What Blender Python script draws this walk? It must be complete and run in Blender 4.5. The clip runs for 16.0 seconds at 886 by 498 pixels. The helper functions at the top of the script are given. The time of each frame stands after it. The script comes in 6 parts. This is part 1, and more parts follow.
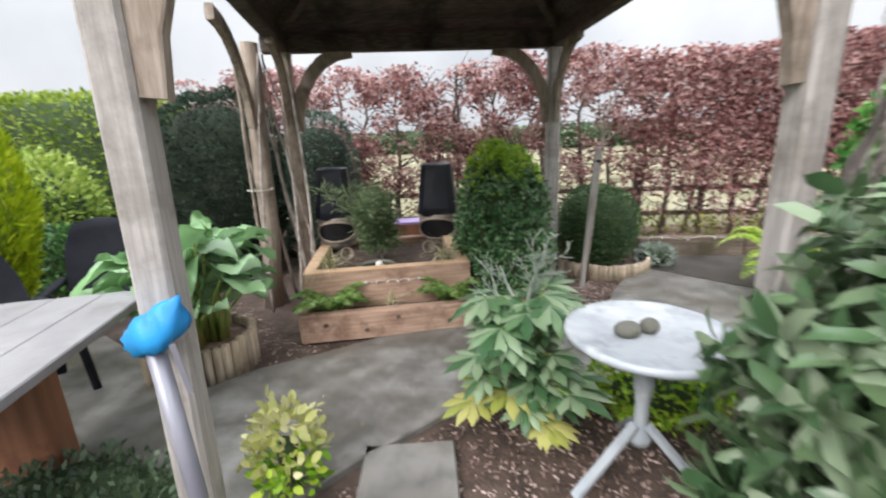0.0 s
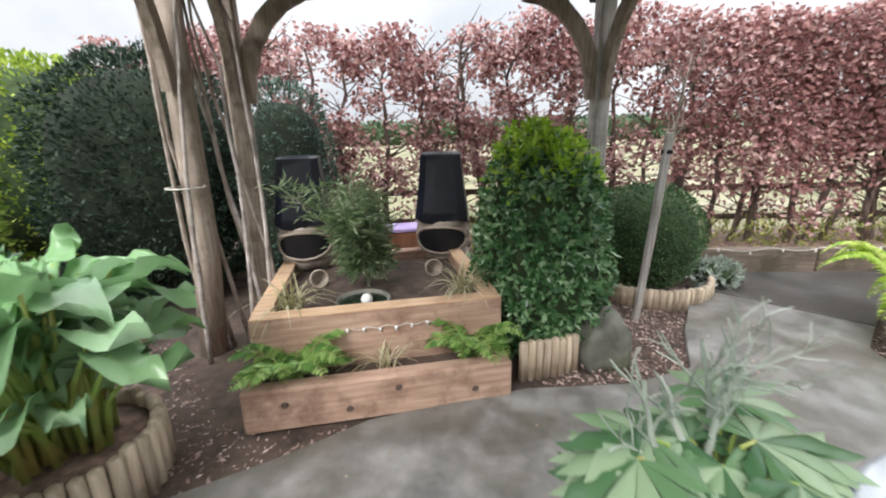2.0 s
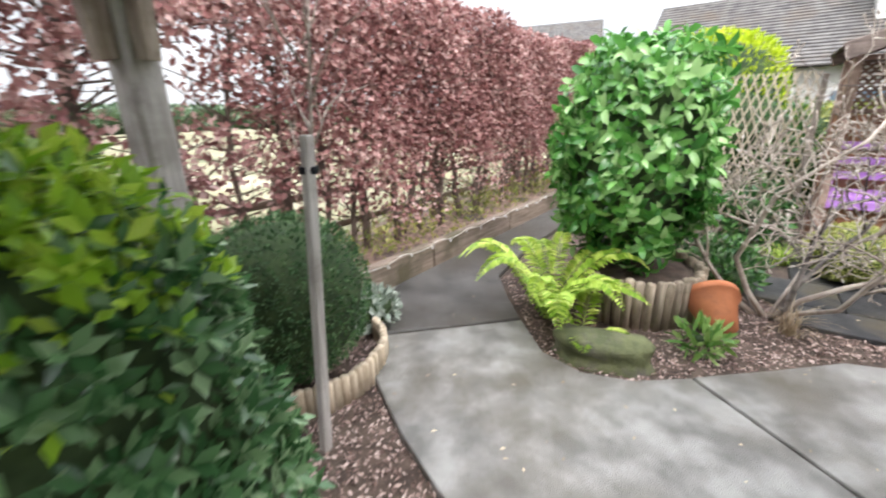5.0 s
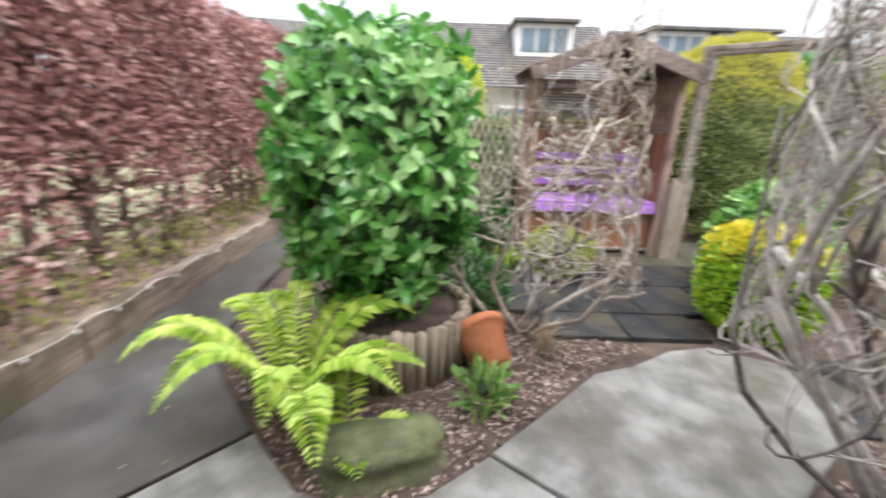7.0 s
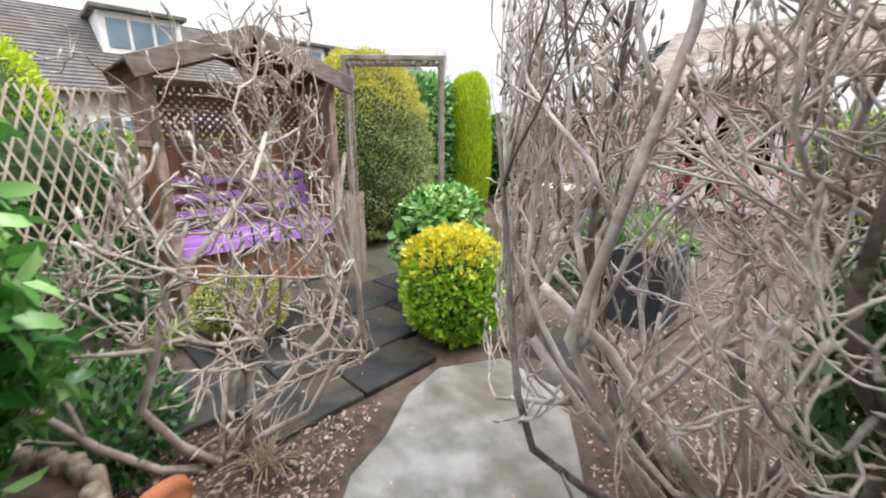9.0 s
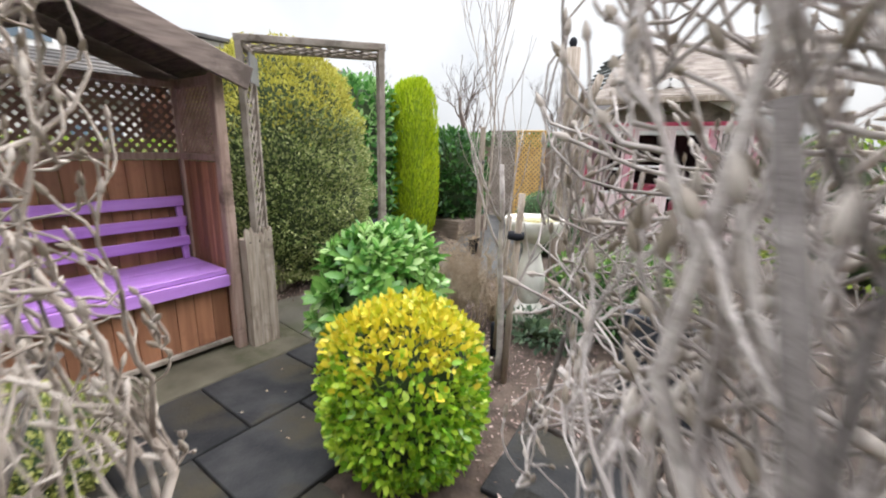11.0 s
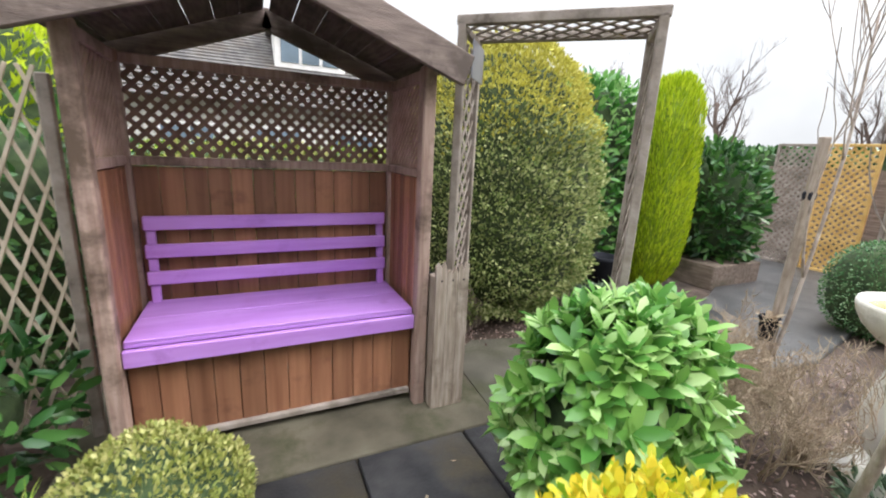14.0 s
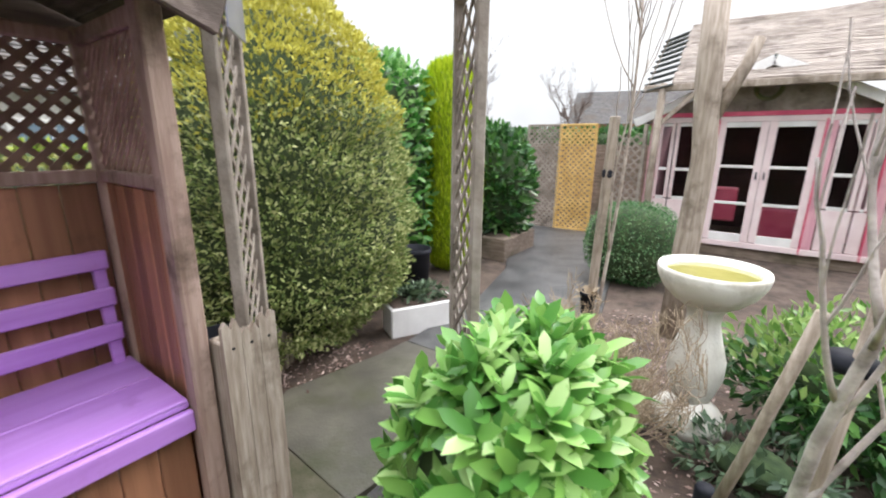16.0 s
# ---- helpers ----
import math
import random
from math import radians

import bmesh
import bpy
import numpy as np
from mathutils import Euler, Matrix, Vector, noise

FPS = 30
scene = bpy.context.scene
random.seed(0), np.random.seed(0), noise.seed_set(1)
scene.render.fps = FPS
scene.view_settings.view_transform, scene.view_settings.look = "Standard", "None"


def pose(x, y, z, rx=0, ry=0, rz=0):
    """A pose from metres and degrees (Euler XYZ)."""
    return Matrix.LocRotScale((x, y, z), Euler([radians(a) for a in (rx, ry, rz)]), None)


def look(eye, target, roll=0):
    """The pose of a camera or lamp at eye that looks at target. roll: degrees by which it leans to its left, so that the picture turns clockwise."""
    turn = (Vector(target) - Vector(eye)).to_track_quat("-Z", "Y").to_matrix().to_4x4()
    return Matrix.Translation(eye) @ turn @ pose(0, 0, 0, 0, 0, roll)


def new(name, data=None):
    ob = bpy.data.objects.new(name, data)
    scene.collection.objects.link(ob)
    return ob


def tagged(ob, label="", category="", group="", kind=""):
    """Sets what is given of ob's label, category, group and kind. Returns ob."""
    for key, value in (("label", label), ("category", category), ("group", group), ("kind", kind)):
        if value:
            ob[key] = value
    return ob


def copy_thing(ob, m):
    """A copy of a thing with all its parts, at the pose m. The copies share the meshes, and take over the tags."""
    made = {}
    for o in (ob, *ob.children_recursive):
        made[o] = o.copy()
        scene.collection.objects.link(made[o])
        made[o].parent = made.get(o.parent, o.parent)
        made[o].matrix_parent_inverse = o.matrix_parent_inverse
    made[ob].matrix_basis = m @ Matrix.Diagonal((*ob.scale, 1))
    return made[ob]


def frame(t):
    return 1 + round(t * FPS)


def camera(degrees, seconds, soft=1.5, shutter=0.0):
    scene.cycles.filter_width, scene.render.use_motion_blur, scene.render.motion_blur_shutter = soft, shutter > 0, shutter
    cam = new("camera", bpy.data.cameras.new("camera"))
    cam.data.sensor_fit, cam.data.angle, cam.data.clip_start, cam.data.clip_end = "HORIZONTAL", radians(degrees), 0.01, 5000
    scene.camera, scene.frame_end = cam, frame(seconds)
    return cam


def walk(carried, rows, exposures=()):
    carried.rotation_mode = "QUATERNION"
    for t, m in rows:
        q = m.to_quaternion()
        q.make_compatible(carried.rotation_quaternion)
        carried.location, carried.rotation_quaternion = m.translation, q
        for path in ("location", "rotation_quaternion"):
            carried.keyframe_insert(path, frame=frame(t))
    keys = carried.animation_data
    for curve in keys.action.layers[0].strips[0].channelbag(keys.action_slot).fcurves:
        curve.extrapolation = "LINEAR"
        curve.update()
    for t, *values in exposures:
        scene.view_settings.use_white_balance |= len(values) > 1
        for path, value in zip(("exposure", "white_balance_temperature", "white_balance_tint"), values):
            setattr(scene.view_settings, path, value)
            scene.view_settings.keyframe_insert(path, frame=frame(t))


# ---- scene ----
cam = camera(94.1, 16.0, 2.0, 0.5)
METRES, EYE, TILT, LEAN, TURN = 8.0, 1.5, 0.0, 1.7, 5.5
ROWS = [
    (0.0, 0.0, 0.0, 0.0, -0.16, -14.42, 0.64),
    (0.5, -0.004, 0.0345, -0.0008, 6.08, -13.98, 0.7),
    (1.0, -0.0087, 0.0678, -0.0035, 5.99, -15.17, -1.17),
    (1.5, -0.0269, 0.1182, -0.0089, 0.74, -14.64, -0.08),
    (2.0, -0.0312, 0.1504, -0.0102, -3.23, -15.44, -0.28),
    (2.5, -0.0235, 0.202, -0.01, -1.57, -16.01, 0.18),
    (3.0, -0.0213, 0.2391, -0.0103, -4.58, -13.98, -0.62),
    (3.5, -0.0263, 0.2876, -0.006, -20.13, -13.8, -1.7),
    (4.0, -0.0098, 0.3139, -0.0059, -36.66, -15.77, -0.51),
    (6.5, 0.1384, 0.3866, 0.0017, -82.75, -15.05, -0.49),
    (7.0, 0.1673, 0.3832, -0.0011, -95.29, -15.87, -1.59),
    (7.5, 0.199, 0.3866, 0.0035, -120.05, -15.21, -2.2),
    (8.0, 0.2216, 0.3852, 0.0038, -134.12, -15.85, -1.86),
    (8.5, 0.2468, 0.3676, 0.0036, -138.41, -15.18, 0.74),
    (9.0, 0.2669, 0.3496, 0.004, -140.86, -14.38, 1.38),
    (11.5, 0.3842, 0.2154, 0.0126, -149.75, -12.87, -0.03),
    (12.0, 0.4058, 0.1987, 0.0127, -133.23, -13.98, 0.29),
    (12.5, 0.4208, 0.1838, 0.0152, -120.38, -14.49, 0.45),
    (13.0, 0.4301, 0.1707, 0.0123, -118.31, -16.43, 1.24),
    (13.5, 0.4429, 0.1653, 0.016, -120.56, -12.5, -1.3),
    (14.0, 0.4532, 0.1586, 0.0165, -120.11, -11.84, -1.88),
    (14.5, 0.466, 0.1385, 0.0166, -123.87, -12.17, -2.11),
    (15.0, 0.4743, 0.1241, 0.0157, -126.85, -12.58, -0.59),
    (15.5, 0.4952, 0.1173, 0.0158, -140.42, -12.59, -0.08),
    (16.0, 0.5257, 0.1162, 0.0205, -149.91, -13.46, 0.87),
]
walk(cam, [(t, pose(0, 0, EYE, TILT, LEAN, TURN) @ pose(METRES * x, METRES * y, METRES * z, 90 + pitch, roll, yaw)) for t, x, y, z, yaw, pitch, roll in ROWS], exposures=[(0.0, 0.93), (2.0, 1.08), (4.0, 1.4), (6.5, 1.3), (8.5, 1.15), (11.5, 0.96), (13.0, 1.0), (14.5, 1.1), (16.0, 1.15)])

# ---- light ----
world = bpy.data.worlds.new("overcast")
scene.world = world
world.use_nodes = True
wn, wl = world.node_tree.nodes, world.node_tree.links
wbg = wn["Background"]
sky = wn.new("ShaderNodeTexSky")
sky.sky_type = "NISHITA"
sky.sun_disc = False
sky.sun_elevation, sky.sun_rotation = radians(38), radians(200)
sky.air_density, sky.dust_density, sky.ozone_density = 1.0, 4.0, 1.0
veil = wn.new("ShaderNodeMix")
veil.data_type = "RGBA"
veil.inputs[0].default_value = 0.92
wl.new(sky.outputs[0], veil.inputs[6])
cloud = wn.new("ShaderNodeTexNoise")
cloud.inputs["Scale"].default_value, cloud.inputs["Detail"].default_value = 2.2, 5
cramp = wn.new("ShaderNodeValToRGB")
cramp.color_ramp.elements[0].position, cramp.color_ramp.elements[1].position = 0.35, 0.68
cramp.color_ramp.elements[0].color = (6.2, 6.5, 7.0, 1)
cramp.color_ramp.elements[1].color = (9.3, 9.4, 9.7, 1)
wl.new(cloud.outputs[0], cramp.inputs[0])
wl.new(cramp.outputs[0], veil.inputs[7])
tc = wn.new("ShaderNodeTexCoord")
wl.new(tc.outputs["Generated"], cloud.inputs["Vector"])
sep = wn.new("ShaderNodeSeparateXYZ")
wl.new(tc.outputs["Generated"], sep.inputs[0])
grad = wn.new("ShaderNodeValToRGB")
grad.color_ramp.elements[0].color = (0.4, 0.4, 0.4, 1)
grad.color_ramp.elements[1].color = (2.5, 2.5, 2.5, 1)
mid = grad.color_ramp.elements.new(0.42)
mid.color = (0.48, 0.48, 0.48, 1)
wl.new(sep.outputs[2], grad.inputs[0])
dim = wn.new("ShaderNodeMix")
dim.data_type, dim.blend_type = "RGBA", "MULTIPLY"
dim.inputs[0].default_value = 1.0
wl.new(veil.outputs[2], dim.inputs[6])
wl.new(grad.outputs[0], dim.inputs[7])
wl.new(dim.outputs[2], wbg.inputs["Color"])
wbg.inputs["Strength"].default_value = 0.15
sun = new("sun", bpy.data.lights.new("sun", "SUN"))
sun.data.energy, sun.data.angle, sun.data.color = 1.2, radians(25), (1.0, 0.965, 0.94)
sun.matrix_world = look((0, 0, 20), (0 + 6, 0 + 12, 20 - 10.5))


# ---- materials ----
def _ramp(nt, c0, c1, p0=0.35, p1=0.65):
    r = nt.nodes.new("ShaderNodeValToRGB")
    r.color_ramp.elements[0].position, r.color_ramp.elements[1].position = p0, p1
    r.color_ramp.elements[0].color, r.color_ramp.elements[1].color = (*c0, 1), (*c1, 1)
    return r


def surface(name, c0, c1, rough=0.8, scale=6.0, bump=0.25, fine=60.0, stretch=(1, 1, 1), metal=0.0, stain=None, stain_scale=1.2, per_piece=0.0, stain_range=(0.5, 0.65), sheen=0.5):
    """A solid, weathered surface: two colours over a coarse grain, a fine relief, optional stains of their own colour."""
    m = bpy.data.materials.new(name)
    m.use_nodes = True
    nt = m.node_tree
    bs = nt.nodes["Principled BSDF"]
    bs.inputs["Roughness"].default_value, bs.inputs["Metallic"].default_value = rough, metal
    bs.inputs["Specular IOR Level"].default_value = sheen
    co = nt.nodes.new("ShaderNodeTexCoord")
    mp = nt.nodes.new("ShaderNodeMapping")
    mp.inputs["Scale"].default_value = stretch
    nt.links.new(co.outputs["Object"], mp.inputs[0])
    n1 = nt.nodes.new("ShaderNodeTexNoise")
    n1.inputs["Scale"].default_value, n1.inputs["Detail"].default_value = scale, 6
    nt.links.new(mp.outputs[0], n1.inputs["Vector"])
    r1 = _ramp(nt, c0, c1)
    nt.links.new(n1.outputs[0], r1.inputs[0])
    col = r1.outputs[0]
    if stain:
        n2 = nt.nodes.new("ShaderNodeTexNoise")
        n2.inputs["Scale"].default_value, n2.inputs["Detail"].default_value, n2.inputs["Roughness"].default_value = stain_scale, 8, 0.65
        nt.links.new(co.outputs["Object"], n2.inputs["Vector"])
        r2 = _ramp(nt, (0, 0, 0), (1, 1, 1), *stain_range)
        nt.links.new(n2.outputs[0], r2.inputs[0])
        mx = nt.nodes.new("ShaderNodeMix")
        mx.data_type = "RGBA"
        mx.inputs[7].default_value = (*stain, 1)
        nt.links.new(r2.outputs[0], mx.inputs[0])
        nt.links.new(col, mx.inputs[6])
        col = mx.outputs[2]
    if per_piece:
        oi = nt.nodes.new("ShaderNodeObjectInfo")
        mr = nt.nodes.new("ShaderNodeMapRange")
        mr.inputs[3].default_value, mr.inputs[4].default_value = 1 - per_piece, 1 + per_piece
        nt.links.new(oi.outputs["Random"], mr.inputs[0])
        hs = nt.nodes.new("ShaderNodeHueSaturation")
        nt.links.new(mr.outputs[0], hs.inputs["Value"])
        nt.links.new(col, hs.inputs["Color"])
        col = hs.outputs[0]
    nt.links.new(col, bs.inputs["Base Color"])
    n3 = nt.nodes.new("ShaderNodeTexNoise")
    n3.inputs["Scale"].default_value, n3.inputs["Detail"].default_value = fine, 4
    nt.links.new(mp.outputs[0], n3.inputs["Vector"])
    bp = nt.nodes.new("ShaderNodeBump")
    bp.inputs["Strength"].default_value, bp.inputs["Distance"].default_value = bump, 0.01
    nt.links.new(n3.outputs[0], bp.inputs["Height"])
    nt.links.new(bp.outputs[0], bs.inputs["Normal"])
    return m


def leafy(name, c0, c1, c2, rough=0.45, through_light=0.25, patch=1.6, sheen=0.5):
    """Leaves: each leaf takes its own tint between three colours, patchy over the plant; some light passes through."""
    m = bpy.data.materials.new(name)
    m.use_nodes = True
    nt = m.node_tree
    bs = nt.nodes["Principled BSDF"]
    bs.inputs["Roughness"].default_value, bs.inputs["Specular IOR Level"].default_value = rough, sheen
    ge = nt.nodes.new("ShaderNodeNewGeometry")
    co = nt.nodes.new("ShaderNodeTexCoord")
    nz = nt.nodes.new("ShaderNodeTexNoise")
    nz.inputs["Scale"].default_value, nz.inputs["Detail"].default_value = patch, 3
    nt.links.new(co.outputs["Object"], nz.inputs["Vector"])
    ad = nt.nodes.new("ShaderNodeMath")
    ad.operation = "MULTIPLY_ADD"
    ad.inputs[1].default_value, ad.inputs[2].default_value = 1.1, -0.55
    nt.links.new(nz.outputs[0], ad.inputs[0])
    sm = nt.nodes.new("ShaderNodeMath")
    sm.operation = "ADD"
    nt.links.new(ge.outputs["Random Per Island"], sm.inputs[0])
    nt.links.new(ad.outputs[0], sm.inputs[1])
    rp = nt.nodes.new("ShaderNodeValToRGB")
    rp.color_ramp.elements[0].color, rp.color_ramp.elements[1].color = (*c0, 1), (*c2, 1)
    rp.color_ramp.elements[0].position, rp.color_ramp.elements[1].position = 0.1, 0.95
    mid = rp.color_ramp.elements.new(0.55)
    mid.color = (*c1, 1)
    nt.links.new(sm.outputs[0], rp.inputs[0])
    nt.links.new(rp.outputs[0], bs.inputs["Base Color"])
    tr = nt.nodes.new("ShaderNodeBsdfTranslucent")
    nt.links.new(rp.outputs[0], tr.inputs["Color"])
    ms = nt.nodes.new("ShaderNodeMixShader")
    ms.inputs[0].default_value = through_light
    nt.links.new(bs.outputs[0], ms.inputs[1])
    nt.links.new(tr.outputs[0], ms.inputs[2])
    nt.links.new(ms.outputs[0], nt.nodes["Material Output"].inputs["Surface"])
    return m


def glassy(name, colour, rough=0.03):
    m = bpy.data.materials.new(name)
    m.use_nodes = True
    bs = m.node_tree.nodes["Principled BSDF"]
    bs.inputs["Base Color"].default_value = (*colour, 1)
    bs.inputs["Roughness"].default_value = rough
    bs.inputs["Transmission Weight"].default_value = 1.0
    bs.inputs["IOR"].default_value = 1.12
    return m


M = {}
M["soil"] = surface("soil", (0.04, 0.027, 0.021), (0.095, 0.065, 0.05), 0.95, 9, 0.8, 45, stain=(0.11, 0.08, 0.062), stain_scale=3)
M["bark"] = surface("bark_chips", (0.09, 0.055, 0.04), (0.3, 0.2, 0.155), 0.9, 14, 0.9, 70, stain=(0.035, 0.025, 0.02), stain_scale=2.4)
M["field"] = surface("field_grass", (0.1, 0.105, 0.05), (0.23, 0.21, 0.12), 0.95, 0.6, 0.6, 9, stain=(0.32, 0.29, 0.21), stain_scale=0.25)
M["concrete"] = surface("concrete", (0.112, 0.107, 0.098), (0.28, 0.271, 0.258), 0.36, 5.0, 0.5, 140, stain=(0.088, 0.076, 0.056), stain_scale=1.3, stain_range=(0.44, 0.66))
M["wet_concrete"] = surface("damp_concrete", (0.045, 0.043, 0.04), (0.11, 0.105, 0.1), 0.38, 3.2, 0.5, 120, stain=(0.05, 0.042, 0.034), stain_scale=1.1, stain_range=(0.45, 0.66))
M["tub_water"] = surface("dark_bowl_water", (0.012, 0.02, 0.014), (0.03, 0.04, 0.028), 0.06, 4, 0.03, 8)
M["mossy"] = surface("mossy_concrete", (0.066, 0.059, 0.042), (0.13, 0.116, 0.084), 0.75, 3, 0.4, 90, stain=(0.05, 0.052, 0.026), stain_scale=2.2, sheen=0.2)
M["damp_moss"] = surface("damp_mossy_path", (0.05, 0.046, 0.036), (0.105, 0.096, 0.076), 0.5, 3, 0.4, 90, stain=(0.05, 0.052, 0.026), stain_scale=2.2)
M["slate"] = surface("wet_slate", (0.024, 0.024, 0.026), (0.05, 0.049, 0.049), 0.52, 5, 0.35, 80, stain=(0.062, 0.053, 0.037), stain_scale=1.6, per_piece=0.3, sheen=0.12)
M["asphalt"] = surface("dark_wet_path", (0.05, 0.05, 0.052), (0.1, 0.098, 0.098), 0.4, 4, 0.4, 120, stain=(0.035, 0.034, 0.034), stain_scale=1.4)
M["post"] = surface("weathered_post", (0.26, 0.205, 0.16), (0.44, 0.37, 0.31), 0.85, 8, 0.5, 50, (6, 6, 0.6), stain=(0.15, 0.115, 0.085), stain_scale=3)
M["post_pale"] = surface("silvered_post", (0.36, 0.33, 0.305), (0.52, 0.49, 0.465), 0.8, 6, 0.4, 50, (8, 8, 0.5), stain=(0.24, 0.215, 0.19), stain_scale=2.5)
M["dark_wood"] = surface("dark_roof_boards", (0.06, 0.046, 0.038), (0.135, 0.102, 0.084), 0.85, 6, 0.5, 40, (1, 8, 8), stain=(0.03, 0.024, 0.02), stain_scale=2, per_piece=0.25)
M["brown_wood"] = surface("stained_boards", (0.225, 0.096, 0.052), (0.37, 0.175, 0.1), 0.5, 2.2, 0.3, 40, (7, 7, 0.35), stain=(0.165, 0.07, 0.042), stain_scale=4.5, per_piece=0.28, stain_range=(0.56, 0.75))
M["brown_grey"] = surface("brown_frame", (0.28, 0.182, 0.15), (0.42, 0.3, 0.252), 0.75, 6, 0.4, 45, (7, 7, 0.6), stain=(0.1, 0.065, 0.045), stain_scale=3)
M["fascia"] = surface("dark_fascia", (0.125, 0.092, 0.08), (0.235, 0.18, 0.158), 0.75, 6, 0.4, 45, (7, 0.7, 7), stain=(0.08, 0.058, 0.048), stain_scale=3)
# one brown lattice in two tones; the back one has backlit shade in its colour
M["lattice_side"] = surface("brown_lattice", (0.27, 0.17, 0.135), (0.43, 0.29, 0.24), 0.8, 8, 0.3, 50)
M["lattice_backlit"] = surface("backlit_lattice", (0.14, 0.083, 0.062), (0.25, 0.16, 0.125), 0.8, 8, 0.3, 50)
M["lattice_grey"] = surface("grey_lattice", (0.2, 0.165, 0.135), (0.38, 0.33, 0.29), 0.85, 8, 0.4, 50, stain=(0.11, 0.09, 0.07), stain_scale=4)
M["lattice_gold"] = surface("golden_lattice", (0.5, 0.3, 0.085), (0.68, 0.45, 0.16), 0.75, 5, 0.3, 40)
M["lattice_pale"] = surface("pale_trellis", (0.42, 0.34, 0.25), (0.62, 0.53, 0.42), 0.8, 6, 0.3, 40)
M["purple"] = surface("purple_paint", (0.42, 0.19, 0.59), (0.51, 0.26, 0.69), 0.42, 3, 0.14, 40, (6, 0.6, 6), stain=(0.36, 0.16, 0.5), stain_scale=5, stain_range=(0.58, 0.74))
M["sleeper"] = surface("orange_sleeper", (0.34, 0.21, 0.15), (0.52, 0.36, 0.27), 0.75, 5, 0.35, 45, (0.6, 7, 7), stain=(0.24, 0.14, 0.1), stain_scale=4)
M["sleeper_top"] = surface("fresh_sleeper", (0.5, 0.32, 0.19), (0.66, 0.47, 0.31), 0.75, 5, 0.3, 45, (0.6, 7, 7), stain=(0.42, 0.27, 0.17), stain_scale=4)
M["sleeper_old"] = surface("old_sleeper", (0.13, 0.095, 0.072), (0.26, 0.2, 0.16), 0.85, 5, 0.5, 45, (0.6, 7, 7), stain=(0.09, 0.075, 0.045), stain_scale=2)
M["log_pale"] = surface("pale_log_roll", (0.42, 0.33, 0.235), (0.62, 0.52, 0.4), 0.8, 7, 0.45, 45, (6, 6, 0.7), stain=(0.24, 0.185, 0.125), stain_scale=6, per_piece=0.22)
M["log_grey"] = surface("grey_log_roll", (0.23, 0.18, 0.13), (0.42, 0.345, 0.265), 0.85, 7, 0.5, 45, (6, 6, 0.7), stain=(0.12, 0.1, 0.065), stain_scale=6, per_piece=0.22)
M["bark_brown"] = surface("trunk_bark", (0.075, 0.052, 0.042), (0.17, 0.125, 0.105), 0.95, 9, 0.9, 40, (5, 5, 1))
M["bark_grey"] = surface("grey_twig_bark", (0.33, 0.285, 0.265), (0.56, 0.505, 0.475), 0.9, 12, 0.6, 60, stain=(0.19, 0.165, 0.15), stain_scale=5)
M["bark_warm"] = surface("warm_twig_bark", (0.3, 0.245, 0.21), (0.5, 0.435, 0.38), 0.9, 12, 0.5, 60, stain=(0.17, 0.135, 0.11), stain_scale=5)
M["bark_dark"] = surface("dark_limb_bark", (0.075, 0.062, 0.058), (0.16, 0.14, 0.13), 0.9, 12, 0.6, 60, stain=(0.27, 0.24, 0.22), stain_scale=6)
M["dry_stem"] = surface("dry_stem", (0.26, 0.19, 0.13), (0.44, 0.35, 0.25), 0.9, 12, 0.5, 60)
M["slate_panel"] = surface("slate_panel", (0.03, 0.033, 0.042), (0.055, 0.06, 0.072), 0.6, 4, 0.15, 40, sheen=0.2)
# shrub cores: shade between the leaves is put into these dark colours
M["core_shade"] = surface("inner_growth", (0.02, 0.038, 0.014), (0.052, 0.082, 0.03), 1.0, 14, 0.8, 30)
M["yew_shade"] = surface("dark_yew_shade_core", (0.008, 0.013, 0.007), (0.02, 0.03, 0.016), 1.0, 14, 0.8, 30)
M["lime_core"] = surface("inner_lime", (0.12, 0.19, 0.01), (0.24, 0.33, 0.02), 1.0, 30, 0.9, 60)
M["yew_core"] = surface("yew_shade_core", (0.022, 0.036, 0.012), (0.055, 0.078, 0.028), 1.0, 30, 0.9, 60)
M["stem_green"] = surface("green_stalk", (0.2, 0.32, 0.06), (0.36, 0.46, 0.13), 0.5, 5, 0.15, 30, (6, 6, 1), stain=(0.42, 0.33, 0.1), stain_scale=4)
M["stone"] = surface("stone", (0.1, 0.1, 0.085), (0.2, 0.195, 0.17), 0.9, 5, 0.7, 35, stain=(0.085, 0.1, 0.045), stain_scale=3)
M["moss_stone"] = surface("mossy_stone", (0.075, 0.085, 0.04), (0.165, 0.175, 0.08), 0.95, 7, 0.9, 40, stain=(0.1, 0.09, 0.08), stain_scale=4)
M["bath"] = surface("white_cast_stone", (0.6, 0.57, 0.51), (0.74, 0.72, 0.67), 0.7, 4, 0.3, 60, stain=(0.42, 0.39, 0.31), stain_scale=3.5)
M["water"] = surface("algae_water", (0.2, 0.19, 0.05), (0.3, 0.27, 0.09), 0.08, 4, 0.03, 8)
# white table: its blue-grey reflection is put into the base colour
M["white_metal"] = surface("white_metal_with_reflection", (0.37, 0.41, 0.45), (0.5, 0.53, 0.56), 0.25, 5, 0.06, 40, stain=(0.3, 0.33, 0.36), stain_scale=4)
M["white_paint"] = surface("white_paint", (0.68, 0.66, 0.65), (0.8, 0.78, 0.77), 0.6, 4, 0.15, 40)
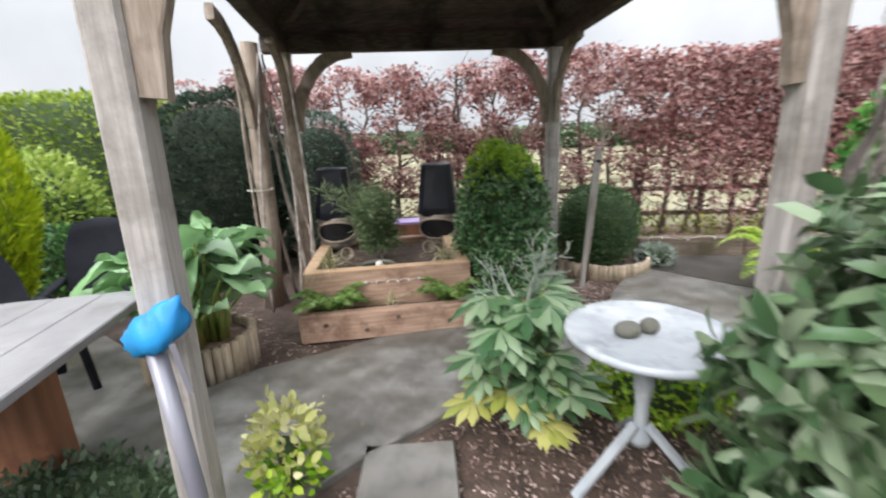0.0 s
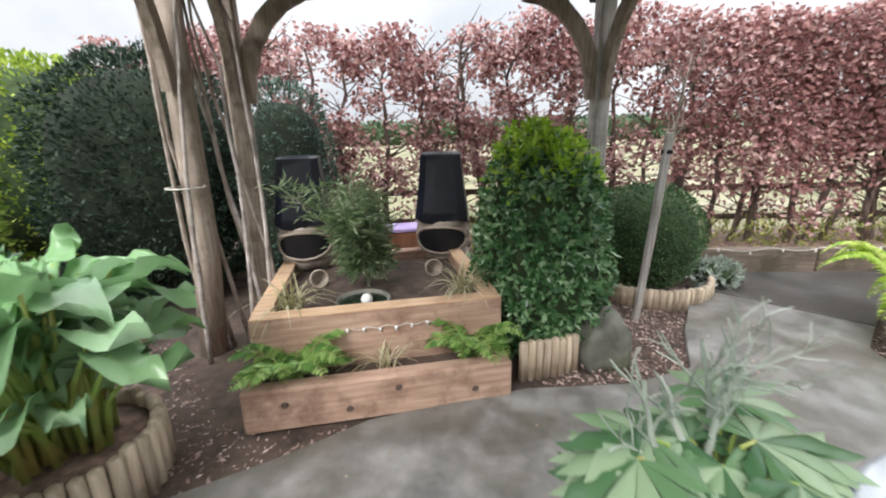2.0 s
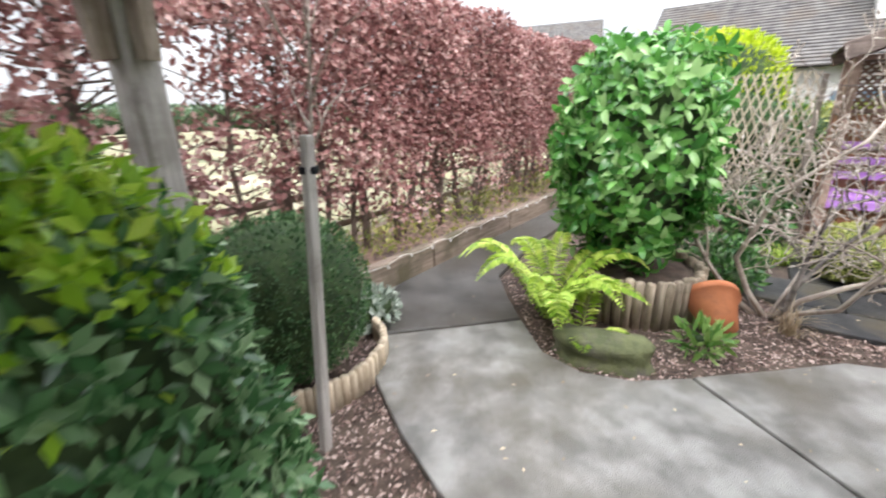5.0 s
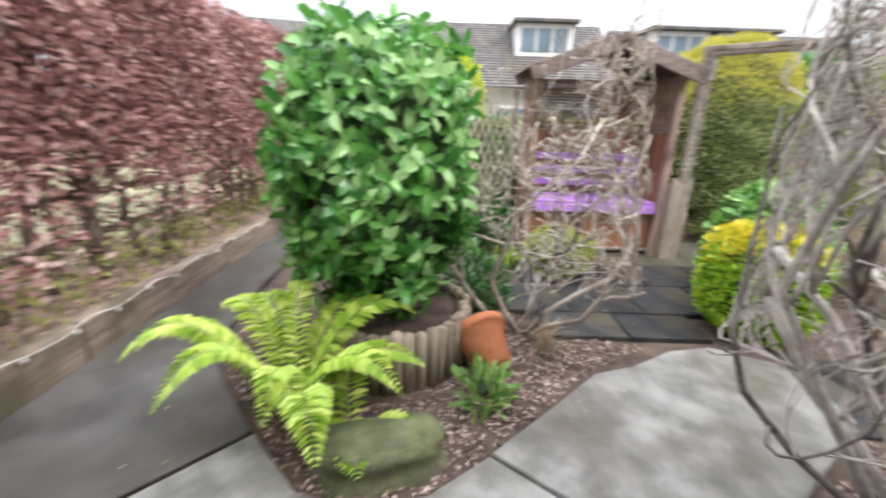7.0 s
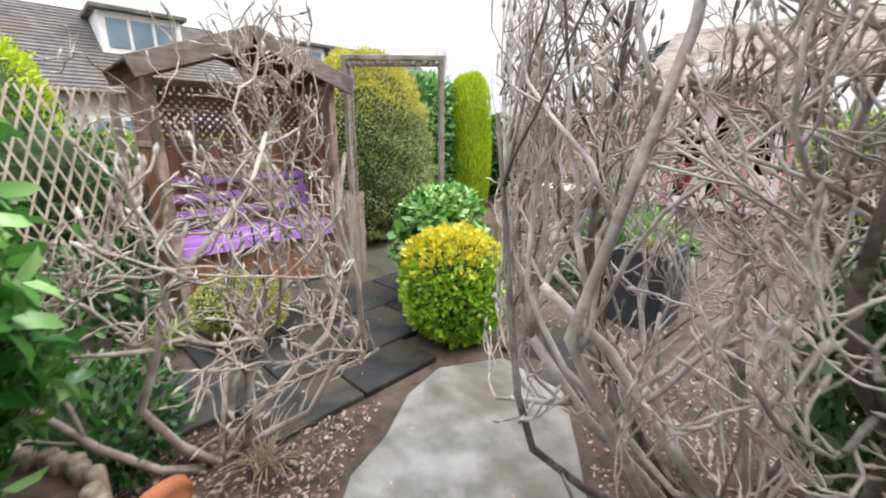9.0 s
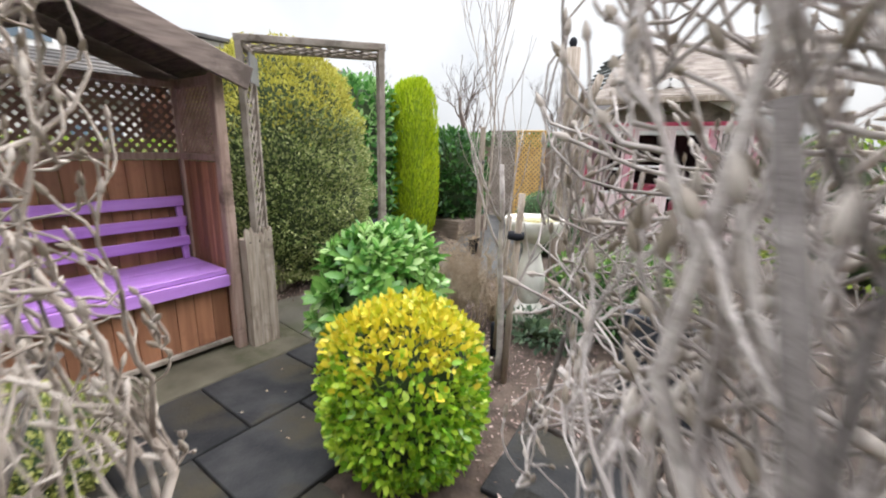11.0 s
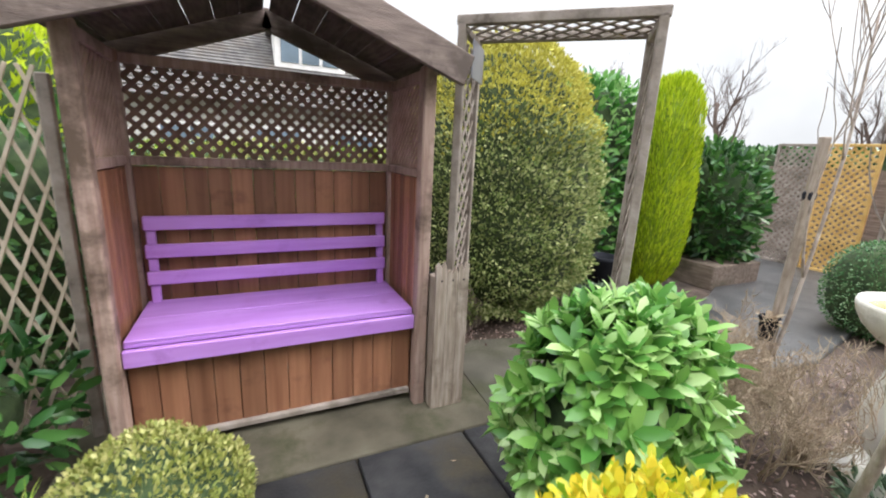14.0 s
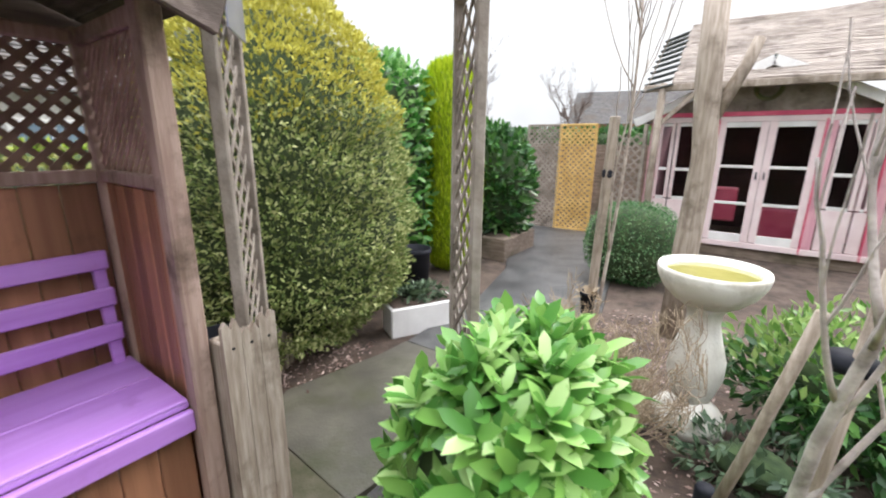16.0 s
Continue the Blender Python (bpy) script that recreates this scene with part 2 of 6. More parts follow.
M["pink"] = surface("pink_paint", (0.6, 0.3, 0.36), (0.72, 0.41, 0.46), 0.65, 4, 0.2, 30, (5, 5, 0.6), stain=(0.5, 0.25, 0.3), stain_scale=3)
M["hot_pink"] = surface("hot_pink_paint", (0.55, 0.06, 0.13), (0.68, 0.12, 0.2), 0.6, 4, 0.15, 30)
M["pale_pink"] = surface("pale_pink_paint", (0.7, 0.55, 0.56), (0.8, 0.67, 0.67), 0.6, 4, 0.2, 30)
M["reed"] = surface("reed_screen", (0.33, 0.275, 0.24), (0.56, 0.49, 0.44), 0.9, 6, 0.5, 60, (0.5, 8, 8), stain=(0.22, 0.18, 0.16), stain_scale=3)
M["felt"] = surface("roof_felt", (0.06, 0.07, 0.07), (0.14, 0.15, 0.145), 0.9, 7, 0.5, 50)
M["clay"] = surface("grey_clay", (0.34, 0.28, 0.23), (0.5, 0.43, 0.37), 0.85, 6, 0.35, 40, stain=(0.2, 0.165, 0.14), stain_scale=4)
M["black"] = surface("black_cover", (0.006, 0.007, 0.013), (0.012, 0.014, 0.026), 0.36, 4, 0.5, 9, sheen=0.4)
M["pitch_black"] = surface("pitch_black", (0.006, 0.006, 0.008), (0.015, 0.013, 0.014), 0.95, 6, 0.3, 30)
M["black_plastic"] = surface("black_plastic", (0.009, 0.01, 0.014), (0.02, 0.021, 0.028), 0.7, 4, 0.1, 60, sheen=0.15)
M["terracotta"] = surface("terracotta", (0.42, 0.14, 0.06), (0.56, 0.21, 0.095), 0.8, 5, 0.25, 50, stain=(0.34, 0.13, 0.07), stain_scale=4)
M["grey_table"] = surface("grey_tabletop", (0.22, 0.215, 0.225), (0.31, 0.305, 0.315), 0.4, 4, 0.15, 50, stain=(0.17, 0.165, 0.165), stain_scale=2)
M["blue"] = surface("blue_nylon", (0.012, 0.2, 0.5), (0.02, 0.3, 0.68), 0.5, 5, 0.5, 18)
M["grey_tube"] = surface("grey_tube", (0.24, 0.24, 0.29), (0.34, 0.34, 0.39), 0.4, 3, 0.1, 30, metal=0.3)
M["brick"] = surface("brick_wall", (0.32, 0.15, 0.09), (0.45, 0.24, 0.15), 0.9, 3, 0.4, 12)
M["render_wall"] = surface("pale_render", (0.5, 0.48, 0.45), (0.64, 0.62, 0.59), 0.9, 3, 0.3, 20, stain=(0.4, 0.38, 0.34), stain_scale=0.8)
M["tiles"] = surface("roof_tiles", (0.075, 0.07, 0.07), (0.145, 0.135, 0.13), 0.85, 4, 0.5, 12, stain=(0.11, 0.09, 0.075), stain_scale=0.8)
M["pane"] = surface("window_pane", (0.12, 0.16, 0.2), (0.2, 0.27, 0.34), 0.05, 0.6, 0.0, 5)
M["room_shade"] = surface("interior_shade", (0.03, 0.018, 0.02), (0.07, 0.035, 0.04), 0.9, 3, 0.2, 10)
M["glass"] = glassy("clear_glass", (0.9, 0.93, 0.93))
M["string"] = surface("light_string", (0.5, 0.48, 0.42), (0.68, 0.66, 0.6), 0.5, 8, 0.1, 30)
# leaves
L = {}
L["beech"] = leafy("beech_leaf", (0.18, 0.076, 0.074), (0.39, 0.2, 0.19), (0.65, 0.46, 0.43), 0.5, 0.38, 0.9, sheen=0.15)
L["yew_dark"] = leafy("dark_yew_leaf", (0.008, 0.018, 0.011), (0.022, 0.044, 0.027), (0.055, 0.085, 0.056), 0.5, 0.15, sheen=0.15)
L["yew_blue"] = leafy("blue_green_leaf", (0.035, 0.075, 0.055), (0.075, 0.13, 0.1), (0.14, 0.2, 0.16), 0.5, 0.15, sheen=0.15)
L["box"] = leafy("box_leaf", (0.03, 0.078, 0.03), (0.068, 0.14, 0.056), (0.15, 0.25, 0.11), 0.4, 0.2, sheen=0.15)
L["choisya"] = leafy("glossy_leaf", (0.045, 0.125, 0.045), (0.105, 0.23, 0.09), (0.3, 0.45, 0.24), 0.2, 0.28)
L["choisya_new"] = leafy("bright_new_leaf", (0.2, 0.4, 0.025), (0.33, 0.54, 0.04), (0.5, 0.66, 0.09), 0.35, 0.35)
L["laurel"] = leafy("laurel_leaf", (0.04, 0.155, 0.028), (0.125, 0.335, 0.065), (0.36, 0.57, 0.23), 0.2, 0.3)
L["laurel_dark"] = leafy("dark_laurel_leaf", (0.018, 0.07, 0.018), (0.045, 0.14, 0.03), (0.11, 0.24, 0.06), 0.28, 0.2)
L["skimmia"] = leafy("skimmia_leaf", (0.085, 0.24, 0.045), (0.22, 0.43, 0.095), (0.48, 0.66, 0.28), 0.25, 0.3)
L["gold"] = leafy("golden_leaf", (0.14, 0.33, 0.02), (0.33, 0.55, 0.035), (0.56, 0.7, 0.08), 0.32, 0.3)
L["gold_top"] = leafy("yellow_new_leaf", (0.46, 0.47, 0.025), (0.66, 0.56, 0.035), (0.82, 0.66, 0.08), 0.35, 0.3)
L["golden_yew"] = leafy("golden_yew_leaf", (0.13, 0.19, 0.055), (0.33, 0.39, 0.14), (0.56, 0.58, 0.29), 0.5, 0.25, 1.1, sheen=0.15)
L["golden_yew_top"] = leafy("gold_yew_tip", (0.4, 0.38, 0.07), (0.52, 0.48, 0.09), (0.64, 0.6, 0.15), 0.5, 0.25, 1.1, sheen=0.15)
L["lime"] = leafy("lime_conifer_leaf", (0.26, 0.38, 0.014), (0.44, 0.57, 0.02), (0.62, 0.7, 0.05), 0.5, 0.3, sheen=0.15)
L["green_hedge"] = leafy("green_hedge_leaf", (0.11, 0.2, 0.02), (0.25, 0.35, 0.04), (0.44, 0.52, 0.1), 0.45, 0.3, sheen=0.15)
L["pale_shrub"] = leafy("pale_green_leaf", (0.17, 0.28, 0.04), (0.32, 0.44, 0.08), (0.5, 0.58, 0.16), 0.45, 0.3)
L["rhodo"] = leafy("rhododendron_leaf", (0.05, 0.11, 0.045), (0.13, 0.21, 0.1), (0.3, 0.37, 0.25), 0.28, 0.2)
L["fatsia"] = leafy("fatsia_leaf", (0.055, 0.13, 0.055), (0.13, 0.235, 0.11), (0.31, 0.41, 0.26), 0.25, 0.25)
L["fatsia_old"] = leafy("yellowed_fatsia_leaf", (0.3, 0.34, 0.07), (0.42, 0.43, 0.11), (0.5, 0.48, 0.17), 0.35, 0.25)
L["calla"] = leafy("calla_leaf", (0.09, 0.27, 0.06), (0.25, 0.44, 0.2), (0.56, 0.68, 0.56), 0.22, 0.3)
L["fern"] = leafy("fern_leaf", (0.2, 0.34, 0.03), (0.38, 0.52, 0.07), (0.6, 0.68, 0.18), 0.45, 0.35)
L["fern_green"] = leafy("green_fern_leaf", (0.08, 0.19, 0.035), (0.19, 0.33, 0.075), (0.34, 0.47, 0.16), 0.45, 0.3)
L["nandina"] = leafy("feathery_leaf", (0.11, 0.19, 0.08), (0.23, 0.32, 0.16), (0.4, 0.48, 0.3), 0.45, 0.3)
L["carex"] = leafy("sedge_blade", (0.28, 0.27, 0.13), (0.45, 0.42, 0.25), (0.66, 0.62, 0.45), 0.5, 0.3)
L["silver"] = leafy("silver_leaf", (0.22, 0.27, 0.22), (0.35, 0.4, 0.34), (0.5, 0.54, 0.48), 0.6, 0.2)
L["hebe"] = leafy("olive_shrub_leaf", (0.11, 0.14, 0.028), (0.24, 0.26, 0.055), (0.42, 0.4, 0.13), 0.5, 0.25)
L["ground"] = leafy("ground_cover_leaf", (0.035, 0.07, 0.035), (0.085, 0.14, 0.075), (0.19, 0.26, 0.16), 0.5, 0.2)
L["bud"] = leafy("furry_bud", (0.3, 0.25, 0.2), (0.42, 0.36, 0.31), (0.56, 0.5, 0.45), 0.8, 0.2)
L["dry"] = leafy("dry_grass", (0.28, 0.2, 0.13), (0.42, 0.33, 0.22), (0.56, 0.46, 0.33), 0.7, 0.3)
L["litter"] = leafy("bark_chip", (0.09, 0.055, 0.045), (0.26, 0.175, 0.15), (0.52, 0.4, 0.36), 0.9, 0.0, 3)


# ---- tools for shapes ----
class Geo:
    """Vertices and faces gathered for one mesh."""

    def __init__(self):
        self.v, self.f = [], []

    def add(self, verts, faces):
        k = len(self.v)
        self.v += [tuple(p) for p in verts]
        self.f += [tuple(i + k for i in q) for q in faces]
        return self

    def box(self, c, s, rot=None, ch=0.004):
        """A box with chamfered edges."""
        hx, hy, hz = (max(q / 2, 1e-4) for q in s)
        ch = min(ch, hx * 0.6, hy * 0.6, hz * 0.6)
        vs, ids = [], {}
        for sx in (-1, 1):
            for sy in (-1, 1):
                for sz in (-1, 1):
                    for a in range(3):
                        p = [sx * (hx - (0 if a == 0 else ch)), sy * (hy - (0 if a == 1 else ch)), sz * (hz - (0 if a == 2 else ch))]
                        ids[sx, sy, sz, a] = len(vs)
                        vs.append(p)
        fs = []
        for a in range(3):
            b, c2 = (a + 1) % 3, (a + 2) % 3
            for s0 in (-1, 1):
                q = []
                for u, w in ((-1, -1), (1, -1), (1, 1), (-1, 1)):
                    k = [0, 0, 0]
                    k[a], k[b], k[c2] = s0, u, w
                    q.append(ids[k[0], k[1], k[2], a])
                fs.append(q if s0 > 0 else q[::-1])
            for u in (-1, 1):
                for w in (-1, 1):
                    k0, k1 = [0, 0, 0], [0, 0, 0]
                    k0[a], k0[b], k0[c2] = -1, u, w
                    k1[a], k1[b], k1[c2] = 1, u, w
                    q = [ids[(*k0, b)], ids[(*k1, b)], ids[(*k1, c2)], ids[(*k0, c2)]]
                    fs.append(q if u * w < 0 else q[::-1])
        for sx in (-1, 1):
            for sy in (-1, 1):
                for sz in (-1, 1):
                    q = [ids[sx, sy, sz, a] for a in range(3)]
                    fs.append(q if sx * sy * sz > 0 else q[::-1])
        m = Matrix.Translation(c) @ (rot.to_4x4() if rot else Matrix.Identity(4))
        return self.add([m @ Vector(p) for p in vs], fs)

    def beam(self, a, b, w, h, ch=0.005, up=(0, 0, 1)):
        """A squared bar from a to b."""
        a, b = Vector(a), Vector(b)
        x = (b - a).normalized()
        y = Vector(up).cross(x)
        y = y.normalized() if y.length > 1e-5 else Vector((0, 1, 0))
        z = x.cross(y)
        rot = Matrix((x, y, z)).transposed()
        return self.box((a + b) / 2, ((b - a).length, w, h), rot, ch)

    def sweep(self, pts, w, h, up=(0, 0, 1)):
        """A squared bar bent along points."""
        pts = [Vector(p) for p in pts]
        vs, fs, n = [], [], len(pts)
        side = Vector(up).cross(pts[-1] - pts[0]).normalized()
        for i, p in enumerate(pts):
            d = (pts[min(i + 1, n - 1)] - pts[max(i - 1, 0)]).normalized()
            z = d.cross(side).normalized()
            for a, b in ((-1, -0.85), (-0.85, -1), (0.85, -1), (1, -0.85), (1, 0.85), (0.85, 1), (-0.85, 1), (-1, 0.85)):
                vs.append(p + side * a * w / 2 + z * b * h / 2)
        for i in range(n - 1):
            for k in range(8):
                a, b = i * 8 + k, i * 8 + (k + 1) % 8
                fs.append((a, b, b + 8, a + 8))
        fs += [tuple(range(8))[::-1], tuple(range((n - 1) * 8, n * 8))]
        return self.add(vs, fs)

    def tube(self, pts, radii, n=8, cap=True):
        pts = [Vector(p) for p in pts]
        vs, fs = [], []
        ref = Vector((0.3, 0.9, 0.2)).normalized()
        for i, p in enumerate(pts):
            d = (pts[min(i + 1, len(pts) - 1)] - pts[max(i - 1, 0)]).normalized()
            x = d.cross(ref)
            x = x.normalized() if x.length > 1e-4 else d.orthogonal().normalized()
            y = d.cross(x)
            r = radii[i] if hasattr(radii, "__len__") else radii
            vs += [p + r * (math.cos(2 * math.pi * k / n) * x + math.sin(2 * math.pi * k / n) * y) for k in range(n)]
        for i in range(len(pts) - 1):
            for k in range(n):
                a, b = i * n + k, i * n + (k + 1) % n
                fs.append((a, b, b + n, a + n))
        if cap:
            fs.append(tuple(range(n))[::-1])
            fs.append(tuple(range((len(pts) - 1) * n, len(pts) * n)))
        return self.add(vs, fs)

    def lathe(self, prof, n=24, c=(0, 0, 0), cap=True, flute=0.0, lobes=8, squash=(1, 1)):
        vs, fs = [], []
        for r, z in prof:
            for k in range(n):
                a = 2 * math.pi * k / n
                q = r * (1 + flute * math.cos(lobes * a))
                vs.append((c[0] + q * math.cos(a) * squash[0], c[1] + q * math.sin(a) * squash[1], c[2] + z))
        for i in range(len(prof) - 1):
            for k in range(n):
                a, b = i * n + k, i * n + (k + 1) % n
                fs.append((a, b, b + n, a + n))
        if cap:
            fs.append(tuple(range(n))[::-1])
            fs.append(tuple(range((len(prof) - 1) * n, len(prof) * n)))
        return self.add(vs, fs)

    def prism(self, poly, z0, z1, ch=0.008):
        """A flat slab over a polygon (counter-clockwise), its top edge worn round."""
        n = len(poly)
        cx, cy = sum(p[0] for p in poly) / n, sum(p[1] for p in poly) / n
        vs = [(x, y, z0) for x, y in poly] + [(x, y, z1 - ch) for x, y in poly]
        top = []
        for i in range(n):
            (ax, ay), (bx, by), (dx, dy) = poly[i - 1], poly[i], poly[(i + 1) % n]
            e1, e2 = Vector((bx - ax, by - ay)).normalized(), Vector((dx - bx, dy - by)).normalized()
            nn = Vector((-(e1.y + e2.y), e1.x + e2.x))
            nn = nn.normalized() if nn.length > 1e-5 else Vector((-e1.y, e1.x))
            top.append((bx + nn.x * ch, by + nn.y * ch, z1))
        vs += top
        fs = [tuple(range(2 * n, 3 * n)), tuple(range(n))[::-1]]
        for i in range(n):
            j = (i + 1) % n
            fs += [(i, j, n + j, n + i), (n + i, n + j, 2 * n + j, 2 * n + i)]
        return self.add(vs, fs)


def mesh_of(name, geo, material, smooth=False):
    me = bpy.data.meshes.new(name)
    me.from_pydata(geo.v, [], geo.f)
    me.materials.append(material)
    if smooth:
        me.polygons.foreach_set("use_smooth", [True] * len(me.polygons))
    me.update()
    return me


def part(name, geo, material, parent=None, label="", smooth=False, at=None, kind=""):
    """One mesh object under a thing or under a part."""
    ob = new(name, geo if isinstance(geo, bpy.types.Mesh) else mesh_of(name, geo, material, smooth))
    if at is not None:
        ob.matrix_local = at
    ob.parent = parent
    return tagged(ob, label, kind=kind)


def thing(name, at, label, category, group="", kind=""):
    """An Empty at the base of a thing, to carry its parts."""
    ob = new(name)
    ob.empty_display_size = 0.1
    ob.matrix_world = at if isinstance(at, Matrix) else pose(*at)
    return tagged(ob, label, category, group, kind)


def unit(a):
    return a / np.maximum(np.linalg.norm(a, axis=1, keepdims=True), 1e-9)


def leaf_mesh(name, P, A, N, ln, wd, material, big=False, droop=0.0):
    """Many separate leaves as one mesh: base points P, axes A, faces towards N, lengths and widths."""
    n = len(P)
    A = unit(A)
    N = unit(N - A * np.sum(A * N, axis=1, keepdims=True))
    S = np.cross(A, N)
    ln, wd = np.broadcast_to(ln, n)[:, None], np.broadcast_to(wd, n)[:, None]
    if big:
        vs = np.stack([P,
                       P + A * ln * 0.3 + S * wd * 0.44 + N * wd * 0.1,
                       P + A * ln * 0.74 + S * wd * 0.4 + N * (wd * 0.1 - ln * droop * 0.35),
                       P + A * ln - N * ln * droop,
                       P + A * ln * 0.74 - S * wd * 0.4 + N * (wd * 0.1 - ln * droop * 0.35),
                       P + A * ln * 0.3 - S * wd * 0.44 + N * wd * 0.1,
                       P + A * ln * 0.34,
                       P + A * ln * 0.75 - N * ln * droop * 0.4], axis=1)
        loops, sizes, k = [0, 6, 1, 1, 6, 7, 2, 2, 7, 3, 0, 5, 6, 6, 5, 4, 7, 7, 4, 3], [3, 4, 3, 3, 4, 3], 8
    else:
        vs = np.stack([P, P + A * ln * 0.5 + S * wd * 0.5 + N * wd * 0.18, P + A * ln - N * ln * droop, P + A * ln * 0.5 - S * wd * 0.5 + N * wd * 0.18], axis=1)
        loops, sizes, k = [0, 2, 1, 0, 3, 2], [3, 3], 4
    me = bpy.data.meshes.new(name)
    me.vertices.add(n * k)
    me.vertices.foreach_set("co", vs.astype(np.float32).ravel())
    lv = (np.array(loops)[None, :] + (np.arange(n) * k)[:, None]).ravel()
    sz = np.tile(sizes, n)
    me.loops.add(len(lv))
    me.loops.foreach_set("vertex_index", lv.astype(np.int32))
    me.polygons.add(len(sz))
    me.polygons.foreach_set("loop_start", (np.cumsum(sz) - sz).astype(np.int32))
    me.polygons.foreach_set("use_smooth", np.ones(len(sz), dtype=bool))
    me.materials.append(material)
    me.update(calc_edges=True)
    return me


def lumps(U, seed, amp, freq=3.0):
    """A smooth uneven swelling over directions U."""
    r = np.random.RandomState(seed)
    out = np.zeros(len(U))
    for k in range(6):
        w = r.normal(size=3) * freq * (0.6 + 0.35 * k)
        out += np.sin(U @ w + r.uniform(0, 6.3)) / (1 + 0.5 * k)
    return amp * out / 2.2


def shell(n, rx, ry, h, p, seed, amp=0.06, inner=0.82, taper=0.0):
    """Points near the surface of a rounded block of half widths rx, ry and height h, resting on z = 0, and outward directions."""
    r = np.random.RandomState(seed)
    U = unit(r.normal(size=(int(n * 1.4), 3)))
    U = U[:n]
    half = np.array([rx, ry, h / 2])
    rad = np.sum(np.abs(U) ** p, axis=1) ** (-1 / p)
    rad *= (1 + lumps(U, seed, amp)) * r.uniform(inner, 1.0, len(U)) ** 0.7
    P = U * rad[:, None] * half + np.array([0, 0, h / 2])
    P[:, :2] *= (1 + taper * (0.5 - P[:, 2:3] / h))
    G = np.sign(U) * np.abs(U) ** (p - 1) / half
    return P, unit(G), r


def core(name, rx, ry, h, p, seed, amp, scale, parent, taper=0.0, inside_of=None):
    """A solid core inside a shrub; the shade between its leaves is put into the colour."""
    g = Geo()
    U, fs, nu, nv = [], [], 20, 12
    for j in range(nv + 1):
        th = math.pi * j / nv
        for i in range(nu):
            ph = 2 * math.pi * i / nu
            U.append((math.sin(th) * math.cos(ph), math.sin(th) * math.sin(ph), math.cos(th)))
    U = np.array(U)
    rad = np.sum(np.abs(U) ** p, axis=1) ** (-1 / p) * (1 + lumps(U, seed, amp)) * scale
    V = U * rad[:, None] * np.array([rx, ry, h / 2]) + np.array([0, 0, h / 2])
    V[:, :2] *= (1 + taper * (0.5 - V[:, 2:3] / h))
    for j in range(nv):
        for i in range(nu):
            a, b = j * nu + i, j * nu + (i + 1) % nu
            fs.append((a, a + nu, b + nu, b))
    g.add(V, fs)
    return part(name, g, inside_of or M["core_shade"], parent, "solid dark core, shade between leaves put into its colour", True)


def shrub(name, label, category, at, rx, ry, h, n, ln, wd, leaf, p=2.4, seed=1, amp=0.06, big=False, lift=0.25, spread=0.8, inner=0.82, clear=0.0, tips=None, tip_share=0.2, droop=0.0, trunk=0.03, fill=0.86, group="", taper=0.0, whorl=0, inside_of=None, tufts=0.0):
    """A leafy shrub or clipped bush: stem, dark solid core, foliage and, where it has them, brighter tips."""
    t = thing(name, at, label, category, group)
    g = Geo()
    g.tube([(0, 0, -0.02), (0.01, 0, clear + h * 0.3), (0, 0.01, clear + h * 0.6)], [trunk, trunk * 0.8, trunk * 0.5], 7)
    part("stem", g, M["bark_brown"], t, "", True)
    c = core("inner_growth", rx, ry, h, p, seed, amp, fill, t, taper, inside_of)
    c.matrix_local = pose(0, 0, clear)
    P, G, r = shell(n, rx, ry, h, p, seed, amp, inner, taper)
    if tufts:
        q = np.sin(P[:, 2] * 46 + 3 * np.sin(P[:, 0] * 9) + 3 * np.sin(P[:, 1] * 11)) * np.sin(P[:, 0] * 21 + 2 * np.sin(P[:, 2] * 17)) * np.sin(P[:, 1] * 23 + 2 * np.sin(P[:, 2] * 13) + 1)
        P += G * (tufts * (q + 0.6 * np.sin(P[:, 2] * 14 + 2 * np.sin(P[:, 0] * 5 + P[:, 1] * 4))))[:, None]
    P[:, 2] += clear
    k = len(P)
    if whorl:
        m = k // whorl
        P, G = np.repeat(P[:m], whorl, axis=0), np.repeat(unit(G[:m] + np.array([0, 0, lift]) + r.normal(size=(m, 3)) * 0.25), whorl, axis=0)
        k = len(P)
        a = np.tile(np.arange(whorl) * 2.4, m) + np.repeat(r.uniform(0, 6.28, m), whorl)
        X = unit(np.cross(G, np.array([0.31, 0.17, 0.93])))
        Y = np.cross(G, X)
        side = X * np.cos(a)[:, None] + Y * np.sin(a)[:, None]
        stage = np.tile(np.arange(whorl) / whorl, m)[:, None]
        A = side * (1.1 - 0.6 * stage) + G * (0.25 + 0.75 * stage) + r.normal(size=(k, 3)) * 0.15
        P = P - G * ln * (0.5 - 0.45 * stage)
        N = G * 1.0 - side * 0.3 + r.normal(size=(k, 3)) * 0.15
    else:
        A = G * 0.7 + r.normal(size=(k, 3)) * spread * 0.6 + np.array([0, 0, lift])
        N = G + r.normal(size=(k, 3)) * 0.45 + np.array([0, 0, 0.35])
    sz = r.uniform(0.7, 1.25, k)
    top = np.zeros(k, dtype=bool)
    if tips:
        q = (P[:, 2] - clear) / h + 0.06 * r.normal(size=k) + 0.05 * np.sin(P[:, 0] * 23) * np.sin(P[:, 1] * 19)
        top = q > np.quantile(q, 1 - tip_share)
        P[top] += G[top] * (ln * 0.7 * r.uniform(0, 1, k) ** 2)[top][:, None]
        part("new_growth", leaf_mesh("new_growth", P[top], A[top], N[top], ln * sz[top], wd * sz[top], tips, big, droop), None, t, "brighter young leaves at the top", kind="stuff")
    part("foliage", leaf_mesh("foliage", P[~top], A[~top], N[~top], ln * sz[~top], wd * sz[~top], leaf, big, droop), None, t, kind="stuff")
    return t


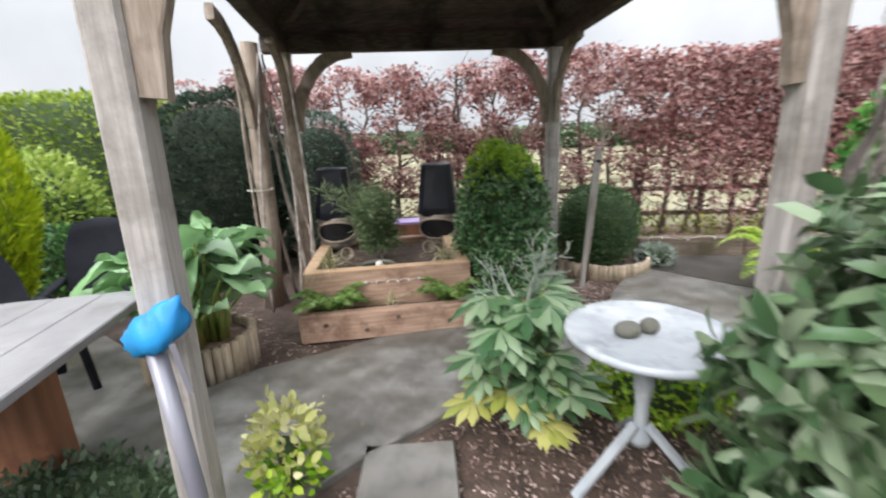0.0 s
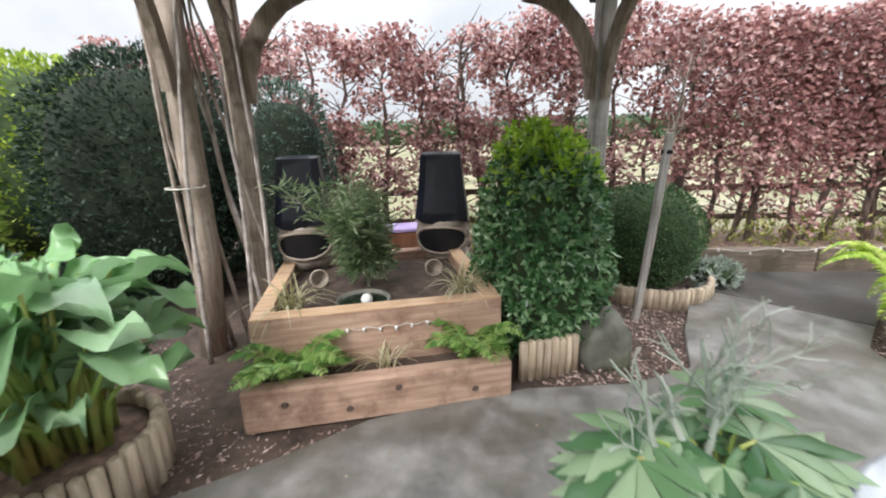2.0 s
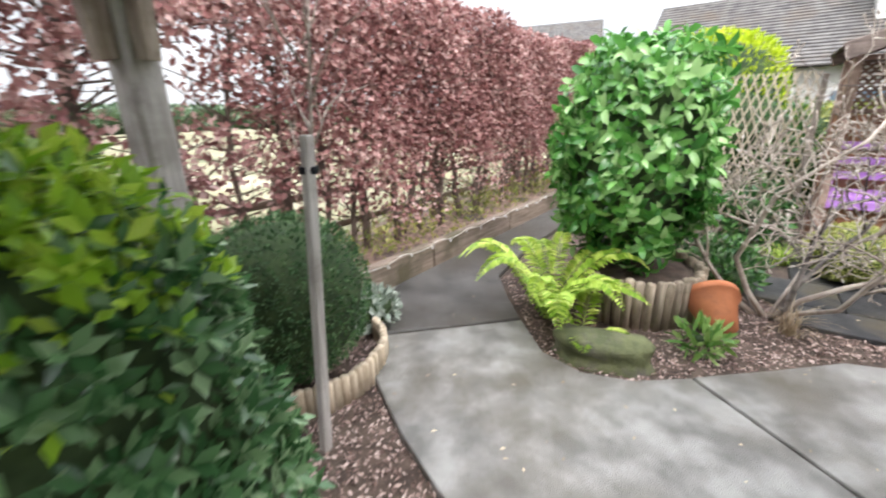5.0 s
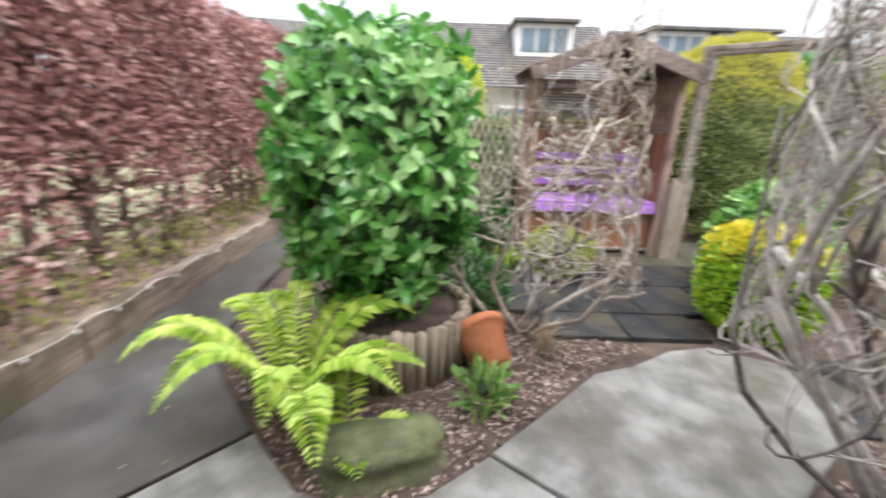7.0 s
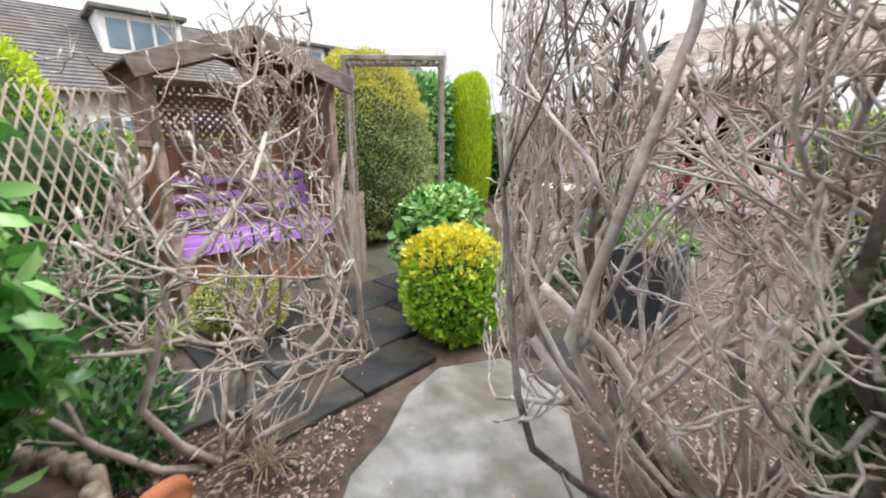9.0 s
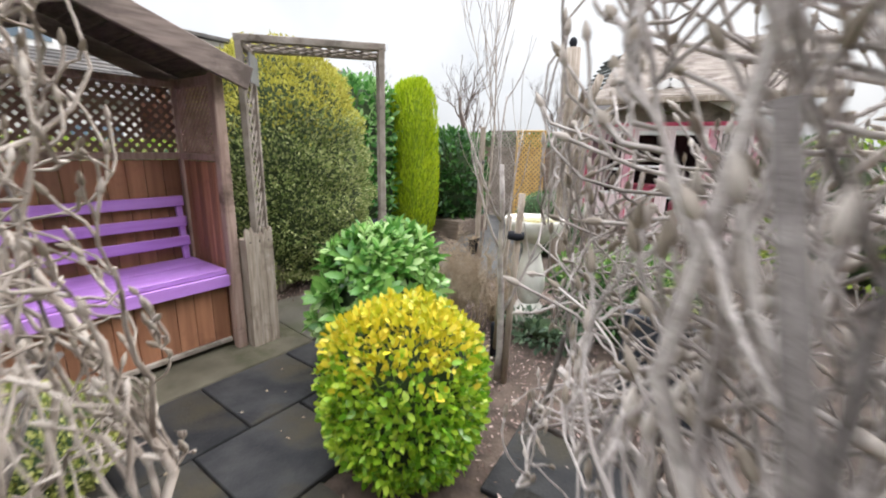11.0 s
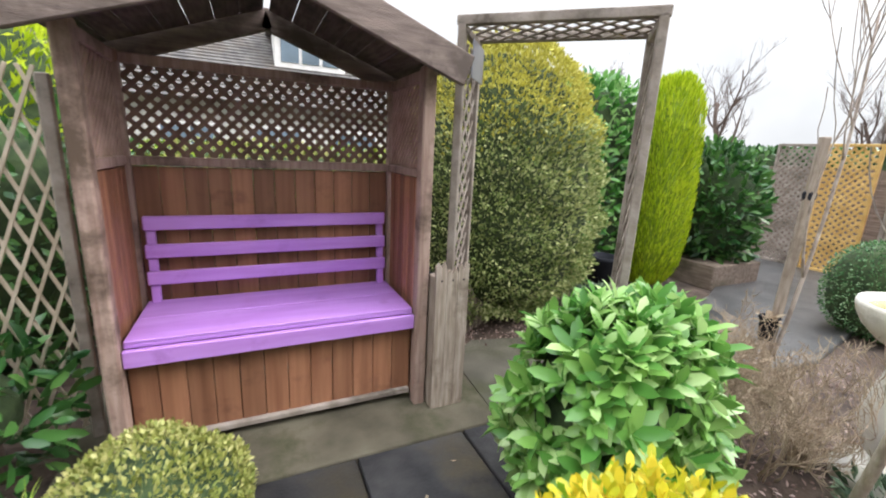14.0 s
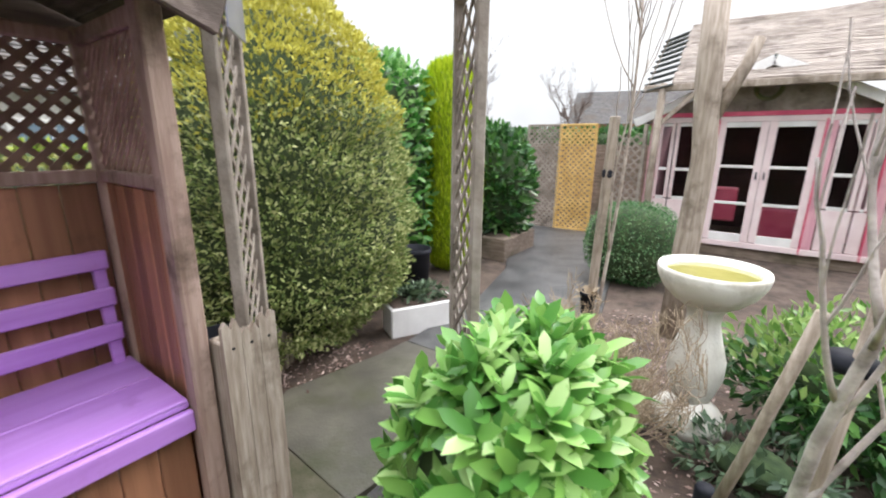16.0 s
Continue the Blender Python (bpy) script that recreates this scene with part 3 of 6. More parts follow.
def twist(rng, d, amount):
    return (d + Vector((rng.gauss(0, 1), rng.gauss(0, 1), rng.gauss(0, 1))) * amount).normalized()


def grow(geos, rng, p, d, length, r, level, last, up=0.12, kids=(3, 5), wander=0.16, tips=None, spread=0.8, limit=0.0, share=(0.35, 0.62), thin=0.0022):
    """A crooked branch with its side branches, into geos[level]; limit is the crown's radius."""
    n = 7 if level < 2 else 5
    pts, rads = [Vector(p)], [r]
    q, e = Vector(p), Vector(d).normalized()
    for i in range(n):
        e = twist(rng, e + Vector((0, 0, up)), wander)
        out = math.hypot(q.x, q.y)
        if limit and out > 0.8 * limit and e.x * q.x + e.y * q.y > 0:
            pull = 2.2 * (out / limit - 0.8)
            e = (e - Vector((q.x, q.y, -0.6 * out)) / out * pull).normalized()
        step = q + e * length / n
        if limit and i and math.hypot(step.x, step.y) > limit * 1.04:
            break
        q = step
        pts.append(q.copy())
        rads.append(max(r * (1 - 0.6 * (i + 1) / n), thin))
    n = len(pts) - 1
    geos[min(level, len(geos) - 1)].tube(pts, rads, 8 if level == 0 else 6 if level < 2 else 4, cap=level < 2)
    if tips is not None and level >= last - 1:
        tips.append((q, e))
    if level >= last:
        return
    for _ in range(rng.randint(*kids)):
        s = rng.uniform(0.3, 1.0)
        k = min(int(s * n), n - 1)
        base = pts[k].lerp(pts[k + 1], s * n - k)
        ax = (pts[k + 1] - pts[k]).normalized()
        perp = ax.cross(Vector((rng.gauss(0, 1), rng.gauss(0, 1), rng.gauss(0, 1)))).normalized()
        a = rng.uniform(0.6, 1.3) * spread
        side = ax * math.cos(a) + perp * math.sin(a)
        grow(geos, rng, base, side, length * rng.uniform(*share), rads[k] * rng.uniform(0.45, 0.7), level + 1, last, up, kids, wander, tips, spread, limit, share, thin)


def inside(x, y, poly):
    c = False
    for i in range(len(poly)):
        (ax, ay), (bx, by) = poly[i - 1], poly[i]
        if (ay > y) != (by > y) and x < (bx - ax) * (y - ay) / (by - ay) + ax:
            c = not c
    return c


def lattice(parent, name, w, h, step, slat, thick, material, at, both=True, slope=1.0, label=""):
    """Crossed diagonal slats filling w x h in the local x, z plane, each slat a part of its own."""
    for s, off in ((1, 0.0), (-1, thick * 0.9)):
        c = -h * slope
        while c < w:
            a, b = max(c, 0.0), min(c + h * slope, w)
            if b - a > step * 0.25:
                z0, z1 = (a - c) / slope, (b - c) / slope
                xa, xb = (a, b) if s > 0 else (w - a, w - b)
                g = Geo().beam((xa, off, z0), (xb, off, z1), slat, thick, 0.001, up=(0, 1, 0))
                part(name, g, material, parent, label, at=at)
            c += step


def log_roll(parent, pts, height, dia, material, z0=-0.05, closed=False, uneven=0.015, seed=3):
    """A run of half-round upright logs along a line of points, each log a piece of its own."""
    rng = random.Random(seed)
    g = Geo().lathe([(dia / 2, 0), (dia / 2, height - 0.012), (dia / 2 - 0.012, height)], 8)
    me = mesh_of("log", g, material, True)
    for i in range(len(pts) if closed else len(pts) - 1):
        a, b = Vector(pts[i]), Vector(pts[(i + 1) % len(pts)])
        n = max(1, round((b - a).length / (dia * 0.97)))
        for k in range(n):
            q = a.lerp(b, k / n)
            part("log", me, None, parent, at=pose(q.x, q.y, z0 + rng.uniform(-uneven, 0), rng.uniform(-1.5, 1.5), rng.uniform(-1.5, 1.5), rng.uniform(0, 360)))


def ring(cx, cy, rx, ry, n, a0=0, a1=360):
    return [(cx + rx * math.cos(radians(a0 + (a1 - a0) * i / n)), cy + ry * math.sin(radians(a0 + (a1 - a0) * i / n)), 0) for i in range(n + (a1 - a0 < 360))]


def frond(P0, azim, length, rise, n, ln, rng):
    """One arching fern frond: pairs of leaflets along a curved rib. Returns rib points and leaf arrays."""
    c, s = math.cos(azim), math.sin(azim)
    rib, P, A, N, sz = [], [], [], [], []
    for i in range(n + 1):
        u = i / n
        x = length * (u * 0.95)
        z = rise * math.sin(u * math.pi * 0.72)
        rib.append((P0[0] + c * x, P0[1] + s * x, P0[2] + z))
    for i in range(1, n + 1):
        u = i / n
        p, q = Vector(rib[i - 1]), Vector(rib[i])
        t = (q - p).normalized()
        side = Vector((-s, c, 0))
        for k in (-1, 1):
            P.append(q)
            A.append(side * k + t * 0.45 + Vector((0, 0, rng.uniform(-0.15, 0.1))))
            N.append(Vector((0, 0, 1)) + side * k * 0.2 + Vector((rng.gauss(0, 0.15), rng.gauss(0, 0.15), 0)))
            sz.append(ln * math.sin(math.pi * min(1, 0.12 + 0.85 * u)) ** 0.8)
    return rib, P, A, N, sz


def fern(name, label, at, fronds, length, rise, leaf, seed, n=26, ln=0.1):
    rng = random.Random(seed)
    t = thing(name, at, label, "fern")
    rb = Geo()
    P, A, N, S = [], [], [], []
    for i in range(fronds):
        az = 2 * math.pi * (i + rng.uniform(-0.3, 0.3)) / fronds
        l = length * rng.uniform(0.7, 1.1)
        rib, p, a, nn, s = frond((rng.uniform(-0.03, 0.03), rng.uniform(-0.03, 0.03), 0), az, l, rise * rng.uniform(0.6, 1.15), n, ln * l / length, rng)
        rb.tube(rib, [0.004 * (1 - 0.8 * k / n) for k in range(n + 1)], 4, False)
        P += p
        A += a
        N += nn
        S += s
    part("rib", rb, M["stem_green"], t)
    S = np.array(S)
    part("frond", leaf_mesh("frond", np.array(P), np.array(A), np.array(N), S, S * 0.36 + 0.006, leaf, False, 0.15), None, t, kind="stuff")
    return t


def tuft(name, label, category, at, n, ln, wd, leaf, seed, lean=0.8, segs=5):
    """Arching grass blades from one crown, each a tapered strip."""
    rng = random.Random(seed)
    t = thing(name, at, label, category)
    g = Geo()
    for _ in range(n):
        az, l, b = rng.uniform(0, 6.283), ln * rng.uniform(0.6, 1.1), lean * rng.uniform(0.4, 1.2)
        c, s = math.cos(az), math.sin(az)
        x0, y0 = rng.gauss(0, 0.025), rng.gauss(0, 0.025)
        vs = []
        for i in range(segs + 1):
            u = i / segs
            ang = b * u * 1.7
            x = l * u * math.sin(ang * 0.8)
            z = l * u * math.cos(ang * 0.8)
            w = wd * (1 - u) ** 0.6 / 2 + 0.0006
            vs += [(x0 + c * x - s * w, y0 + s * x + c * w, z), (x0 + c * x + s * w, y0 + s * x - c * w, z)]
        g.add(vs, [(2 * i, 2 * i + 1, 2 * i + 3, 2 * i + 2) for i in range(segs)])
    part("blade_tuft", g, leaf, t, kind="stuff")
    return t


# ---- ground and paving ----
ground = new("ground", mesh_of("ground", Geo().add([(-600, -600, -0.045), (600, -600, -0.045), (600, 600, -0.045), (-600, 600, -0.045)], [(0, 1, 2, 3)]), M["soil"]))
tagged(ground, "dark garden soil with bark mulch between the paving", "ground", kind="structure")
field = new("field", mesh_of("field", Geo().add([(-600, 6.7, -0.03), (600, 6.7, -0.03), (600, 600, 2.0), (-600, 600, 2.0)], [(0, 1, 2, 3)]), M["field"]))
tagged(field, "pale winter grass of an open field behind the hedge", "field", kind="structure")

PATIO = [(1.95, 5.12), (1.9, 4.78), (2.66, 4.06), (2.95, 4.32), (3.35, 4.62), (4.3, 4.75), (6.9, 4.8), (6.9, 5.27), (2.45, 5.27)]
MAIN = [(-2.9, 2.05), (-2.7, 0.7), (-1.35, 0.85), (-0.93, 1.32), (-0.63, 1.68), (-0.23, 2.05), (0.3, 2.28), (0.85, 2.45), (1.4, 2.4), (1.88, 2.1),
        (2.54, 2.93), (2.33, 3.2), (2.25, 3.46), (2.33, 3.74), (2.64, 4.04), (1.88, 4.76), (1.51, 4.43), (1.26, 4.0), (1.04, 3.5), (0.62, 3.33), (0.3, 3.3),
        (0.0, 3.28), (-0.5, 3.12), (-0.86, 3.0), (-1.25, 2.72), (-1.61, 2.5), (-1.9, 2.18), (-2.3, 2.45), (-3.3, 3.0), (-3.6, 1.9)]
LINK = [(1.9, 2.09), (2.19, 1.86), (2.42, 1.55), (2.57, 1.33), (2.85, 0.96), (3.34, 0.9), (3.57, 1.3), (3.5, 1.62), (3.31, 1.94), (3.22, 2.21), (2.9, 2.55), (2.56, 2.92)]
paving = tagged(new("pavement", mesh_of("pavement", Geo().prism(MAIN, -0.1, 0.0), M["concrete"])), "stained grey concrete path with worn edges", "path", kind="structure")
part("concrete_slab", Geo().prism(PATIO, -0.1, 0.002), M["wet_concrete"], paving)
part("concrete_slab", Geo().prism(LINK, -0.1, -0.003), M["concrete"], paving)
for cx, cy, rz in ((-0.36, 1.5, 8), (0.02, 0.55, -4), (-0.02, -0.3, 3)):
    part("stepping_slab", Geo().box((0, 0, 0), (0.46, 0.6, 0.07), None, 0.008), M["concrete"], paving, at=pose(cx, cy, -0.035, 0, 0, rz))

terrace = tagged(new("pavement_dark", mesh_of("pavement_dark", Geo().prism([(5.27, 0.35), (5.9, 0.3), (6.6, 0.6), (6.6, 2.5), (5.27, 2.5)], -0.1, 0.0), M["mossy"])), "mossy concrete pad and dark wet slate slabs", "paving", kind="structure")
slab_mesh = mesh_of("slab", Geo().box((0, 0, 0), (0.59, 0.59, 0.06), None, 0.006), M["slate"])
half_mesh = mesh_of("slab", Geo().box((0, 0, 0), (0.59, 0.29, 0.06), None, 0.006), M["slate"])
for cx, cy, me in ((4.97, 0.9, slab_mesh), (4.97, 1.5, slab_mesh), (4.97, 2.1, slab_mesh), (4.37, 1.2, slab_mesh), (4.37, 1.8, slab_mesh), (4.37, 2.4, slab_mesh),
                   (4.97, 0.3, slab_mesh), (3.87, 1.5, None), (3.87, 2.1, None), (4.37, 0.74, half_mesh)):
    if me is None:
        me = mesh_of("slab", Geo().box((0, 0, 0), (0.38, 0.59, 0.06), None, 0.006), M["slate"])
    part("slab", me, None, terrace, at=pose(cx, cy, -0.034, random.uniform(-0.4, 0.4), random.uniform(-0.4, 0.4), random.uniform(-0.6, 0.6)))
for cx, cy, rz in ((3.2, 0.45, 6), (3.05, 0.95, -4)):
    part("slab", slab_mesh, None, terrace, at=pose(cx, cy, -0.05, 0, 0, rz))
part("path_slab", Geo().prism([(5.3, 0.345), (5.18, -0.4), (5.1, -1.0), (6.1, -0.98), (6.12, -0.7), (6.27, 0.0), (6.1, 0.25), (5.9, 0.295)], -0.1, -0.004, 0.003), M["damp_moss"], terrace)
part("path_slab", Geo().prism([(5.1, -1.01), (5.0, -2.6), (5.2, -3.7), (5.8, -5.4), (6.2, -6.4), (7.6, -6.4), (6.95, -4.5), (6.4, -3.3), (6.15, -2.2), (6.1, -0.99)], -0.1, -0.006), M["asphalt"], terrace)

# bark mulch and gravel
rng = np.random.RandomState(5)
BEDS = [([(-0.9, 1.3), (-0.6, 1.62), (-0.2, 2.0), (0.3, 2.23), (0.85, 2.4), (1.4, 2.35), (1.9, 2.05), (2.15, 1.85), (2.53, 1.3), (2.8, 0.9), (2.4, -0.2), (0.3, -0.3), (-0.6, 0.5)], 9000),
        ([(2.56, 2.96), (3.25, 2.25), (3.6, 1.75), (3.75, 2.3), (4.3, 2.75), (4.6, 3.6), (4.0, 4.6), (3.35, 4.58), (2.7, 4.05), (2.36, 3.74), (2.28, 3.46), (2.36, 3.22)], 9000),
        ([(1.06, 3.5), (1.28, 4.0), (1.53, 4.43), (1.92, 4.8), (1.98, 5.15), (0.3, 4.6), (0.1, 3.35), (0.62, 3.36)], 4000),
        ([(-1.6, 2.52), (-1.25, 2.74), (-0.86, 3.02), (-1.5, 2.9), (-2.6, 3.9), (-2.9, 2.6), (-2.0, 2.3)], 1100),
        ([(2.9, 0.85), (3.35, 0.85), (4.0, 0.5), (4.6, -0.3), (5.3, -1.5), (4.9, -2.8), (3.0, -2.8), (2.6, -0.5)], 4500),
        ([(5.95, 0.3), (6.3, -0.9), (7.5, 0.2), (6.4, 0.6)], 1500)]
P = []
for poly, n in BEDS:
    xs, ys = [p[0] for p in poly], [p[1] for p in poly]
    k = 0
    while k < n:
        x, y = rng.uniform(min(xs), max(xs)), rng.uniform(min(ys), max(ys))
        if inside(x, y, poly):
            P.append((x, y, -0.04 + abs(rng.normal()) * 0.008))
            k += 1
P = np.array(P)
A = np.column_stack([rng.normal(size=(len(P), 2)), rng.normal(size=len(P)) * 0.3])
N = np.column_stack([rng.normal(size=(len(P), 2)) * 0.5, np.ones(len(P))])
mulch = tagged(new("bark_mulch", leaf_mesh("bark_mulch", P, A, N, rng.uniform(0.012, 0.045, len(P)), rng.uniform(0.008, 0.02, len(P)), L["litter"])), "reddish brown bark chips and gravel over the beds", "mulch", kind="stuff")

# fallen bits on the paving
P = []
for _ in range(260):
    x, y = rng.uniform(-1.6, 5.2), rng.uniform(0.6, 5.0)
    if inside(x, y, MAIN) or inside(x, y, PATIO) or inside(x, y, LINK) or (3.7 < x < 5.25 and 0.7 < y < 2.4):
        P.append((x, y, 0.004))
P = np.array(P)
A = np.column_stack([rng.normal(size=(len(P), 2)), np.zeros(len(P))])
N = np.column_stack([rng.normal(size=(len(P), 2)) * 0.3, np.ones(len(P))])
tagged(new("fallen_leaves", leaf_mesh("fallen_leaves", P, A, N, rng.uniform(0.01, 0.035, len(P)), rng.uniform(0.006, 0.018, len(P)), L["dry"])), "scattered dry leaf scraps on the concrete", "leaves", kind="stuff")

# ---- beech hedge along the field ----
hedge = thing("beech_hedge", (2.0, 6.0, -0.05), "tall clipped beech hedge with coppery winter leaves", "hedge")
rr = random.Random(11)
trunk_at = []
x = -4.3
while x < 9.5:
    trunk_at.append(x)
    x += rr.uniform(0.24, 0.42)
br = Geo()
for k, tx in enumerate(trunk_at):
    g = Geo()
    px, py, pts, rad = tx, rr.uniform(-0.08, 0.08), [], []
    h = rr.uniform(2.2, 2.5)
    for i in range(9):
        u = i / 8
        pts.append((px - 2.0, py, h * u))
        rad.append(rr.uniform(0.026, 0.05) * (1 - 0.75 * u) + 0.004)
        px += rr.gauss(0, 0.05)
        py += rr.gauss(0, 0.03)
    g.tube(pts, rad, 7)
    part("trunk", g, M["bark_brown"], hedge, "", True)
    for _ in range(44):
        u = rr.uniform(0.12, 1.0)
        i = min(int(u * 8), 7)
        b = Vector(pts[i]).lerp(Vector(pts[i + 1]), u * 8 - i)
        d = Vector((rr.gauss(0, 1.0), rr.gauss(0, 0.8), rr.uniform(0.2, 1.1))).normalized()
        l = rr.uniform(0.2, 0.6)
        e = twist(rr, d, 0.25)
        br.tube([b, b + d * l * 0.5, b + d * l * 0.5 + e * l * 0.5], [0.009, 0.006, 0.002], 4, False)
part("branchwork", br, M["bark_brown"], hedge, kind="stuff")
n = 190000
HX = rng.uniform(-4.4, 9.5, n)
HZ = rng.uniform(0.0, 1.0, n)
dens = 0.12 + 0.55 * np.clip((HZ - 0.28) / 0.22, 0, 1) + 0.5 * np.clip((HZ - 0.72) / 0.15, 0, 1)
patchy = 0.55 * np.sin(HX * 2.1 + 1.3 * np.sin(HX * 0.9)) * np.sin(HZ * 9 + HX * 1.7) + 0.95 * np.sin(HX * 8.3 + 2.0 + 1.5 * np.sin(HZ * 11)) * np.sin(HZ * 23 + 1.0 + 1.2 * np.sin(HX * 5.1))
right = np.clip((HX - 1.6) / 1.6, 0, 1)
keep = rng.uniform(0, 1, n) < dens * np.clip(0.6 + 0.76 * patchy + 0.95 * right * np.clip((HZ - 0.3) / 0.2, 0, 1) - 0.26 * (1 - right) * (np.abs(HZ - 0.66) < 0.17), 0.03, 1.4)
keep &= HZ > 0.23 + 0.06 * np.sin(HX * 3.1) - 0.1 * rng.uniform(0, 1, n)
HX, HZ = HX[keep], HZ[keep]
n = len(HX)
topz = 2.52 + 0.05 * np.sin(HX * 1.7) + 0.03 * np.sin(HX * 5.3) + 0.012 * np.clip(HX, 0, 9)
side = rng.choice([-1, 1], n, p=[0.62, 0.38])
HY = side * (0.38 * np.sqrt(rng.uniform(0.03, 1, n)) + 0.05 * np.sin(HX * 4.0 + HZ * 6))
P = np.column_stack([HX - 2.0, HY, HZ * (topz + 0.05)])
A = np.column_stack([rng.normal(size=n), side * 0.7 + rng.normal(size=n) * 0.8, rng.normal(size=n) * 0.7 - 0.35])
N = np.column_stack([rng.normal(size=n) * 0.8, side * 0.7 + rng.normal(size=n) * 0.6, 0.5 + rng.normal(size=n) * 0.6])
part("foliage", leaf_mesh("foliage", P, A, N, rng.uniform(0.045, 0.085, n), rng.uniform(0.03, 0.05, n), L["beech"], False, 0.12), None, hedge, "coppery pink and brown dry beech leaves", kind="stuff")
# weeds at the hedge foot
n = 9000
P = np.column_stack([rng.uniform(-5, 7, n), rng.uniform(-0.55, 0.6, n), rng.uniform(0.0, 1.0, n) ** 2.2 * 0.5])
A = np.column_stack([rng.normal(size=(n, 2)), np.abs(rng.normal(size=n)) + 0.6])
N = rng.normal(size=(n, 3))
part("undergrowth", leaf_mesh("undergrowth", P, A, N, rng.uniform(0.04, 0.12, n), rng.uniform(0.012, 0.035, n), L["hebe"], False, 0.2), None, hedge, "low weeds and ivy at the hedge foot", kind="stuff")

rail = thing("field_fence", (2.0, 6.25, -0.05), "weathered post and rail fence behind the hedge", "fence")
for k in range(8):
    part("post", Geo().box((-9 + k * 2.3, 0, 0.55), (0.09, 0.09, 1.1), None, 0.01), M["sleeper_old"], rail)
for z in (0.42, 0.78):
    part("rail", Geo().box((-1, 0.06, z), (18.4, 0.035, 0.07), None, 0.006), M["sleeper_old"], rail)

# retaining sleepers below the hedge
edge = thing("sleeper_edging", (1.95, 5.33, -0.06), "low dark timber sleeper edging along the hedge bed", "edging")
for k, (x0, x1, y0, y1) in enumerate(((0.0, 1.25, 0.0, 0.0), (1.27, 2.9, 0.0, 0.0), (2.92, 4.9, 0.0, 0.0), (-0.02, -0.9, 0.0, 0.35))):
    g = Geo().beam((x0, y0, 0.15), (x1, y1, 0.15), 0.1, 0.3, 0.012)
    part("sleeper", g, M["sleeper_old"], edge)
bank = new("hedge_bed", mesh_of("hedge_bed", Geo().add([(-7, 5.62, 0.02), (1.9, 5.62, 0.1), (1.95, 5.36, 0.16), (9.5, 5.36, 0.16), (9.5, 6.75, 0.1), (-7, 6.75, 0.1)], [(0, 1, 2, 3, 4, 5)]), M["bark"]))
tagged(bank, "raised bed of soil and leaf litter under the hedge", "bed", kind="structure")
lights = thing("string_lights", (1.95, 5.27, 0.16), "thin cable of small unlit garden string lights", "string lights")
g, bulbs = Geo(), []
pts = []
for k in range(60):
    u = k / 59
    pts.append((0.1 + 4.6 * u, 0.008 * math.sin(k * 1.7), 0.075 + 0.018 * math.sin(k * 0.9)))
g.tube(pts, 0.003, 4, False)
part("cable", g, M["string"], lights)
bm_b = mesh_of("bulb", Geo().lathe([(0.003, 0), (0.008, 0.008), (0.009, 0.02), (0.003, 0.028)], 8), M["white_paint"], True)
for k in range(2, 58, 4):
    part("bulb", bm_b, None, lights, at=pose(pts[k][0], pts[k][1] - 0.012, pts[k][2] - 0.03))

# ---- gazebo ----
gz = thing("gazebo", (-1.08, 1.25, -0.05), "weathered timber gazebo with curved braces and dark boarded roof", "gazebo")
C = [Vector((0, 0, 0)), Vector((-0.83, 2.93, 0)), Vector((1.83, 3.46, 0)), Vector((2.36, 0.6, 0))]
H = 2.46
for i, c in enumerate(C):
    part("post", Geo().box((0, 0, H / 2), (0.125, 0.125, H), None, 0.014), M["post_pale"] if i != 1 else M["post"], gz, at=(Matrix.Translation(c + Vector((-0.06, 0, 0))) @ pose(0, 0, 0, 0, 1.3, 13)) if i == 0 else Matrix.Translation(c) @ pose(0, 0, 0, 0, 0, 13))
for i in range(4):
    a, b = C[i], C[(i + 1) % 4]
    d = (b - a).normalized()
    part("beam", Geo().beam(a - d * 0.2 + Vector((0, 0, H + 0.07)), b + d * 0.2 + Vector((0, 0, H + 0.07)), 0.1, 0.16, 0.012), M["dark_wood"], gz)
    for p, s in ((a, d), (b, -d)):
        pts = []
        for k in range(7):
            u = k / 6
            ang = radians(90 * u)
            off = 0.06 + 0.62 * (1 - math.cos(ang)) * 0.95
            pts.append(p + s * off + Vector((0, 0, H - 0.74 + 0.74 * math.sin(ang))))
        part("brace", Geo().sweep(pts, 0.06, 0.12), M["post"], gz)
apex = (C[0] + C[1] + C[2] + C[3]) / 4 + Vector((0, 0, H + 0.95))
for i in range(4):
    a, b = C[i], C[(i + 1) % 4]
    mid = (C[0] + C[1] + C[2] + C[3]) / 4
    a2, b2 = a + (a - mid).normalized() * 0.32 + Vector((0, 0, H + 0.1)), b + (b - mid).normalized() * 0.32 + Vector((0, 0, H + 0.1))
    part("rafter", Geo().beam(a2, apex, 0.07, 0.1, 0.006), M["dark_wood"], gz)
    nb = 15
    for k in range(nb):
        u0, u1 = k / nb, (k + 1.12) / nb
        q = [a2.lerp(apex, u0), b2.lerp(apex, u0), b2.lerp(apex, min(u1, 1)), a2.lerp(apex, min(u1, 1))]
        up = Vector((0, 0, 0.02))
        q = [p + Vector((0, 0, 0.06)) for p in q]
        g = Geo().add([*q, *[p + up for p in q]], [(0, 1, 2, 3), (7, 6, 5, 4), (0, 4, 5, 1), (1, 5, 6, 2), (2, 6, 7, 3), (3, 7, 4, 0)])
        part("roof_board", g, M["dark_wood"], gz)

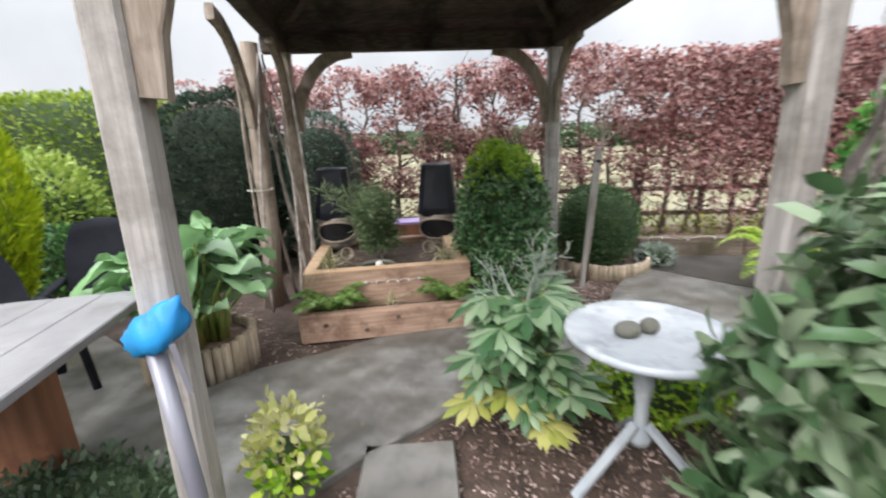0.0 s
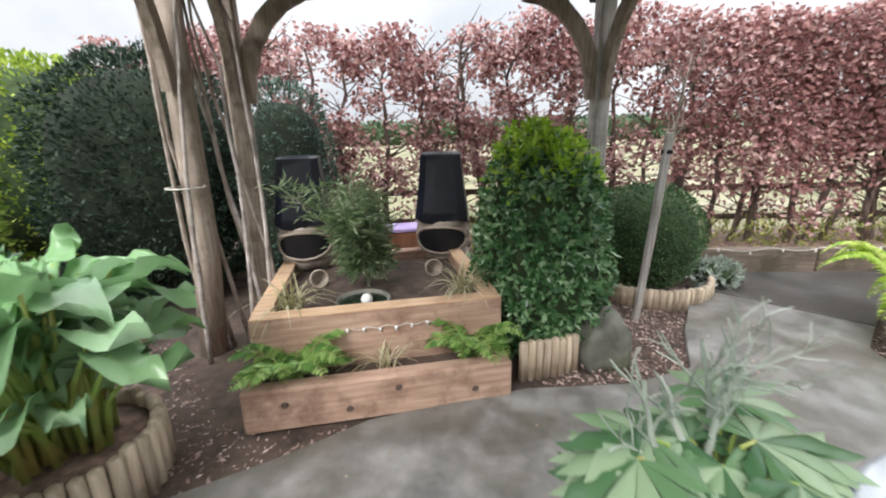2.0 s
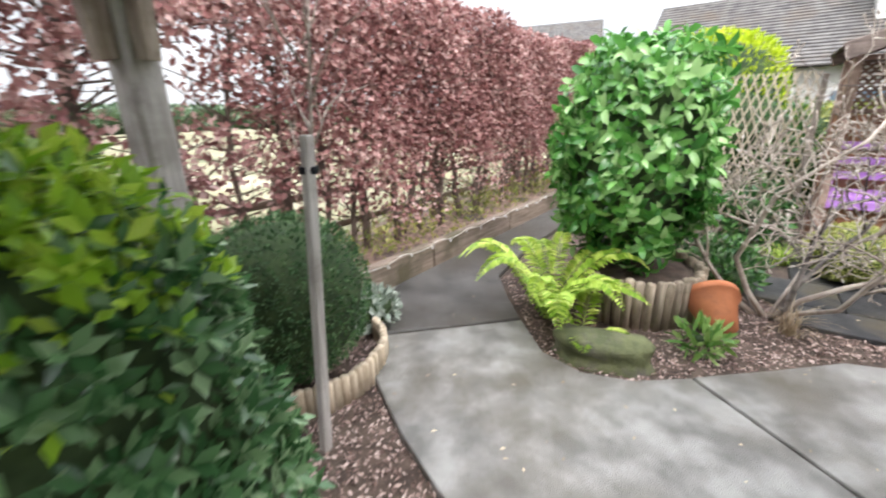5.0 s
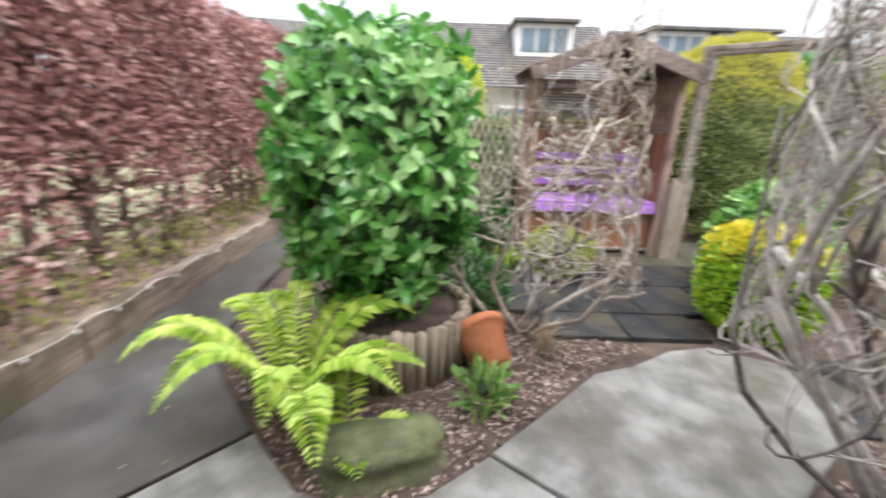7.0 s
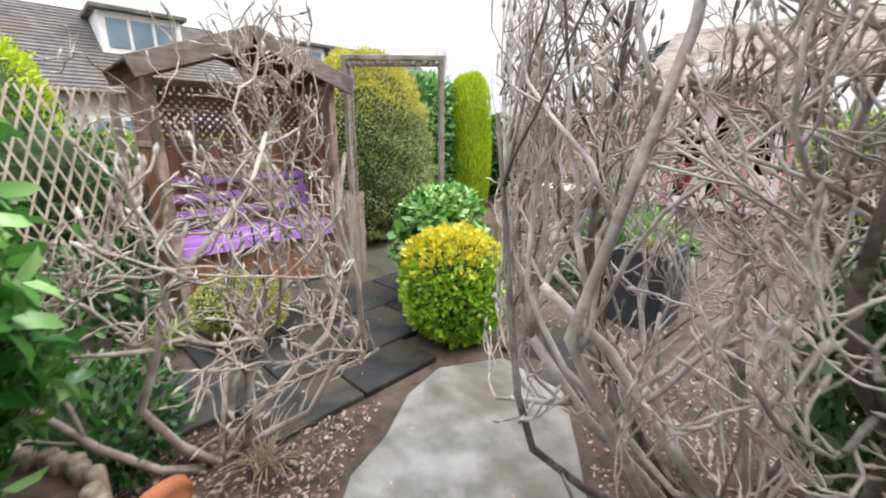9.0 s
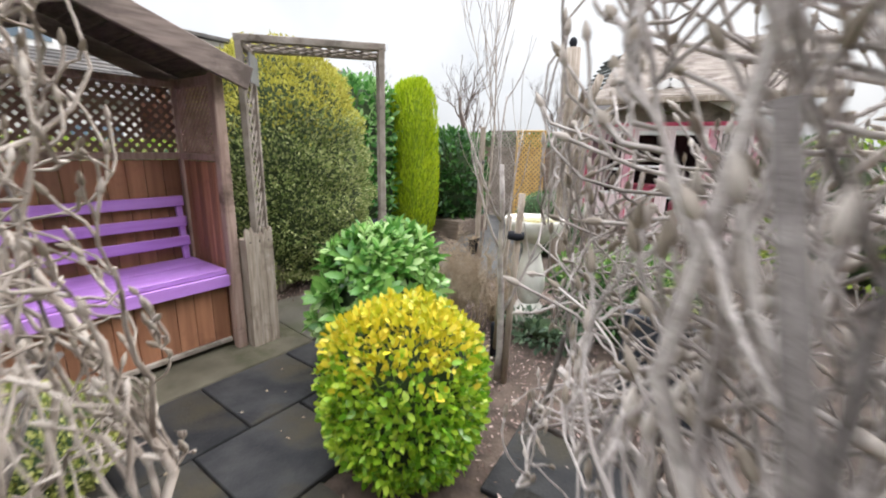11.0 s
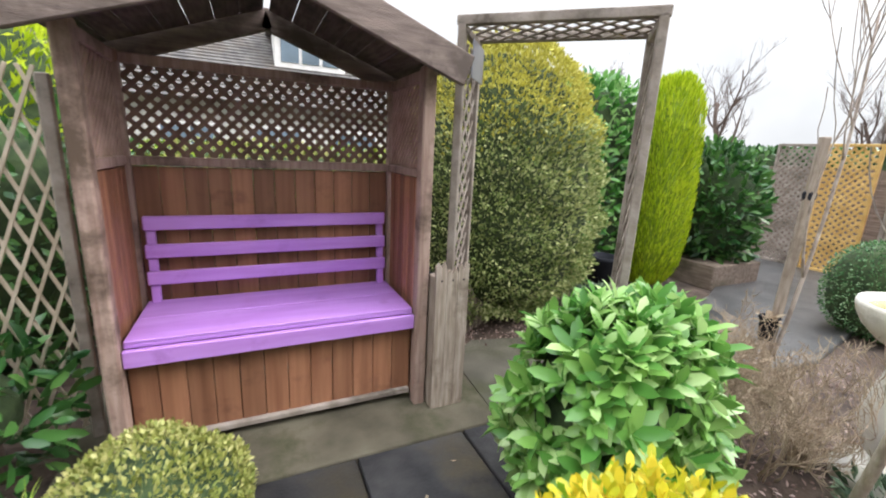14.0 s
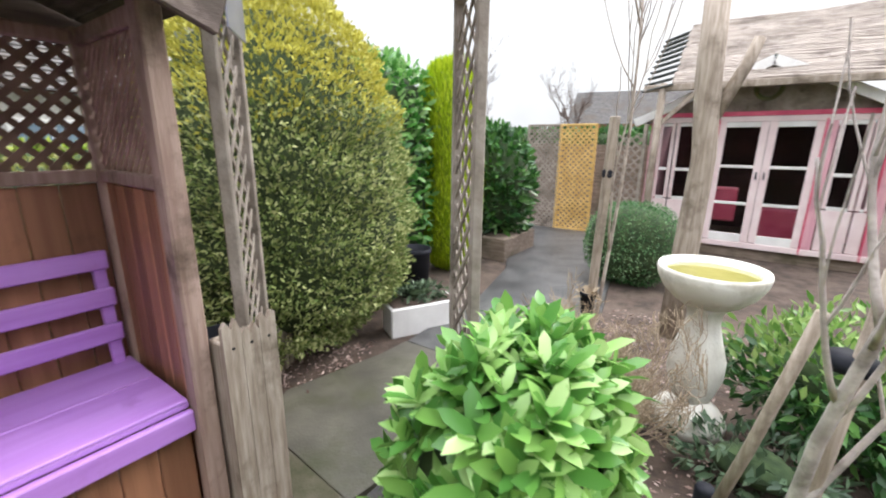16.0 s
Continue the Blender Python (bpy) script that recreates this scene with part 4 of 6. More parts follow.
# gnarled climber post beside the gazebo corner
cl = thing("climber_post", (-2.06, 3.68, -0.05), "rough pole wound with old woody climber stems", "climbing plant")
part("pole", Geo().tube([(-0.1, 0.1, 0), (-0.02, 0.1, 0.8), (0.0, 0.09, 1.6), (0.05, 0.06, 2.46)], [0.095, 0.085, 0.08, 0.075], 10), M["post"], cl, "", True)
rr = random.Random(4)
for k in range(9):
    pts, ph = [], rr.uniform(0, 6.28)
    for i in range(12):
        u = i / 11
        rad = 0.12 + 0.05 * math.sin(ph + u * 3)
        pts.append((0.13 * (k % 3) * (1 - u * 0.4) + rad * math.cos(ph + u * rr.uniform(1.5, 2.2)), 0.11 * (k % 3) * (1 - 0.3 * u) + rad * math.sin(ph + u * 1.8), 2.4 * u * rr.uniform(0.97, 1.0)))
    pts.sort(key=lambda p: p[2])
    part("stem", Geo().tube(pts, [0.017 * (1 - 0.5 * i / 11) for i in range(12)], 6), M["bark_grey"] if k % 2 else M["bark_warm"], cl, "", True)
pts = [Vector((0.04, -0.05, 1.75)) + Vector((0.15, -0.62, 0)) * (1 - math.cos(1.57 * k / 7)) + Vector((0, 0, 0.75 * math.sin(1.57 * k / 7))) for k in range(8)]
part("brace", Geo().sweep(pts, 0.06, 0.11), M["post"], cl)
part("twine", Geo().tube([(0.11 * math.cos(a / 2), 0.11 * math.sin(a / 2) - 0.02, 1.2) for a in range(14)], 0.005, 4), M["string"], cl)

# ---- raised bed with two chimeneas ----
bed = thing("raised_bed", (-1.53, 3.17, -0.03), "two-tier raised bed of orange timber sleepers", "raised bed")
bed.matrix_world = pose(-1.53, 3.17, -0.03, 0, 0, 13)
W, D = 1.44, 1.26
part("sleeper", Geo().box((W / 2, 0.05, 0.25), (W, 0.1, 0.5), None, 0.01), M["sleeper"], bed)
part("sleeper", Geo().box((0.05, D / 2 + 0.02, 0.25), (0.1, D - 0.14, 0.5), None, 0.01), M["sleeper"], bed)
part("sleeper", Geo().box((W - 0.05, D / 2 + 0.02, 0.25), (0.1, D - 0.14, 0.5), None, 0.01), M["sleeper"], bed)
part("sleeper", Geo().box((W / 2, D, 0.25), (W, 0.1, 0.5), None, 0.01), M["sleeper"], bed)
part("cap", Geo().box((W / 2, 0.05, 0.505), (W - 0.01, 0.105, 0.012), None, 0.004), M["sleeper_top"], bed)
part("cap", Geo().box((0.05, D / 2 + 0.02, 0.505), (0.105, D - 0.15, 0.012), None, 0.004), M["sleeper_top"], bed)
part("cap", Geo().box((W - 0.05, D / 2 + 0.02, 0.505), (0.105, D - 0.15, 0.012), None, 0.004), M["sleeper_top"], bed)
part("front_sleeper", Geo().box((W / 2 - 0.02, -0.23, 0.12), (W - 0.02, 0.1, 0.24), None, 0.012), M["sleeper"], bed)
part("front_sleeper", Geo().box((0.02, -0.09, 0.12), (0.08, 0.17, 0.24), None, 0.012), M["sleeper"], bed)
part("soil", Geo().box((W / 2, D / 2, 0.21), (W - 0.2, D - 0.1, 0.42), None, 0.01), M["soil"], bed)
part("soil", Geo().box((W / 2, -0.09, 0.09), (W - 0.1, 0.18, 0.18), None, 0.01), M["soil"], bed)
kn = mesh_of("knot", Geo().lathe([(0.02, 0), (0.016, 0.003), (0.004, 0.004)], 10), M["bark_brown"], True)
for kx, kz in ((0.2, 0.15), (0.52, 0.08), (0.78, 0.17), (1.2, 0.1)):
    part("knot", kn, None, bed, at=pose(kx, -0.281, kz, 90))
BED = bed.matrix_world.copy()
plinth = thing("paving_plinth", (-1.05, 4.78, -0.05, 0, 0, 16), "low grey stone ledge behind the raised bed", "ledge")
part("block", Geo().box((-0.6, -0.06, 0.2), (0.52, 0.5, 0.44), None, 0.015), M["stone"], plinth)
part("block", Geo().box((0.5, 0, 0.15), (0.6, 0.5, 0.38), None, 0.015), M["stone"], plinth)


def chimenea(at):
    t = thing("chimenea", at, "grey clay chimenea with black mouth under a black cover", "chimenea", "pair of chimeneas on the raised bed")
    body = Geo().lathe([(0.1, 0), (0.16, 0.012), (0.19, 0.05), (0.195, 0.085), (0.18, 0.1), (0.2, 0.13), (0.212, 0.2), (0.205, 0.27), (0.195, 0.3), (0.21, 0.315), (0.2, 0.34), (0.16, 0.36), (0.1, 0.37)], 28)
    part("body", body, M["clay"], t, "", True)
    vs, patch, fs = [], [], []
    for k in range(20):
        a = 2 * math.pi * k / 20
        vs.append((0.216 * math.sin(1.0 * math.cos(a)), -0.216 * math.cos(1.0 * math.cos(a)), 0.205 + 0.1 * math.sin(a)))
    for j in range(9):
        v = -1 + 2 * j / 8
        for i in range(9):
            ax = 1.0 * math.sqrt(max(0.0, 1 - v * v)) * (-1 + 2 * i / 8)
            patch.append((0.217 * math.sin(ax), -0.217 * math.cos(ax), 0.205 + 0.1 * v))
    for j in range(8):
        for i in range(8):
            a = j * 9 + i
            fs.append((a, a + 1, a + 10, a + 9))
    # mouth is a patch on the solid body; the hollow's darkness is its colour
    part("mouth", Geo().add(patch, fs), M["pitch_black"], t, "black patch standing in for the dark opening", True)
    part("rim", Geo().tube([Vector((v[0] * 1.02, v[1] * 1.02, v[2])) for v in vs] + [Vector((vs[0][0] * 1.02, vs[0][1] * 1.02, vs[0][2]))], 0.011, 6), M["clay"], t, "", True)
    c = Geo()
    prof = [(0.2, 0.335), (0.198, 0.4), (0.175, 0.56), (0.15, 0.78), (0.148, 0.82), (0.135, 0.832)]
    vs, fs = [], []
    for r, z in prof:
        for k in range(16):
            a = 2 * math.pi * (k + 0.5) / 16
            q = r * (abs(math.cos(a)) ** 5 + abs(math.sin(a)) ** 5) ** (-0.2) * (1 + 0.012 * math.sin(k * 5 + z * 40))
            vs.append((q * math.cos(a), q * math.sin(a), z + (0.02 * math.sin(k * 1.6) if z < 0.34 else 0)))
    for i in range(len(prof) - 1):
        for k in range(16):
            a, b = i * 16 + k, i * 16 + (k + 1) % 16
            fs.append((a, b, b + 16, a + 16))
    fs.append(tuple(range(len(vs) - 16, len(vs))))
    part("cover", Geo().add(vs, fs), M["black"], t, "black weatherproof cover over the flue")
    for k in range(3):
        a = radians(90 + 120 * k)
        part("foot", Geo().lathe([(0.03, -0.03), (0.035, 0.0), (0.03, 0.03)], 10, (0.12 * math.cos(a), 0.12 * math.sin(a), 0)), M["clay"], t)
    return t


ch = chimenea(pose(-1.63, 4.42, 0.4, 0, 0, 12) @ Matrix.Scale(1.07, 4))
copy_thing(ch, pose(-0.53, 4.79, 0.33, 0, 0, -2) @ Matrix.Scale(1.07, 4))


def blob(name, at, label, category, rx, ry, rz, material, seed, amp=0.16, p=2.6):
    """A rough stone, one mesh."""
    U, fs, nu, nv = [], [], 18, 11
    for j in range(nv + 1):
        th = math.pi * j / nv
        for i in range(nu):
            ph = 2 * math.pi * i / nu
            U.append((math.sin(th) * math.cos(ph), math.sin(th) * math.sin(ph), math.cos(th)))
    U = np.array(U)
    rad = np.sum(np.abs(U) ** p, axis=1) ** (-1 / p) * (1 + lumps(U, seed, amp, 2.2) + lumps(U, seed + 7, amp * 0.3, 7))
    V = U * rad[:, None] * np.array([rx, ry, rz]) + np.array([0, 0, rz * 0.8])
    for j in range(nv):
        for i in range(nu):
            a, b = j * nu + i, j * nu + (i + 1) % nu
            fs.append((a, a + nu, b + nu, b))
    ob = new(name, mesh_of(name, Geo().add(V, fs), material, True))
    ob.matrix_world = pose(*at)
    return tagged(ob, label, category)


def feathery(name, at, label, stems, height, leaf, seed, lean=0.28, n=150, ln=0.055, wd=0.008):
    """Upright thin stems with fine narrow leaves in sprays."""
    rng2 = random.Random(seed)
    t = thing(name, at, label, "shrub")
    P, A, N = [], [], []
    for _ in range(stems):
        az, l = rng2.uniform(0, 6.283), height * rng2.uniform(0.6, 1.05)
        b = lean * rng2.uniform(0.2, 1.3)
        pts = []
        for i in range(6):
            u = i / 5
            pts.append(Vector((math.cos(az) * b * l * u ** 1.5, math.sin(az) * b * l * u ** 1.5, l * u * (1 - 0.12 * u))))
        part("stem", Geo().tube(pts, [0.006 * (1 - 0.7 * i / 5) for i in range(6)], 5), M["bark_warm"], t)
        for _ in range(n):
            u = rng2.uniform(0.18, 1.0)
            i = min(int(u * 5), 4)
            q = pts[i].lerp(pts[i + 1], u * 5 - i)
            d = Vector((rng2.gauss(0, 1), rng2.gauss(0, 1), rng2.uniform(-0.1, 0.9))).normalized()
            q = q + d * rng2.uniform(0.0, 0.16) * (1.2 - u * 0.6)
            P.append(q)
            A.append(twist(rng2, d, 0.35))
            N.append(twist(rng2, Vector((0, 0, 1)), 0.6))
    s = np.random.RandomState(seed).uniform(0.6, 1.4, len(P))
    part("foliage", leaf_mesh("foliage", np.array(P), np.array(A), np.array(N), ln * s, wd * s + 0.002, leaf, False, 0.2), None, t, kind="stuff")
    return t


feathery("nandina", BED @ pose(0.66, 0.62, 0.42), "feathery green shrub with fine narrow leaves in the raised bed", 20, 0.82, L["nandina"], 3, 0.5, 330, 0.07, 0.008)
dish = thing("shallow_bowl", BED @ pose(0.62, 0.27, 0.422), "shallow dark bowl set in the soil with a pale rim", "bowl")
part("bowl", Geo().lathe([(0.1, 0.0), (0.15, 0.015), (0.166, 0.042), (0.172, 0.046), (0.168, 0.052), (0.158, 0.048), (0.14, 0.02), (0.06, 0.012)], 32), M["stone"], dish, "pale rim", True)
part("water", Geo().lathe([(0.0, 0.03), (0.15, 0.031)], 32, cap=False), M["tub_water"], dish, "dark still water", True)
ball = new("stone_ball", mesh_of("stone_ball", Geo().lathe([(0.004, 0), (0.022, 0.006), (0.034, 0.022), (0.037, 0.037), (0.034, 0.052), (0.022, 0.068), (0.004, 0.074)], 16), M["white_paint"], True))
ball.matrix_world = BED @ pose(0.64, 0.25, 0.436)
tagged(ball, "small white stone ball in the bowl", "ornament")
for bx, by, tilt in ((0.3, 0.72, 20), (1.14, 0.76, 10)):
    pot_s = thing("sunken_pot", BED @ pose(bx, by, 0.48, 78, 0, tilt), "small clay pot tipped over on the soil", "pot")
    part("pot", Geo().lathe([(0.045, -0.06), (0.06, 0.02), (0.066, 0.022), (0.066, 0.045), (0.058, 0.046), (0.052, 0.0), (0.02, -0.05)], 20), M["clay"], pot_s, "", True)
tuft("sedge", "pale striped sedge arching over the timber edge", "grass", BED @ pose(0.2, 0.2, 0.42), 60, 0.34, 0.012, L["carex"], 5, 1.0)
tuft("sedge", "pale striped sedge beside the bush", "grass", BED @ pose(1.25, 0.24, 0.42), 60, 0.34, 0.012, L["carex"], 6, 1.0)
tuft("sedge", "thin bronze sedge in the lower trough", "grass", BED @ pose(0.72, -0.1, 0.17), 24, 0.36, 0.007, L["carex"], 7, 1.1)
fern("fern", "small green fern in the lower trough", BED @ pose(0.22, -0.1, 0.17), 13, 0.34, 0.2, L["fern_green"], 8, 18, 0.1)
fern("fern", "small green fern in the lower trough", BED @ pose(1.22, -0.1, 0.17), 13, 0.32, 0.22, L["fern_green"], 9, 18, 0.1)
leaf_paint = surface("lilac_paint", (0.4, 0.3, 0.58), (0.52, 0.42, 0.68), 0.5, 4, 0.2, 40)
shelf = thing("purple_bench", (-0.98, 5.12, -0.05, 0, 0, 14), "faded lilac painted bench top on brown boards", "bench")
part("top", Geo().box((0, 0, 0.6), (0.86, 0.3, 0.035), None, 0.006), leaf_paint, shelf)
part("front_panel", Geo().box((0, -0.12, 0.3), (0.8, 0.03, 0.56), None, 0.005), M["brown_wood"], shelf)
for sx in (-0.38, 0.38):
    part("leg", Geo().box((sx, 0.04, 0.29), (0.06, 0.2, 0.58), None, 0.005), M["brown_wood"], shelf)
cord = thing("string_lights", BED @ pose(0, -0.01, 0.45), "thin cable of small unlit lights on the timber", "string lights")
pts = [(0.5 + 0.55 * k / 24, 0, -0.05 + 0.007 * math.sin(k * 1.3)) for k in range(25)]
part("cable", Geo().tube(pts, 0.0025, 4, False), M["string"], cord)
for k in range(1, 25, 4):
    part("bulb", bm_b, None, cord, at=pose(pts[k][0], -0.006, pts[k][2] - 0.022))

# bush at the corner of the raised bed, with log edging and stone
shrub("choisya", "dense upright glossy evergreen bush with bright top shoots", "shrub", (0.17, 3.93, -0.03), 0.43, 0.41, 1.52, 11400, 0.058, 0.026, L["choisya"], 2.5, 21, 0.12, whorl=6, taper=0.42, lift=0.35, tips=L["choisya_new"], tip_share=0.17, fill=0.8, inner=0.74)
lr = thing("log_edging", (0, 0, 0), "short pale log roll edging round the bush", "edging")
log_roll(lr, [(0.0, 3.42, 0), (0.2, 3.47, 0), (0.39, 3.56, 0)], 0.27, 0.056, M["log_pale"], -0.05, seed=2)
blob("boulder", (0.52, 3.62, -0.06, 0, 0, 20), "grey green garden boulder beside the bush", "rock", 0.15, 0.13, 0.19, M["stone"], 3, 0.24, 5)

# clipped ball and its edging
shrub("clipped_ball", "clipped round evergreen ball", "topiary", (1.3, 4.88, 0.02), 0.46, 0.46, 0.94, 9000, 0.03, 0.011, L["box"], 2.2, 5, 0.03, inner=0.86, fill=0.9)
lr = thing("log_edging", (0, 0, 0), "curved pale log roll edging in front of the ball", "edging")
log_roll(lr, ring(1.38, 4.98, 0.55, 0.54, 9, 205, 345), 0.19, 0.055, M["log_pale"], -0.05, seed=4)
shrub("lamb_ear", "low silvery leaved plant at the path edge", "plant", (2.02, 4.98, -0.03), 0.2, 0.17, 0.24, 500, 0.07, 0.035, L["silver"], 2.2, 6, 0.1, trunk=0.01)
st = thing("staked_sapling", (1.02, 4.27, -0.05), "thin sapling tied to a leaning timber stake", "tree")
part("stake", Geo().beam((0, 0, 0), (0.1, 0.0, 1.45), 0.045, 0.045, 0.005), M["post_pale"], st)
part("stem", Geo().tube([(0.04, 0.05, 0), (0.1, 0.05, 0.7), (0.14, 0.03, 1.4), (0.2, 0.02, 2.0)], [0.014, 0.012, 0.009, 0.004], 6), M["bark_warm"], st, "", True)
part("tie", Geo().lathe([(0.038, 0), (0.04, 0.015), (0.038, 0.03)], 12, (0.1, 0.012, 1.3)), M["black_plastic"], st)
rr = random.Random(8)
tw = [Geo(), Geo(), Geo()]
for k in range(7):
    grow(tw, rr, (0.13 + 0.004 * k, 0.03, 1.3 + 0.08 * k), (rr.gauss(0, 0.6), rr.gauss(0, 0.6), 0.8), 0.35, 0.006, 1, 2, 0.1, (2, 3))
part("twigwork", Geo().add(tw[1].v + [tuple(v) for v in tw[2].v], tw[1].f + [tuple(i + len(tw[1].v) for i in q) for q in tw[2].f]), M["bark_warm"], st, kind="stuff")

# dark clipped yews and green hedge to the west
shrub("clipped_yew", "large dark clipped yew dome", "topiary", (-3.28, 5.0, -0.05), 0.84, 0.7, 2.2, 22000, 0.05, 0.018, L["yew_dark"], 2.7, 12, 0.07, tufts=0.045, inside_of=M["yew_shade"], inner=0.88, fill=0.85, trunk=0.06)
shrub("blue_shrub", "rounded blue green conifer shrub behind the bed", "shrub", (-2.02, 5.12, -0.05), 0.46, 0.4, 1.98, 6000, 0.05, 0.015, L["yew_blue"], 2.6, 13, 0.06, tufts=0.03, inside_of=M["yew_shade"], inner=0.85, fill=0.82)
shrub("green_hedge", "clipped yellow green hedge beyond the yew", "hedge", (-7.3, 6.1, -0.05), 3.1, 0.5, 2.5, 16000, 0.08, 0.04, L["green_hedge"], 5, 14, 0.03, inner=0.85, trunk=0.05, fill=0.9)
shrub("pale_shrub", "loose pale green shrub", "shrub", (-5.6, 4.7, -0.05), 0.75, 0.6, 1.6, 5000, 0.1, 0.035, L["pale_shrub"], 2.0, 15, 0.16, inner=0.6, fill=0.7)
shrub("pale_shrub", "loose pale green shrub lower down", "shrub", (-4.4, 3.9, -0.05), 0.6, 0.5, 0.85, 2600, 0.1, 0.035, L["laurel_dark"], 2.0, 16, 0.16, inner=0.6, fill=0.7)
shrub("lime_conifer", "bright lime green pointed conifer", "conifer", (-3.95, 2.58, -0.05), 0.55, 0.55, 2.5, 12000, 0.09, 0.02, L["lime"], 1.7, 17, 0.04, inside_of=M["lime_core"], lift=1.4, inner=0.85, fill=0.88)

# calla in a log roll tub
tub = thing("log_tub", (-2.07, 2.57, -0.05), "round planter of pale half-log edging", "planter")
log_roll(tub, ring(0, 0, 0.35, 0.34, 18), 0.3, 0.058, M["log_pale"], 0.0, True, 0.02, 6)
part("soil", Geo().lathe([(0.32, 0.0), (0.32, 0.22), (0.2, 0.24), (0.02, 0.25)], 24), M["bark"], tub, "", True)


def blade(g, base, tip_dir, ln, wd, sag, rng2, seg=7, wave=0.06):
    """A broad arrow-shaped leaf with a wavy edge, from its stalk's end."""
    d = Vector(tip_dir).normalized()
    s = d.cross(Vector((0, 0, 1)))
    s = s.normalized() if s.length > 1e-3 else Vector((1, 0, 0))
    nrm = s.cross(d)
    vs, fs = [], []
    ph = rng2.uniform(0, 6.28)
    for i in range(seg + 1):
        u = i / seg
        w = wd * (0.62 + 0.55 * u if u < 0.25 else math.sin(math.pi * (0.5 + 0.5 * (u - 0.25) / 0.75)) ** 0.8 * 0.76) if u < 1 else 0.0
        c = Vector(base) + d * ln * (u - 0.15) + Vector((0, 0, -sag * ln * u * u))
        for k in (-1, -0.5, 0, 0.5, 1):
            lift = 0.28 * abs(k) * w * 0.6 + wave * ln * math.sin(ph + u * 7 + k * 2.5) * abs(k)
            back = -0.16 * ln * abs(k) * (1 - u) if u < 0.3 else 0
            vs.append(c + s * w * k * 0.5 + nrm * lift + d * back)
    for i in range(seg):
        for k in range(4):
            a = i * 5 + k
            fs.append((a, a + 1, a + 6, a + 5))
    g.add(vs, fs)


calla = thing("calla_lily", (-2.07, 2.57, 0.19), "lush arum lily with large glossy arrow leaves", "plant")
rr = random.Random(21)
st_g = []
for k in range(88):
    az, h = rr.uniform(0, 6.283), rr.uniform(0.28, 0.76)
    out = rr.uniform(0.08, 0.45) * (1.15 - 0.5 * h)
    b = Vector((0.2 * math.cos(az) * rr.random(), 0.2 * math.sin(az) * rr.random(), 0))
    e = Vector((out * math.cos(az), out * math.sin(az), h))
    m = b.lerp(e, 0.5) + Vector((-0.04 * math.cos(az), -0.04 * math.sin(az), 0.04))
    part("stalk", Geo().tube([b, m, e], [0.016, 0.013, 0.007], 7), M["stem_green"], calla, "", True)
    g = Geo()
    blade(g, e, (math.cos(az), math.sin(az), rr.uniform(0.0, 1.0)), rr.uniform(0.24, 0.4), rr.uniform(0.16, 0.26), rr.uniform(0.1, 0.6), rr, wave=0.17)
    part("leaf", g, L["calla"], calla, "", True)

# ---- fatsia bed ----
fat = thing("fatsia", (0.2, 1.98, -0.05), "fatsia with large pale green palmate leaves and seed stalks", "shrub")
rr = random.Random(31)


def palmate(g, base, axis, size, rng2, lobes=9):
    """A hand-shaped leaf of pointed lobes."""
    d = Vector(axis).normalized()
    s = d.cross(Vector((0, 0, 1))).normalized()
    nrm = s.cross(d).normalized()
    for k in range(lobes):
        a = radians(-125 + 250 * k / (lobes - 1))
        ld = d * math.cos(a) + s * math.sin(a)
        sd = -d * math.sin(a) + s * math.cos(a)
        ln = size * (1.0 - 0.35 * abs(a) / 2.2) * rng2.uniform(0.9, 1.1)
        w = ln * 0.165
        sag = rng2.uniform(0.1, 0.3)
        b = Vector(base)
        vs = [b, b + ld * ln * 0.35 + sd * w * 0.55 - nrm * ln * 0.02, b + ld * ln * 0.68 + sd * w - nrm * ln * sag * 0.4, b + ld * ln - nrm * ln * sag,
              b + ld * ln * 0.68 - sd * w - nrm * ln * sag * 0.4, b + ld * ln * 0.35 - sd * w * 0.55 - nrm * ln * 0.02, b + ld * ln * 0.4 + nrm * ln * 0.03, b + ld * ln * 0.7 + nrm * ln * (0.02 - sag * 0.35)]
        g.add(vs, [(0, 6, 1), (1, 6, 7, 2), (2, 7, 3), (0, 5, 6), (6, 5, 4, 7), (7, 4, 3)])


for k in range(4):
    part("stem", Geo().tube([(0.02 * k, 0, 0), (0.03 * k - 0.05, 0.04 * k - 0.06, 0.3), (0.07 * k - 0.1, 0.06 * k - 0.08, 0.6)], [0.014, 0.012, 0.009], 6), M["bark_brown"], fat, "", True)
for k in range(88):
    az, h = rr.uniform(0, 6.283), rr.uniform(0.22, 0.8)
    out = rr.uniform(0.06, 0.3) * (1.25 - 0.6 * h)
    e = Vector((out * math.cos(az), out * math.sin(az), h))
    part("stalk", Geo().tube([(0.3 * e.x, 0.3 * e.y, h * 0.65), e * 0.7 + Vector((0, 0, h * 0.28)), e], [0.006, 0.005, 0.004], 5), M["stem_green"], fat)
    g = Geo()
    palmate(g, e, (math.cos(az), math.sin(az), rr.uniform(-0.45, 0.4)), rr.uniform(0.14, 0.215), rr)
    part("leaf", g, L["fatsia_old"] if h < 0.36 and k % 2 else L["fatsia"], fat, "", True)
spk = [Geo(), Geo(), Geo(), Geo()]
for k in range(5):
    grow(spk, rr, (0.05 * k - 0.1, 0.04 * k - 0.05, 0.66), (rr.gauss(0, 0.25), rr.gauss(0, 0.25), 1), 0.3, 0.011, 1, 3, 0.05, (3, 5), 0.12, None, 0.7)
for q in (1, 2, 3):
    part("seed_stalk", spk[q], L["silver"], fat, "pale branched flower stalk", kind="stuff")

